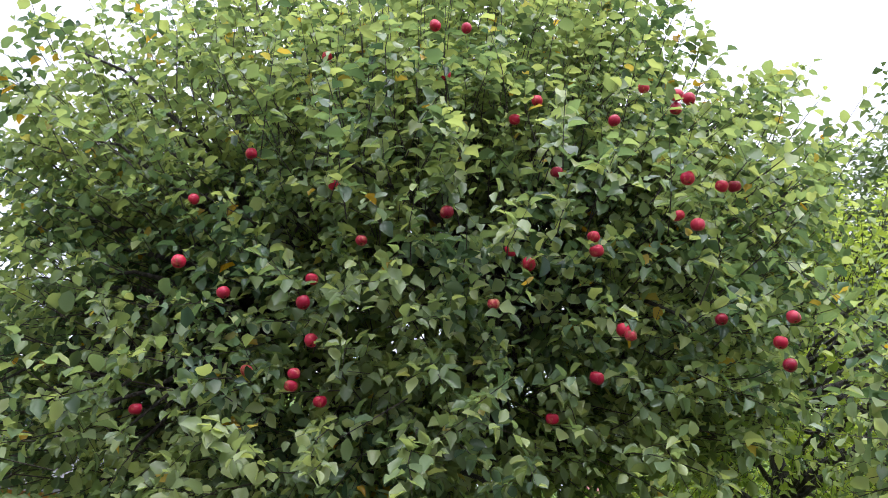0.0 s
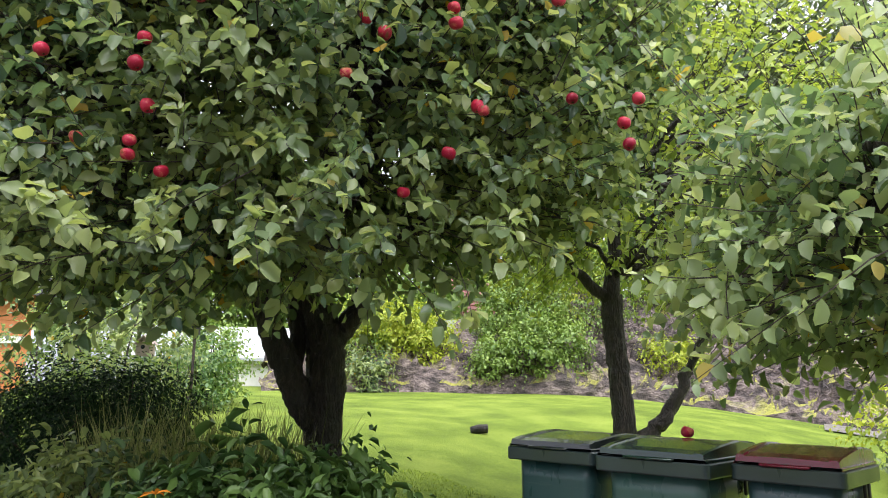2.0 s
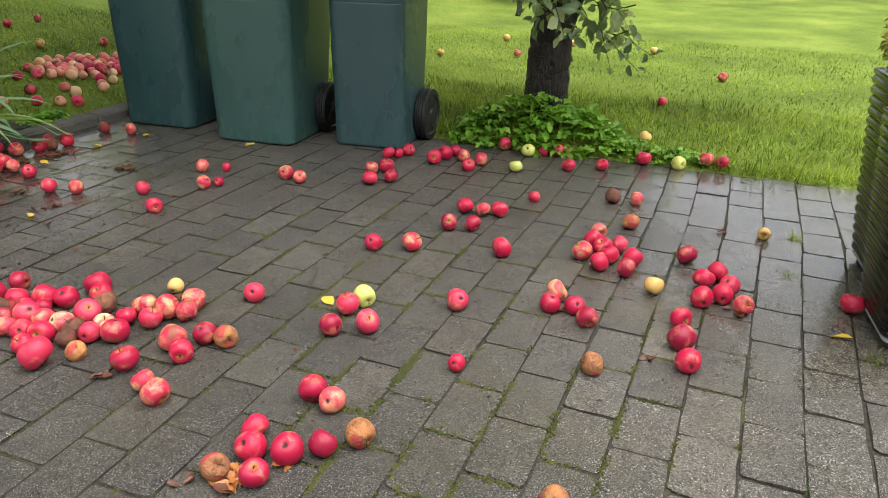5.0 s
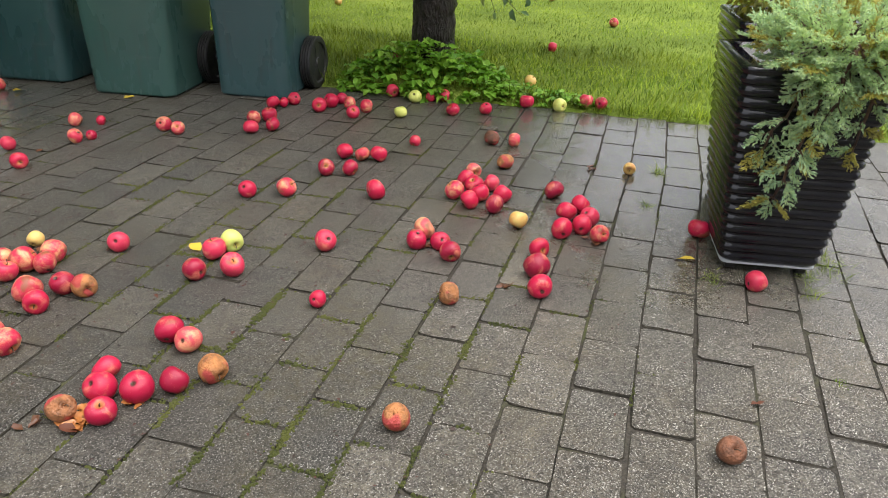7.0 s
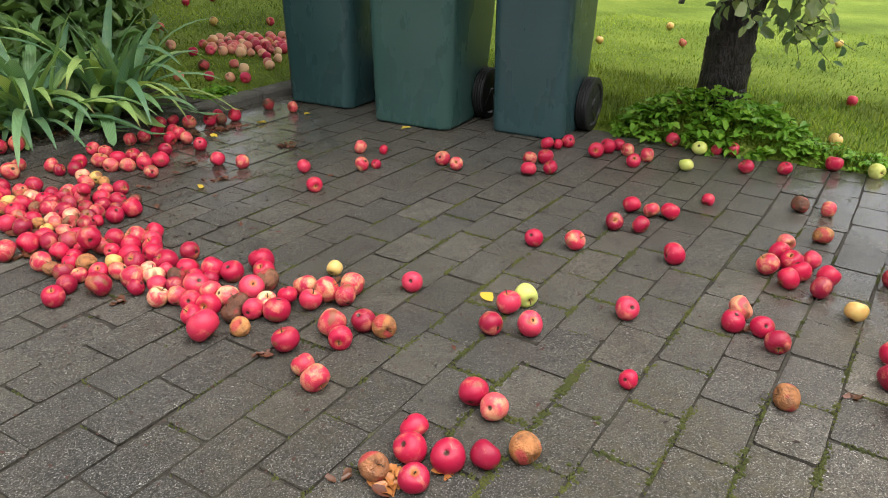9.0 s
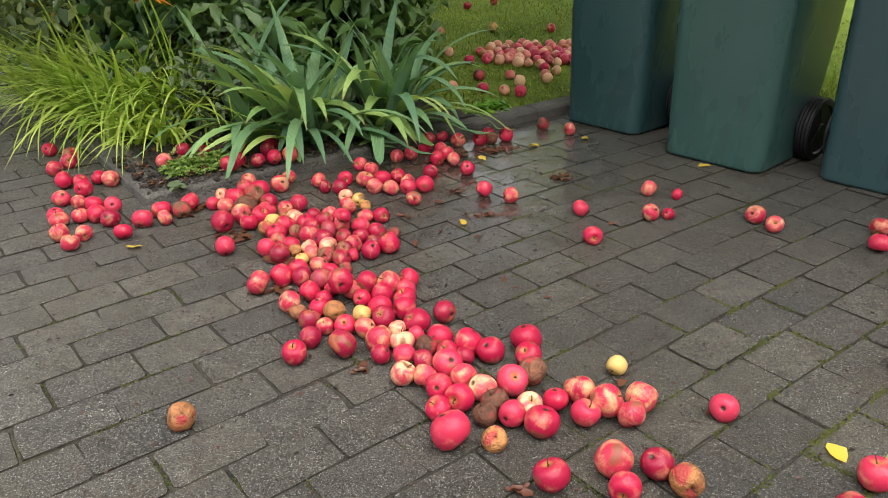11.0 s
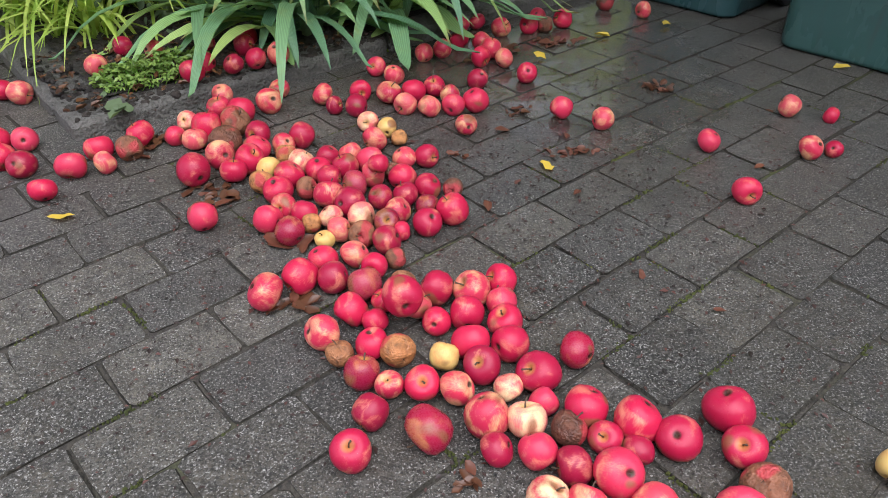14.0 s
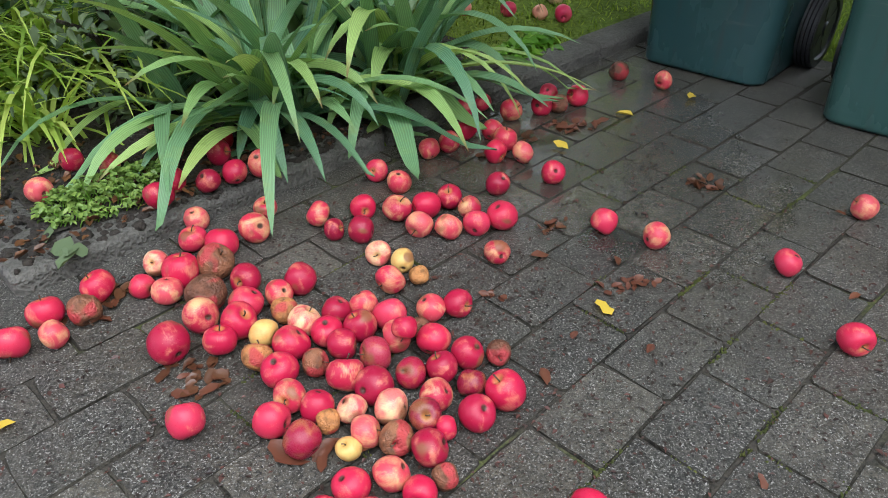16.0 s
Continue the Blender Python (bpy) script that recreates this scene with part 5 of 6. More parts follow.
def bush(name, label, category, centre, radii, count, material, seed, size=(0.05, 0.09), near=False, ratio=0.6, per=7, length=(0.15, 0.3), stems=14, group="", low=0.0, lift=0.4):
    """A shrub: stems from one foot, leaf sprays in an uneven shell."""
    rnd = np.random.default_rng(seed)
    foot = np.array([centre[0], centre[1], float(height(centre[0], centre[1]))])
    b = thing(name, label, category, group=group)
    p, way = shoots(np.asarray(centre, float), radii, count, rnd, low + foot[2], lift, 0.3)
    s = Soup()
    for q in p[:: max(1, len(p) // stems)]:
        base = foot + np.array([*rnd.normal(0, 0.12 * radii[0], 2), -0.05])
        tube(s, curve_pts(base, q, np.array([*rnd.normal(0, 0.05, 2), 0.05]), 6, 0.01), np.linspace(0.012, 0.004, 6) * (1 + radii[2]), 5)
    part("stemwork", s, M_TWIG, b, kind="stuff")
    s = Soup()
    foliage(s, None, p, way, rnd, per, length, size, near, ratio)
    part("foliage", s, material, b, kind="stuff")
    return b


M_YEW = leaf_material("yew_needle", (0.008, 0.022, 0.012), (0.018, 0.046, 0.022), (0.04, 0.09, 0.03), 0.6, 0.06, None, 0.15)
bush("peony_bush", "dense dark green leafy perennial bush in the bed", "bush", (-0.38, 4.72, 0.46), (0.66, 0.42, 0.36), 330, M_LEAF_DARK, 31, (0.09, 0.17), True, 0.42, 8, (0.2, 0.36), 24)
bush("peony_bush", "dark green leafy perennial bush beside the lawn", "bush", (0.12, 4.92, 0.46), (0.30, 0.28, 0.38), 150, M_LEAF_DARK, 32, (0.07, 0.13), True, 0.45, 8, (0.16, 0.3), 14)
bush("sage_bush", "low grey-green herb bush in the bed", "bush", (-0.50, 4.15, 0.25), (0.30, 0.25, 0.26), 130, M_LEAF_GREY, 33, (0.03, 0.06), True, 0.55, 8, (0.12, 0.22), 10)
bush("yew_bush", "dark dense evergreen bush behind the bed", "bush", (-1.85, 6.4, 0.78), (0.92, 0.55, 0.68), 3600, M_YEW, 34, (0.03, 0.06), False, 0.3, 10, (0.12, 0.26), 20)
bush("golden_bush", "yellow-green leafy bush behind the evergreen", "bush", (-2.1, 7.3, 1.15), (0.75, 0.4, 0.40), 260, M_LEAF_PALE, 35, (0.05, 0.09), False, 0.6, 7, (0.15, 0.3), 12)
bush("perennial_bush", "mixed green leafy border plants", "bush", (-1.35, 4.95, 0.5), (0.55, 0.4, 0.45), 260, M_LEAF, 36, (0.05, 0.10), True, 0.5, 8, (0.15, 0.3), 16)

# tall seeding grass under the large tree
rg = np.random.default_rng(41)
n = 1500
x, y = rg.uniform(-1.5, 0.0, n), rg.uniform(5.1, 6.0, n)
a, el = rg.uniform(0, 6.28, n), rg.uniform(1.2, 1.54, n)
s = Soup()
blades(s, np.c_[x, y, height(x, y)], np.c_[np.cos(a) * np.cos(el), np.sin(a) * np.cos(el), np.sin(el)], rg.uniform(0.75, 1.15, n), rg.uniform(0.007, 0.014, n), rg.uniform(0.05, 0.4, n), 5)
tagged(part("tall_grass", s, M_HAY), "tall seeding grass at the foot of the apple tree", "grass", kind="stuff")


def low_herbs(name, label, cx, cy, rx, ry, turn, count, size, zmax, seed, material=None):
    rnd = np.random.default_rng(seed)
    a, r = rnd.uniform(0, 6.28, count), np.sqrt(rnd.uniform(0, 1, count))
    px, py = r * rx * np.cos(a), r * ry * np.sin(a)
    x = cx + px * math.cos(turn) - py * math.sin(turn)
    y = cy + px * math.sin(turn) + py * math.cos(turn)
    u, v = uv(x, y)
    g = np.maximum(np.where((v > V_KERB) & (u > U_BED) & (u < 3.0), 0.06, height(x, y)), 0.0)
    z = g + zmax * (1 - r ** 2 * 0.7) * rnd.uniform(0.15, 1.0, count)
    way = np.c_[rnd.normal(0, 1, (count, 2)), rnd.uniform(-0.3, 0.4, count)]
    s = Soup()
    for k in range(3):
        turn3 = (k - 1) * 0.9
        w3 = np.c_[way[:, 0] * math.cos(turn3) - way[:, 1] * math.sin(turn3), way[:, 0] * math.sin(turn3) + way[:, 1] * math.cos(turn3), way[:, 2]]
        leaves(s, np.c_[x, y, z], w3, np.c_[rnd.normal(0, 0.25, (count, 2)), np.ones(count)], rnd.uniform(*size, count), 0.62, 0.1, 0.2)
    st = Soup()
    for i in range(0, count, 3):
        tube(st, [(x[i], y[i], g[i] - 0.01), (x[i] + 0.01, y[i], (z[i] + g[i]) / 2), (x[i], y[i], z[i])], (0.0018, 0.0015, 0.001), 3, cap=False)
    t = thing(name, label, "weeds", kind="stuff")
    part("leaflets", s, material or M_HERB, t, kind="stuff")
    part("stalks", st, M_HERB, t, kind="stuff")
    return t


low_herbs("ground_elder", "fresh green ground elder at the foot of the apple tree", 2.90, 2.74, 0.46, 0.18, -0.90, 430, (0.03, 0.062), 0.17, 51)
low_herbs("ground_elder", "low green weeds along the edge of the lawn", 3.22, 2.25, 0.34, 0.08, -0.90, 150, (0.02, 0.04), 0.08, 52)
low_herbs("chickweed", "small pale green chickweed on the kerb soil", -0.40, 3.45, 0.17, 0.09, 0.65, 420, (0.012, 0.02), 0.06, 53, M_LEAF_PALE)
low_herbs("dandelion", "small green weeds at the kerb", 0.82, 4.30, 0.13, 0.06, 0.65, 40, (0.04, 0.075), 0.06, 54, M_HERB)

# ---- lawn blades near the paving ----
rg = np.random.default_rng(43)
s = Soup()
def lawn_patch(count, uu, vv, hgt):
    u, v = rg.uniform(*uu, count), rg.uniform(*vv, count)
    x, y = xy(u, v)
    keep = ((u > U_EDGE + 0.005 + 0.03 * np.sin(13 * v) * np.sin(5 * v)) | ((v > V_KERB + 0.14) & (u > 2.75))) & (np.hypot(x - 0.3, y - 0.1) < 8)
    x, y = x[keep], y[keep]
    k = len(x)
    a, el = rg.uniform(0, 6.28, k), rg.uniform(0.5, 1.4, k)
    blades(s, np.c_[x, y, height(x, y) - 0.004], np.c_[np.cos(a) * np.cos(el), np.sin(a) * np.cos(el), np.sin(el)], rg.uniform(*hgt, k), rg.uniform(0.0035, 0.008, k), rg.uniform(0.1, 0.7, k), 2)
lawn_patch(26000, (U_EDGE, U_EDGE + 1.4), (-2.2, 3.0), (0.03, 0.075))
lawn_patch(30000, (U_EDGE + 1.4, U_EDGE + 4.0), (-3.0, 4.5), (0.02, 0.042))
lawn_patch(26000, (2.75, 5.5), (V_KERB + 0.14, 6.5), (0.02, 0.045))
lawn_patch(2500, (U_EDGE - 0.02, U_EDGE + 0.12), (-2.2, 3.0), (0.05, 0.13))
tagged(part("lawn_grass", s, M_GRASS), "short wet green grass of the lawn", "grass", kind="stuff")


def grass_tuft(x, y, spread, count, tall, seed):
    rnd = np.random.default_rng(seed)
    a, el = rnd.uniform(0, 6.28, count), rnd.uniform(0.35, 1.3, count)
    t = Soup()
    blades(t, np.c_[rnd.normal(0, spread, count), rnd.normal(0, spread * 0.5, count), np.full(count, -0.003)], np.c_[np.cos(a) * np.cos(el), np.sin(a) * np.cos(el), np.sin(el)],
           rnd.uniform(0.5, 1.0, count) * tall, rnd.uniform(0.0015, 0.003, count), rnd.uniform(0.2, 0.9, count), 3)
    ob = part("grass_tuft", t, M_GRASS)
    ob.matrix_world = pose(x, y, 0, 0, 0, 40)
    tagged(ob, "small bright green grass tuft in a paving joint", "grass", "grass tufts in the joints")


for k, (gx, gy, spread, count, tall) in enumerate(((2.35, 0.70, 0.020, 60, 0.040), (2.69, 0.55, 0.055, 150, 0.050), (2.58, 0.55, 0.018, 60, 0.045), (2.50, 0.49, 0.018, 50, 0.040), (2.62, 1.13, 0.016, 40, 0.035), (2.16, 0.26, 0.014, 26, 0.025), (2.92, 1.30, 0.020, 50, 0.05))):
    grass_tuft(gx, gy, spread, count, tall, 800 + k)

# ---- two planters ----
def planter(x, y, turn, base, topw, z0, z1, label, ribs=18):
    p = thing("planter", label, "planter", pose(x, y, 0, 0, 0, turn), "black ribbed planters")
    s = Soup()
    rings = []
    for i in range(ribs * 7 + 1):
        t = i / (ribs * 7)
        w = base + (topw - base) * t ** 0.8 + 0.014 * abs(math.sin(math.pi * i / 7))
        rings.append(rounded(w, w, 0.03, z0 + (z1 - z0) * t, 3))
    rings.append(rounded(topw + 0.012, topw + 0.012, 0.03, z1 + 0.004, 3))
    rings.append(rounded(topw + 0.012, topw + 0.012, 0.03, z1 + 0.016, 3))
    rings.append(rounded(topw - 0.075, topw - 0.075, 0.02, z1 + 0.016, 3))
    rings.append(rounded(topw - 0.085, topw - 0.085, 0.02, z1 - 0.05, 3))
    loft(s, rings)
    part("pot", s, M_POT, p)
    s = Soup()
    loft(s, [rounded(topw - 0.07, topw - 0.07, 0.02, z1 - 0.06, 3), rounded(topw - 0.07, topw - 0.07, 0.02, z1 - 0.035, 3)])
    part("potting_soil", s, M_SOIL, p)
    s = Soup()
    loft(s, [rounded(base - 0.02, base - 0.02, 0.02, z0 - 0.010, 3), rounded(base + 0.004, base + 0.004, 0.02, z0 - 0.007, 3), rounded(base + 0.004, base + 0.004, 0.02, z0 - 0.002, 3)])
    part("trolley_plate", s, M_GREY_ROOF, p, "pale metal trolley plate")
    for sx in (-1, 1):
        for sy in (-1, 1):
            s = Soup()
            cx, cy = sx * (base / 2 - 0.03), sy * (base / 2 - 0.03)
            tube(s, [(cx - 0.012, cy, 0.022), (cx + 0.012, cy, 0.022)], 0.021, 12)
            tube(s, [(cx, cy, 0.03), (cx, cy, z0 - 0.01)], 0.008, 6)
            part("castor", s, M_TYRE, p)
    return p


planter(2.59, 0.71, -48, 0.25, 0.36, 0.035, 0.57, "black glossy ribbed square planter on castors")
planter(2.93, 0.93, -48, 0.25, 0.36, 0.035, 0.61, "black glossy ribbed square planter behind the first")


def juniper():
    rnd = np.random.default_rng(71)
    j = thing("juniper", "blue-green creeping juniper hanging over the planter", "plant", pose(2.59, 0.71, 0.0))
    fresh, old, st = Soup(), Soup(), Soup()

    def twiglet(into, p, w, length):
        """A shoot clothed all round in short overlapping needles."""
        m = int(length * 620) + 8
        t = rnd.uniform(0, 1, m)
        pos = p + w * (t * length)[:, None] + rnd.normal(0, 0.0012, (m, 3))
        nd = unit(w + rnd.normal(0, 0.42, (m, 3)))
        leaves(into, pos, nd, rnd.normal(0, 1, (m, 3)), rnd.uniform(0.007, 0.014, m) * (1.15 - 0.5 * t), 0.34, 0.1, 0.1, False)

    def spray(p, w, length):
        """A flat feathery spray: side shoots on both sides, shorter towards its tip."""
        w = unit(w)
        side = unit(np.cross(w, rnd.normal(0, 0.4, 3) + np.array([0, 0, 1.0])))
        into = old if rnd.uniform() < 0.2 else fresh
        tube(st, [p, p + w * length * 0.6], [0.0018, 0.0008], 4)
        twiglet(into, p + w * length * 0.25, w, length * 0.8)
        for k in range(7):
            f = 0.12 + 0.11 * k
            twiglet(into, p + w * length * f, unit(w + side * (1 if k % 2 else -1) * rnd.uniform(0.6, 1.1) + rnd.normal(0, 0.15, 3)), length * (0.55 - 0.40 * f) * rnd.uniform(0.8, 1.2))

    # the mass over the rim
    for k in range(330):
        d = unit(rnd.normal(0, 1, 3) * np.array([1, 1, 0.8]))
        p = np.array([-0.03, -0.13, 0.63]) + d * np.array([0.21, 0.20, 0.095]) * rnd.uniform(0.55, 1.0)
        spray(p, d + np.array([0, 0, 0.25]) + rnd.normal(0, 0.3, 3), rnd.uniform(0.055, 0.095))
        if k % 6 == 0:
            root = np.array([0.05, -0.06, 0.53])
            tube(st, curve_pts(root, p, (0, 0, 0.05), 6), np.linspace(0.006, 0.002, 6), 5)
    # boughs that trail over the near side
    for end, n in (((-0.195, -0.10, 0.27), 38), ((-0.10, -0.22, 0.42), 12), ((0.02, -0.30, 0.44), 12), ((-0.22, -0.06, 0.40), 20), ((-0.18, -0.16, 0.42), 20)):
        pts = curve_pts((0.0, -0.09, 0.62), end, (-0.07, -0.06, 0.12), 16, 0.004)
        tube(st, pts, np.linspace(0.008, 0.003, len(pts)), 6)
        way = np.gradient(pts, axis=0)
        for k in range(n):
            i = min(len(pts) - 1, 4 + int(k * (len(pts) - 4) / n))
            w = unit(way[i])
            out = unit(np.cross(w, np.array([-0.75, -0.5, 0.2]))) * (1 if k % 2 else -1)
            spray(pts[i], w * 0.9 + out * rnd.uniform(0.6, 1.1) + np.array([-0.2, -0.15, 0.0]) + rnd.normal(0, 0.15, 3), rnd.uniform(0.05, 0.085))
        spray(pts[-1], way[-1], 0.07)
    part("boughs", st, M_CANE, j, "bare reddish brown boughs", kind="stuff")
    part("needles", fresh, M_JUNIPER, j, kind="stuff")
    part("old_needles", old, M_JUNIPER_OLD, j, "yellow-brown older needles", kind="stuff")


juniper()


def box_ball(x, y, z, r, seed):
    rnd = np.random.default_rng(seed)
    b = thing("box_shrub", "clipped yellow-green box shrub in a planter", "shrub")
    d = unit(rnd.normal(0, 1, (5600, 3)))
    p = np.array([x, y, z]) + d * (r * rnd.uniform(0.72, 1.04, 5600))[:, None]
    s = Soup()
    leaves(s, p, unit(d + rnd.normal(0, 0.6, d.shape)), rnd.normal(0, 0.4, d.shape) + np.array([0, 0, 1]), rnd.uniform(0.015, 0.026, 5600), 0.6, 0.1, 0.15, False)
    part("foliage", s, M_BOX, b, kind="stuff")
    st = Soup()
    for k in range(14):
        tube(st, curve_pts((x, y, z - r * 0.9), p[k * 7], (0, 0, 0.02), 5), np.linspace(0.006, 0.002, 5), 5)
    part("stemwork", st, M_TWIG, b, kind="stuff")


box_ball(2.93, 0.93, 0.77, 0.21, 72)

# ---- dead leaves and crumbs on the paving ----
M_DEAD = leaf_material("dead_leaf", (0.025, 0.010, 0.008), (0.085, 0.028, 0.018), (0.17, 0.06, 0.025), 0.45, 0.1)
M_FALLEN_YELLOW = leaf_material("yellow_fallen_leaf", (0.50, 0.30, 0.03), (0.62, 0.42, 0.04), (0.60, 0.50, 0.08), 0.5, 0.2)


def fallen_leaf(x, y, size, material, label, seed, z=0.001):
    rnd = np.random.default_rng(seed)
    s = Soup()
    a = rnd.uniform(0, 6.28)
    leaves(s, np.zeros((1, 3)), np.array([[math.cos(a), math.sin(a), rnd.uniform(-0.05, 0.06)]]), np.array([[rnd.normal(0, 0.12), rnd.normal(0, 0.12), 1.0]]), np.array([size]), 0.55, 0.10, -0.07)
    p = s.v[0]
    p[:, 2] = np.clip(p[:, 2] - p[:, 2].min(), 0, 0.2 * size) + 0.004
    ob = part("fallen_leaf", s, material)
    ob.matrix_world = pose(x, y, z)
    tagged(ob, label, "leaf", "fallen leaves")

# ---- rock bank, far shrubs, houses, woods ----
def rock_bank():
    s = Soup()
    na, nr = 260, 40
    P = np.zeros((na, nr, 3))
    for i in range(na):
        az = radians(-7 + 46 * i / (na - 1))
        for j in range(nr):
            t = j / (nr - 1)
            d = 17.6 + 5.5 * t
            x, y = 0.3 + d * math.sin(az), 0.1 + d * math.cos(az)
            q = Vector((x * 0.55, y * 0.55, 0.0))
            rise = 1.20 * (0.55 + 0.45 * math.sin(az * 9 + 0.6)) * (1 - 0.55 * float(sstep(16, 30, math.degrees(az))))
            f = min(1.0, t * 5) ** 0.7
            h = rise * f * (0.75 + 0.45 * noise.noise(q)) + 0.7 * noise.noise(q * 2.7 + Vector((3, 1, 0))) * f + 0.35 * noise.noise(q * 7.0) * f + 0.15 * noise.noise(q * 16.0) * f + (0.7 + 2.0 * float(sstep(10, 16, math.degrees(az)))) * t
            P[i, j] = (x + 0.35 * noise.noise(q * 3), y + 0.35 * noise.noise(q * 3 + Vector((9, 2, 1))), float(height(x, y)) + h - (0.3 if j == 0 else 0))
    idx = np.arange(na * nr).reshape(na, nr)
    s.add(P.reshape(-1, 3), np.stack([idx[:-1, :-1], idx[1:, :-1], idx[1:, 1:], idx[:-1, 1:]], -1).reshape(-1, 4).tolist())
    return tagged(part("rock_bank", s, M_ROCK, smooth=False), "weathered grey and pink rock outcrop behind the lawn", "rock", kind="structure")


rock_bank()


def polar(az, d, z=0.0):
    x, y = 0.3 + d * math.sin(radians(az)), 0.1 + d * math.cos(radians(az))
    return x, y, float(height(x, y)) + z


def far_bush(az, d, z, r, material, seed, words="leafy shrub on the rocky bank", count=330, size=(0.07, 0.14), name="shrub"):
    x, y, g = polar(az, d)
    bush(name, words, "shrub", (x, y, g + z), r, count, material, seed, size, False, 0.62, 8, (0.3, 0.6), 10, "shrubs on the bank", low=-0.3)


rf = np.random.default_rng(81)
for az, d, z, r, m in ((-1.0, 18.9, 1.3, (1.0, 0.8, 0.9), M_LEAF_PALE), (1.6, 18.9, 1.75, (1.1, 0.8, 0.55), M_LEAF_YELLOW), (3.4, 19.2, 1.6, (1.0, 0.9, 0.5), M_LEAF_YELLOW), (6.0, 19.6, 1.2, (0.7, 0.8, 0.5), M_LEAF_YELLOW),
                       (13.8, 19.8, 2.4, (0.8, 0.9, 1.2), M_LEAF_PALE), (13.3, 19.2, 1.9, (1.0, 0.9, 1.2), M_LEAF_PALE), (13.6, 18.3, 1.0, (0.7, 0.6, 0.6), M_LEAF_PALE), (14.5, 20.0, 3.0, (1.4, 1.0, 1.4), M_LEAF_YELLOW),
                       (18.0, 20.0, 2.7, (1.5, 1.1, 1.3), M_LEAF_PALE), (18.5, 22.6, 4.6, (1.6, 1.0, 1.2), M_LEAF_YELLOW), (22.0, 22.8, 4.4, (1.6, 1.0, 1.2), M_LEAF_PALE), (25.5, 23.0, 4.2, (1.6, 1.0, 1.2), M_LEAF_YELLOW), (24.0, 19.4, 1.0, (0.6, 0.5, 0.4), M_LEAF_YELLOW), (29.0, 23.2, 3.8, (1.7, 1.0, 1.3), M_LEAF_PALE),
                       (32.5, 23.0, 3.2, (1.7, 1.0, 1.3), M_LEAF_YELLOW), (36.0, 22.0, 1.8, (1.4, 1.0, 1.1), M_LEAF_PALE), (0.8, 17.9, 0.35, (0.4, 0.4, 0.4), M_LEAF), (5.0, 18.9, 1.15, (0.8, 0.7, 0.6), M_LEAF_YELLOW), (11.4, 19.4, 1.9, (0.6, 0.7, 1.1), M_LEAF_PALE), (10.8, 18.2, 0.7, (0.35, 0.4, 0.5), M_LEAF_PALE), (15.6, 18.4, 1.2, (0.7, 0.6, 0.7), M_LEAF_PALE)):
    far_bush(az, d, z, r, m, int(rf.integers(1e6)))
far_bush(-11.0, 13.6, 0.75, (0.38, 0.40, 0.60), M_LEAF_PALE, 82, "pale green leafy shrub before the white outbuilding", 420, (0.06, 0.11))
far_bush(-12.5, 12.5, 0.5, (0.6, 0.5, 0.6), M_LEAF_DARK, 83, "dark green shrub at the end of the lawn", 240, (0.06, 0.11))
far_bush(-16.5, 11.5, 0.8, (0.9, 0.6, 0.8), M_LEAF, 84, "green leafy shrub at the end of the lawn", 300, (0.06, 0.11))
far_bush(-21.0, 12.5, 1.0, (1.2, 0.8, 1.0), M_LEAF, 85, "green shrub at the end of the lawn", 300, (0.06, 0.11))


def garden_tree(label, x, y, h, r, lean, crown, count, material, seed, low=0.5):
    t = thing("garden_tree", label, "tree", group="small garden trees")
    rnd = np.random.default_rng(seed)
    z = float(height(x, y))
    s = Soup()
    limb(s, (x, y, z - 0.05), (x + lean, y, z + h * 0.8), r, r * 0.5, (0.03, 0, 0), 10, 8, 0.06, 0.01)
    part("trunk", s, M_BARK, t)
    sl, st = Soup(), Soup()
    p, way = shoots((x + lean, y, z + h), crown, count, rnd, z + low, 0.3, 0.2)
    foliage(sl, st, p, way, rnd, 9, (0.2, 0.45), (0.05, 0.09), False)
    part("twigwork", st, M_TWIG, t, kind="stuff")
    part("crown", sl, material, t)


garden_tree("young fruit tree with a pale spotted shrub at its foot", 6.2, 7.1, 1.3, 0.035, 0.12, (0.42, 0.4, 0.5), 44, M_LEAF_PALE, 91, 0.55)
garden_tree("small fruit tree far out on the lawn", 10.2, 8.7, 2.2, 0.10, 0.15, (1.3, 1.2, 1.1), 240, M_LEAF, 92, 0.9)
garden_tree("small fruit tree far out on the lawn", 12.8, 6.3, 2.4, 0.10, -0.1, (1.4, 1.3, 1.1), 240, M_LEAF, 93, 1.0)
far_bush(40.0, 10.5, 0.35, (0.35, 0.3, 0.35), M_LEAF_GREY, 94, "pale variegated shrub on the lawn", 90, (0.06, 0.12))
far_bush(38.5, 11.5, 0.7, (0.5, 0.4, 0.6), M_LEAF_YELLOW, 95, "yellow-green shrub on the lawn", 120, (0.06, 0.12))

# gravel lane across the lawn's far end
s = Soup()
for i in range(24):
    az = 34 + i * 2.2
    for d in (16.0, 18.2):
        s.v.append(np.array([polar(az, d, 0.03)]))
s.add([], [(2 * i, 2 * i + 1, 2 * i + 3, 2 * i + 2) for i in range(23)])
tagged(part("gravel_lane", s, M_GRAVEL), "grey gravel lane beyond the lawn", "lane", kind="structure")


def stump(az, d):
    x, y, z = polar(az, d)
    s = Soup()
    tube(s, [(x - 0.16, y, z + 0.04), (x - 0.05, y, z + 0.07), (x + 0.08, y, z + 0.07)], (0.05, 0.06, 0.065), 9, 0.08)
    tagged(part("fallen_log", s, M_BARK), "short dark log lying on the lawn", "log")


stump(9.7, 10.5)


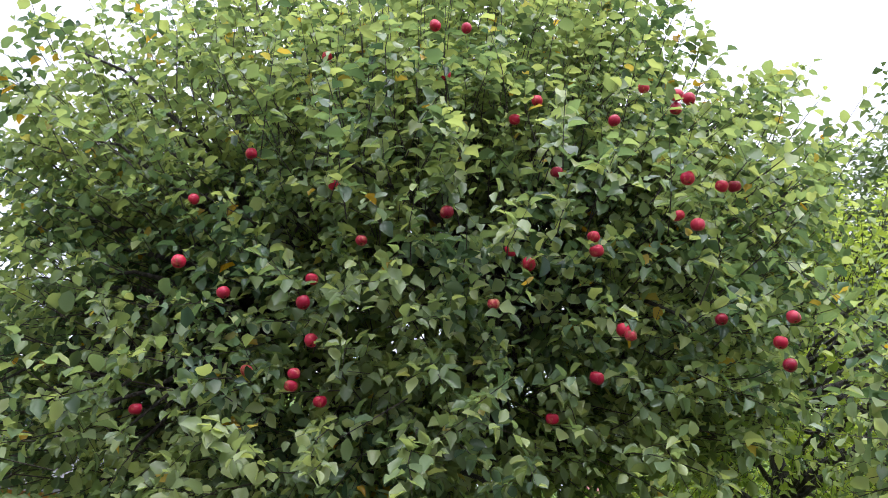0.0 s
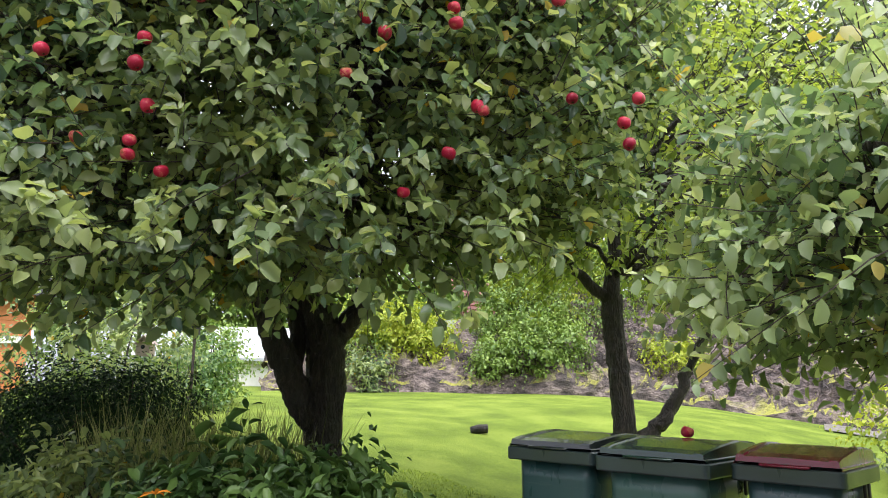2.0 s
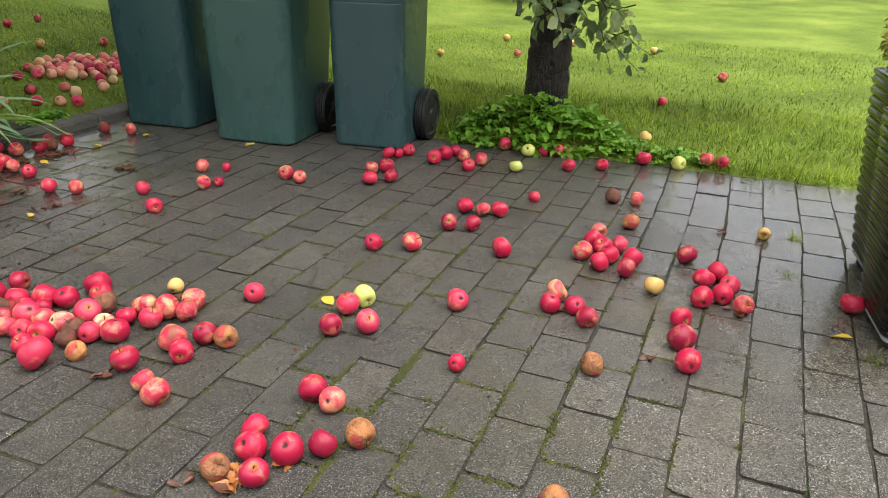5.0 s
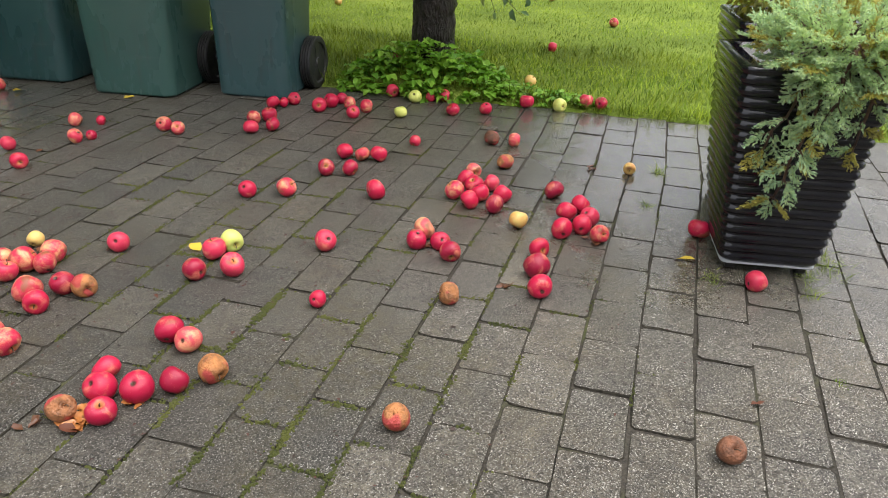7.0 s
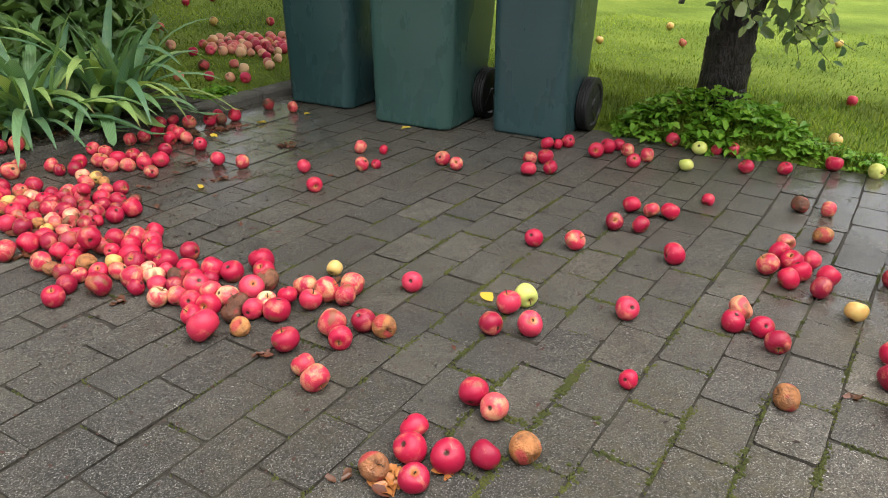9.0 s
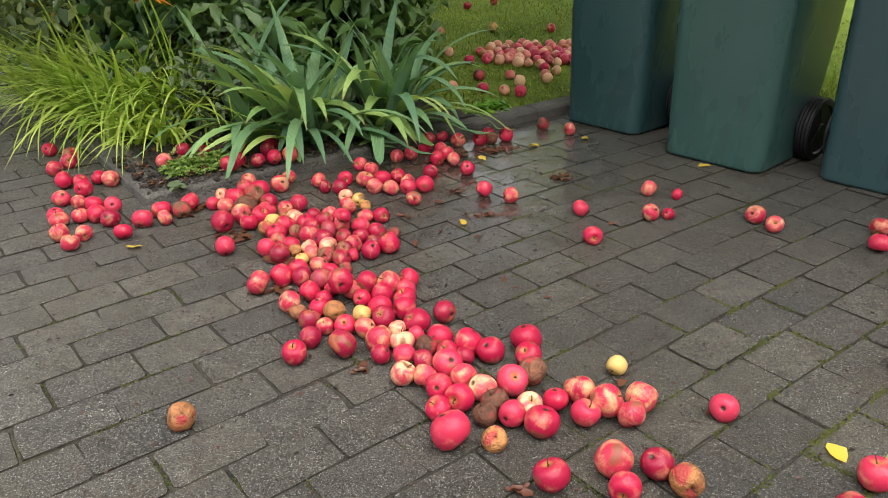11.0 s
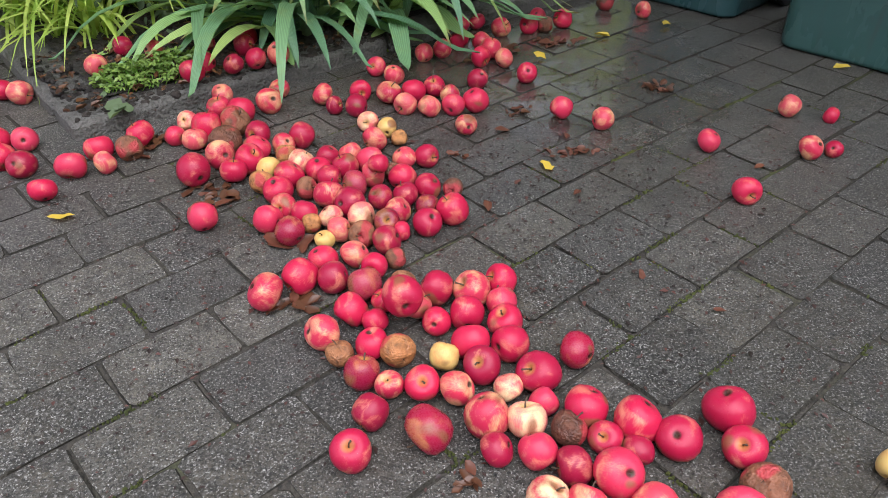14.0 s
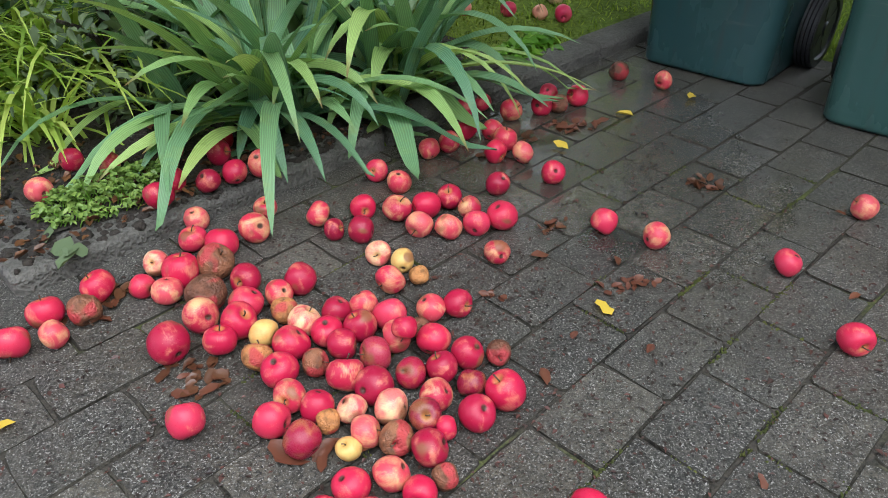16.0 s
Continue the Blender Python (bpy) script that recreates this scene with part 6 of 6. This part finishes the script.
def bird_house(x, y, z, material, label, w=0.13, post=False):
    b = thing("bird_house", label, "bird house", pose(x, y, z, 0, 0, -8))
    s = Soup()
    s.add([(-w / 2, -w / 2, 0), (w / 2, -w / 2, 0), (w / 2, w / 2, 0), (-w / 2, w / 2, 0), (-w / 2, -w / 2, 0.12), (w / 2, -w / 2, 0.12), (w / 2, w / 2, 0.12), (-w / 2, w / 2, 0.12), (0, -w / 2, 0.185), (0, w / 2, 0.185)],
          [(0, 3, 2, 1), (0, 1, 5, 8, 4), (1, 2, 6, 5), (2, 3, 7, 9, 6), (3, 0, 4, 7), (4, 8, 9, 7), (5, 6, 9, 8)])
    part("body", s, material, b, smooth=False)
    for sg in (-1, 1):
        s = Soup()
        box(s, -0.002, -w / 2 - 0.02, -0.004, 0.115, w / 2 + 0.02, 0.006)
        ob = part("roof_board", s, material, b, smooth=False)
        ob.matrix_local = Matrix.Translation((0, 0, 0.192)) @ Matrix.Rotation(math.radians(45 if sg > 0 else 135), 4, "Y")
    # no hole is cut: a dark disc carries the shade of one
    s = Soup()
    tube(s, [(0, -w / 2 - 0.002, 0.085), (0, -w / 2 + 0.01, 0.085)], 0.02, 14)
    part("entrance_disc", s, M_GLASS, b, "dark round disc coloured as the shade of an entrance hole")
    s = Soup()
    tube(s, [(0, 0, 0.19), (0.02, 0, 0.5), (0.03, 0.0, 1.0)], 0.004, 5)
    part("cord", s, M_TWIG, b)
    if post:
        s = Soup()
        tube(s, [(0, 0, float(height(x, y)) - z - 0.05), (0, 0, 0.0)], 0.018, 6)
        part("post", s, M_TWIG, b)


bird_house(-1.735, 7.35, 1.585, M_PINKWOOD, "pale wooden bird house hanging from a branch")
bird_house(-1.62, 8.9, 1.90, M_SLATE, "small grey wooden bird feeder on a thin post", 0.09, True)


def boarded_house():
    """The ochre house: boards, white window, eaves."""
    h = thing("boarded_house", "ochre weatherboarded house with white windows", "house", pose(-10.4, 17.6, 1.1, 0, 0, 24))
    s = Soup()
    box(s, -5, 0.04, 0, 3.0, 6, 2.5)
    part("wall", s, M_ORANGE_WALL, h, smooth=False)
    for i in range(6):
        s = Soup()
        z = 1.34 + i * 0.19
        s.add([(-5, 0.035, z), (3.0, 0.035, z), (3.0, 0.035, z + 0.185), (-5, 0.035, z + 0.185), (-5, 0.0, z), (3.0, 0.0, z), (3.0, 0.022, z + 0.185), (-5, 0.022, z + 0.185)],
              [(4, 5, 6, 7), (0, 4, 7, 3), (1, 2, 6, 5), (3, 7, 6, 2), (0, 1, 5, 4)])
        part("board", s, M_ORANGE_WALL, h, smooth=False)
        s = Soup()
        s.add([(3.005, 0, z), (3.005, 6, z), (3.005, 6, z + 0.185), (3.005, 0, z + 0.185), (3.04, 0, z), (3.04, 6, z), (3.018, 6, z + 0.185), (3.018, 0, z + 0.185)],
              [(4, 5, 6, 7), (0, 4, 7, 3), (1, 2, 6, 5), (3, 7, 6, 2), (0, 1, 5, 4)])
        part("board", s, M_ORANGE_WALL, h, smooth=False)
    s = Soup()
    box(s, -5.05, -0.05, 1.16, 3.06, 6, 1.33)
    part("ledge", s, M_WHITE, h, "white painted ledge", smooth=False)
    for x0 in (-3.2, -1.2):
        w = part("window", _frame(x0, 0.1, 1.2, 1.0), M_WHITE, h, "white window frame", smooth=False)
        s = Soup()
        box(s, x0 + 0.09, 0.005, 0.19, x0 + 1.11, 0.02, 1.01)
        part("pane", s, M_GLASS, w, smooth=False)
    s = Soup()
    s.add([(-5.4, -0.5, 2.30), (3.5, -0.5, 2.30), (3.5, 3.0, 4.30), (-5.4, 3.0, 4.30), (3.5, 6.5, 2.30), (-5.4, 6.5, 2.30), (-5.4, -0.5, 2.45), (3.5, -0.5, 2.45), (3.5, 3.0, 4.45), (-5.4, 3.0, 4.45), (3.5, 6.5, 2.45), (-5.4, 6.5, 2.45)],
          [(0, 3, 2, 1), (3, 5, 4, 2), (6, 7, 8, 9), (9, 8, 10, 11), (0, 1, 7, 6), (1, 2, 8, 7), (2, 4, 10, 8), (5, 11, 10, 4), (0, 6, 9, 3), (3, 9, 11, 5)])
    part("roof", s, M_SLATE, h, "dark roof", smooth=False)
    s = Soup()
    s.add([(3.0, 0.04, 2.50), (3.0, 6, 2.50), (3.0, 3.0, 4.20), (-5, 0.04, 2.50), (-5, 6, 2.50), (-5, 3.0, 4.20)], [(0, 1, 2), (3, 5, 4)])
    part("gable", s, M_ORANGE_WALL, h, smooth=False)


def _frame(x0, z0, w, hh):
    s = Soup()
    b = 0.09
    for a in ((x0, z0, x0 + w, z0 + b), (x0, z0 + hh - b, x0 + w, z0 + hh), (x0, z0 + b, x0 + b, z0 + hh - b), (x0 + w - b, z0 + b, x0 + w, z0 + hh - b), (x0 + w / 2 - 0.03, z0 + b, x0 + w / 2 + 0.03, z0 + hh - b)):
        box(s, a[0], -0.03, a[1], a[2], 0.03, a[3])
    return s


boarded_house()


def outbuilding():
    h = thing("outbuilding", "white outbuilding with a pale grey roof", "building", pose(-4.2, 24, 1.15, 0, 0, 3))
    s = Soup()
    box(s, -2.5, 0, -0.2, 2.9, 4, 1.0)
    part("wall", s, M_WHITE, h, smooth=False)
    s = Soup()
    s.add([(-2.8, -0.3, 0.95), (3.1, -0.3, 0.95), (3.1, 2.0, 2.1), (-2.8, 2.0, 2.1), (3.1, 4.3, 0.95), (-2.8, 4.3, 0.95), (-2.8, -0.3, 1.05), (3.1, -0.3, 1.05), (3.1, 2.0, 2.2), (-2.8, 2.0, 2.2), (3.1, 4.3, 1.05), (-2.8, 4.3, 1.05)],
          [(0, 3, 2, 1), (3, 5, 4, 2), (6, 7, 8, 9), (9, 8, 10, 11), (0, 1, 7, 6), (1, 2, 8, 7), (2, 4, 10, 8), (5, 11, 10, 4), (0, 6, 9, 3), (3, 9, 11, 5)])
    part("roof", s, M_GREY_ROOF, h, smooth=False)


outbuilding()


def hill_house():
    """Only its tiled roof shows over the bank."""
    h = thing("hill_house", "house on the hill with a red tiled roof", "house", pose(7.95, 36.8, 2.6, 0, 0, 26))
    s = Soup()
    box(s, -2.6, 0, 0, 4.5, 6, 2.2)
    part("wall", s, M_WHITE, h, smooth=False)
    for i in range(14):
        s = Soup()
        t0, t1 = i / 14, (i + 1) / 14
        y0, y1, z0, z1 = -0.5 + 3.5 * t0, -0.5 + 3.5 * t1, 2.1 + 3.2 * t0, 2.1 + 3.2 * t1
        box(s, -3.0, 0, 0, 5.0, 1, 1)
        s.v[-1] = np.array([(p[0], (y0, y1)[int(p[1] > 0.5)], (z0, z1)[int(p[1] > 0.5)] + (0.07 if p[2] > 0.5 else -0.05) + (0.05 if p[1] < 0.5 and p[2] > 0.5 else 0)) for p in s.v[-1]])
        part("tile_course", s, M_TILE, h, smooth=False)


hill_house()


def woods():
    """Trees all round the garden, out to the skyline."""
    rnd = np.random.default_rng(99)
    for k in range(40):
        az = -62 + k * 4.6 + rnd.uniform(-1, 1) if k < 34 else 24 + (k - 34) * 3.1
        right = float(sstep(16, 25, az) * (1 - sstep(42, 48, az)))
        d = rnd.uniform(30, 40) + 6 * right
        hgt = rnd.uniform(8, 12) * (1 - right) + rnd.uniform(19, 24) * right
        if 3 < az < 12:
            d += 14
        if az > 45:
            hgt, d = rnd.uniform(4, 6), d + 10
        x, y, z = polar(az, d)
        t = thing("woodland_tree", "tall far pale green birch tree" if right > 0.5 else "far green tree behind the garden", "tree", group="trees round the garden")
        s = Soup()
        limb(s, (x, y, z - 0.3), (x + rnd.normal(0, 0.5), y, z + hgt * 0.9), 0.22, 0.05, (0.2, 0, 0), 10, 7, 0.05, 0.05)
        part("trunk", s, M_BARK, t)
        sl = Soup()
        p, way = shoots((x, y, z + hgt * 0.58), (hgt * 0.22 + 1.2, hgt * 0.22 + 1.2, hgt * 0.47), 440 if right > 0.5 else 330, rnd, z + 1.2, 0.2, 0.15)
        foliage(sl, None, p, way, rnd, 8, (0.6, 1.4), (0.34, 0.64), False, 0.6)
        part("crown", sl, M_LEAF_GREY if right > 0.5 else M_LEAF_PALE, t)


woods()

for i, (x, y) in enumerate(((1.26, 3.90), (1.62, 3.45), (0.76, 3.60), (0.62, 2.95), (-0.42, 2.80), (0.97, 3.81), (2.36, 0.83), (1.29, 1.70))):
    fallen_leaf(x, y, 0.055, M_FALLEN_YELLOW, "yellow fallen leaf on the wet paving", 200 + i)
for i, (x, y) in enumerate(((1.03, 3.36), (1.06, 3.32), (0.71, 3.0), (0.75, 2.97), (0.63, 3.25), (0.71, 3.09), (1.11, 2.87), (0.68, 2.81), (0.55, 2.87), (0.46, 2.74), (0.57, 3.12), (0.07, 2.65), (-0.15, 2.87), (-0.10, 2.84), (-0.18, 2.83),
                            (-0.33, 3.12), (-0.31, 3.18), (-0.36, 3.06), (0.79, 3.73), (0.55, 4.0), (1.28, 3.18), (0.94, 1.99), (0.35, 2.07), (0.07, 2.46), (0.72, 2.48), (0.84, 2.38), (0.69, 1.68), (1.10, 1.88), (1.82, 1.34), (1.10, 1.51),
                            (0.82, 1.13), (0.80, 1.10), (0.92, 1.13), (1.93, 0.34), (1.85, 1.02), (2.26, 1.07), (2.74, 1.49))):
    fallen_leaf(x, y, float(np.random.default_rng(i).uniform(0.02, 0.046)), M_DEAD, "brown withered leaf on the wet paving", 300 + i)

for i, (x, y, z) in enumerate(((-0.46, 3.22, 0.050), (-0.42, 3.25, 0.052), (-0.49, 3.27, 0.050), (-0.44, 3.17, 0.050), (-0.40, 3.20, 0.050), (-0.47, 3.24, 0.056))):
    fallen_leaf(x, y, 0.06, M_LEAF_GREY, "grey-green wilted leaf on the kerb", 400 + i, z)



def leaf_clump(x, y, turn, spread, count, size, material, label, seed):
    """Sodden leaves stuck flat on one another."""
    rnd = np.random.default_rng(seed)
    c = thing("leaf_clump", label, "leaves", pose(x, y, 0.001), "clumps of dead leaves")
    for k in range(count):
        s = Soup()
        a = rnd.uniform(0, 6.28)
        px, py = rnd.normal(0, spread), rnd.normal(0, spread * 0.4)
        leaves(s, np.array([[px * math.cos(turn) - py * math.sin(turn), px * math.sin(turn) + py * math.cos(turn), 0.0]]), np.array([[math.cos(a), math.sin(a), rnd.uniform(-0.02, 0.06)]]),
               np.array([[*rnd.normal(0, 0.16, 2), 1.0]]), np.array([size * rnd.uniform(0.6, 1.25)]), 0.62, 0.12, -0.12)
        q = s.v[0]
        q[:, 2] = np.clip(q[:, 2] - q[:, 2].min(), 0, 0.011) + 0.0012 * (k % 5)
        part("leaf", s, material, c)
    return c


M_RUST = leaf_material("rusty_dead_leaf", (0.025, 0.011, 0.008), (0.080, 0.030, 0.016), (0.19, 0.080, 0.032), 0.40, 0.1, None, 0.5, 0.7)
M_PULP = leaf_material("orange_apple_pulp", (0.26, 0.085, 0.03), (0.42, 0.16, 0.045), (0.55, 0.25, 0.09), 0.35, 0.1)
LITTER = ((0.700, 2.986, 0.1, 0.030, 16, 0.030), (1.033, 3.356, -0.1, 0.034, 18, 0.032), (-0.128, 2.844, 0.3, 0.030, 12, 0.034), (0.062, 2.649, 0.8, 0.018, 7, 0.062), (-0.339, 3.127, 0.8, 0.034, 14, 0.050),
          (0.074, 2.465, 0.0, 0.016, 8, 0.036), (0.804, 3.736, 0.2, 0.045, 18, 0.036), (0.637, 3.660, 0.6, 0.040, 12, 0.042), (-0.173, 2.884, 0.5, 0.022, 8, 0.034), (0.440, 3.000, 0.2, 0.014, 6, 0.024),
          (0.615, 3.233, 0.4, 0.020, 8, 0.026), (0.347, 2.063, 0.9, 0.010, 6, 0.028), (0.676, 1.660, 0.2, 0.013, 8, 0.026), (0.728, 1.179, 0.0, 0.006, 3, 0.024), (1.858, 1.018, 0.5, 0.010, 7, 0.018),
          (2.741, 1.474, 0.2, 0.010, 7, 0.020), (1.829, 1.336, 0.5, 0.012, 6, 0.022), (2.288, 1.055, 0.4, 0.018, 6, 0.040))
SODDEN = "sodden brown dead leaves stuck to the paving"
for i, (x, y, turn, spread, count, size) in enumerate(LITTER):
    leaf_clump(x, y, turn, spread, count, size, M_RUST if i % 3 else M_DEAD, SODDEN, 700 + i)
for i, (x, y) in enumerate(((0.818, 1.135), (0.828, 1.160), (0.926, 1.135))):
    leaf_clump(x, y, 0.4 * i, 0.013, 16, 0.026, M_PULP, "orange pulp of a squashed rotten apple", 760 + i)

# crumbs of leaf, twig and soil
M_CRUMB = leaf_material("dark_leaf_crumb", (0.008, 0.006, 0.005), (0.024, 0.014, 0.010), (0.085, 0.030, 0.022), 0.5, 0.05)
rg = np.random.default_rng(61)
s = Soup()
n = 9400
x, y = rg.normal(1.2, 1.2, n), rg.normal(2.2, 1.0, n)
x[3600:], y[3600:] = rg.normal(0.35, 0.5, n - 3600), rg.normal(2.9, 0.5, n - 3600)
u, v = uv(x, y)
keep = (u < U_EDGE - 0.1) & (v < V_KERB - 0.03)
x, y = x[keep], y[keep]
k = len(x)
a = rg.uniform(0, 6.28, k)
leaves(s, np.c_[x, y, np.full(k, 0.004)], np.c_[np.cos(a), np.sin(a), rg.uniform(-0.03, 0.08, k)], np.c_[rg.normal(0, 0.15, (k, 2)), np.ones(k)], rg.uniform(0.003, 0.012, k) * (1 + 0.6 * (rg.uniform(0, 1, k) > 0.93)), 0.55, 0.15, 0.05, False)
tagged(part("leaf_crumbs", s, M_CRUMB), "small dark leaf crumbs scattered on the paving", "litter", kind="stuff")

# moss cushions in runs along some joints
rg = np.random.default_rng(62)
s = Soup()
for k in range(1100):
    r, j = int(rg.integers(-5, 19)), int(rg.integers(4, 15))
    jj = j + 0.5 * (r % 2)
    cross = rg.uniform() < 0.45
    a, b = (stone_at(r - 0.5, jj), stone_at(r + 0.5, jj)) if cross else (stone_at(r + 0.5, jj), stone_at(r + 0.5, jj + 1))
    mid = (a + b) / 2
    rich = math.exp(-((mid[0] - 1.55) / 0.55) ** 2 - ((mid[1] - 1.55) / 0.62) ** 2) + 0.35 * math.exp(-((mid[0] - 1.1) / 0.5) ** 2 - ((mid[1] - 2.4) / 0.5) ** 2) + 0.9 * math.exp(-((mid[0] - 1.2) / 0.42) ** 2 - ((mid[1] - 0.95) / 0.45) ** 2)
    if rg.uniform() > 0.14 + rich * 1.1 or uv(*mid)[1] > V_KERB - 0.1:
        continue
    t0, t1 = sorted(rg.uniform(0, 1, 2))
    for t in np.arange(t0, t1, 0.012 if not cross else 0.018):
        if rg.uniform() < 0.3:
            continue
        x, y = a + (b - a) * t + rg.normal(0, 0.0030 + 0.0026 * min(rich, 1), 2)
        rr = rg.uniform(0.0012, 0.0046) * (0.7 + 0.6 * min(rich, 1))
        p1 = rg.uniform(0.6, 1.4, 7)
        loft(s, [[(x + rr * f * q * math.cos(b2), y + rr * f * q * math.sin(b2), z) for q, b2 in zip(p1, np.linspace(0, 5.4, 7))] for f, z in ((1.1, -0.006), (0.9, 0.0), (0.45, 0.0022 * rg.uniform(0.4, 1.3)))])
M_MOSS = earth("bright_moss", (0.030, 0.040, 0.005), (0.075, 0.090, 0.010), (0.15, 0.155, 0.020), 4.0)
tagged(part("joint_moss", s, M_MOSS), "bright green moss in the paving joints", "moss", kind="stuff")

# crumbly soil, twigs and dead leaves along the front of the bed
rg = np.random.default_rng(63)
s = Soup()
for k in range(900):
    u, v = rg.uniform(U_BED + 0.0, 2.5), V_KERB + (rg.uniform(0.10, 0.55) if k % 3 else abs(rg.normal(0.0, 0.10)) + 0.015)
    x, y = xy(u, v)
    r = rg.uniform(0.004, 0.016)
    z = 0.056 if v > V_KERB + 0.2 else 0.049
    loft(s, [[(x + r * f * math.cos(b) * rg.uniform(0.7, 1.3), y + r * f * math.sin(b), z + h * r) for b in np.linspace(0, 5.3, 6)] for f, h in ((1, -0.5), (0.95, 0.2), (0.5, 0.7 * rg.uniform(0.5, 1.2)))])
tagged(part("soil_crumbs", s, M_SOIL), "dark wet soil crumbs along the bed and kerb", "soil", kind="stuff")
s = Soup()
n = 420
u, v = rg.uniform(U_BED, 2.5, n), V_KERB + rg.uniform(0.02, 0.5, n)
x, y = xy(u, v)
a = rg.uniform(0, 6.28, n)
leaves(s, np.c_[x, y, np.full(n, 0.066)], np.c_[np.cos(a), np.sin(a), rg.uniform(-0.05, 0.12, n)], np.c_[rg.normal(0, 0.2, (n, 2)), np.ones(n)], rg.uniform(0.008, 0.034, n), 0.55, 0.15, -0.15, True)
tagged(part("leaf_mould", s, M_RUST), "brown dead leaves on the soil and kerb", "litter", kind="stuff")

# ---- paving stones: running bond, each row half a stone on from the last ----
patio = tagged(new("paving"), "wet dark grey concrete paving stones with mossy joints", "paving", kind="structure")
GAP = 0.0032
STONES = []
for k in range(8):
    s = Soup()
    r = np.random.default_rng(500 + k)
    l, w = (STONE_L - GAP) / 2, (STONE_W - GAP) / 2
    # sixteen points round the stone, its corners knocked off, its edges uneven
    rim = []
    for cx, cy in ((1, 1), (-1, 1), (-1, -1), (1, -1)):
        e = r.uniform(0.004, 0.011)
        pts = [(cx * (l - e), cy * w), (cx * l, cy * (w - e))]
        rim += pts[::-1] if cx * cy > 0 else pts
        mid = [(-cx * l / 3, cy * w), (cx * l / 3, cy * w)] if cx * cy > 0 else [(cx * l, cy * w / 3), (cx * l, -cy * w / 3)]
        rim += [mid[1], mid[0]] if cx * cy > 0 else mid
    rim = np.array(rim)
    n = len(rim)
    low = np.c_[rim * 1.0, np.full(n, -0.016)]
    edge = np.c_[rim + r.normal(0, 0.0014, (n, 2)), r.uniform(-0.0042, -0.0022, n)]
    top = np.c_[rim * (1 - np.array([0.0018 / l, 0.0018 / w])) + r.normal(0, 0.0011, (n, 2)), r.uniform(-0.0009, 0.0002, n)]
    s.add(np.concatenate([low, edge, top, [[0, 0, 0.0012]]]), [(i * n + j, i * n + (j + 1) % n, (i + 1) * n + (j + 1) % n, (i + 1) * n + j) for i in range(2) for j in range(n)] + [(2 * n + j, 2 * n + (j + 1) % n, 3 * n) for j in range(n)])
    me = s.mesh("paving_stone", False)
    me.materials.append(M_PAVING)
    me.materials.append(M_EDGE)
    me.polygons.foreach_set("material_index", [1] * (2 * n) + [0] * n)
    STONES.append((np.concatenate(s.v), list(s.f), me))
rest, loose = Soup(), 0
rs = np.random.default_rng(5)
for r in range(-52, 62):
    for j in range(-40, 60):
        jj = j + 0.5 * (r % 2 == 0)
        c = stone_at(r, jj)
        uc, vc = uv(*c)
        if uc < -5.4 or vc < -5.4 or vc > 8.4 or uc > U_EDGE + 0.02 or (vc > V_KERB + 0.08 and uc > U_BED + 0.02):
            continue
        along, squeeze = stone_at(r, jj + 0.5) - stone_at(r, jj - 0.5), 1.0
        if uc + STONE_L / 2 > U_EDGE:
            # the last stone of a row is cut at the lawn
            room = U_EDGE + rs.uniform(-0.012, 0.012) - (uc - STONE_L / 2)
            if room < 0.05:
                continue
            squeeze = room / STONE_L
            c = c - along * (1 - squeeze) / 2
        span = stone_at(r + 0.5, jj) - stone_at(r - 0.5, jj)
        wide = abs(along[0] * span[1] - along[1] * span[0]) / np.hypot(*along) / STONE_W
        long = float(np.hypot(*along)) / STONE_L
        turn = math.atan2(along[1], along[0]) + rs.normal(0, 0.007)
        c = c + rs.normal(0, 0.0016, 2)
        tip = np.clip(rs.normal(0, 0.005, 2), -0.009, 0.009)
        dz, k = float(np.clip(rs.normal(0, 0.0012), -0.0015, 0.0025)), int(rs.integers(8))
        flip = math.pi * int(rs.integers(2))
        co, fc, me = STONES[k]
        if squeeze == 1.0 and loose < 300 and 0.55 < uc < 3.0 and -0.5 < vc < 2.85 and (uc - 1.75) ** 2 / 1.5 + (vc - 1.1) ** 2 / 2.4 < 1.0:
            ob = part("paving_stone", me, None, patio)
            ob.matrix_world = Matrix.LocRotScale((*c, dz), Euler((tip[0], tip[1], turn + flip)), (long, wide, 1))
            loose += 1
        else:
            m = np.array(Euler((tip[0], tip[1], turn + (flip if squeeze == 1.0 else 0))).to_matrix())
            rest.add((co * np.array([squeeze * long, wide, 1])) @ m.T + np.array([*c, dz]), fc)
beyond = part("paving_stones_beyond", rest, M_PAVING, patio, kind="stuff", smooth=False)
beyond.data.materials.append(M_EDGE)
beyond.data.polygons.foreach_set("material_index", ([1] * 32 + [0] * 16) * (len(beyond.data.polygons) // 48))
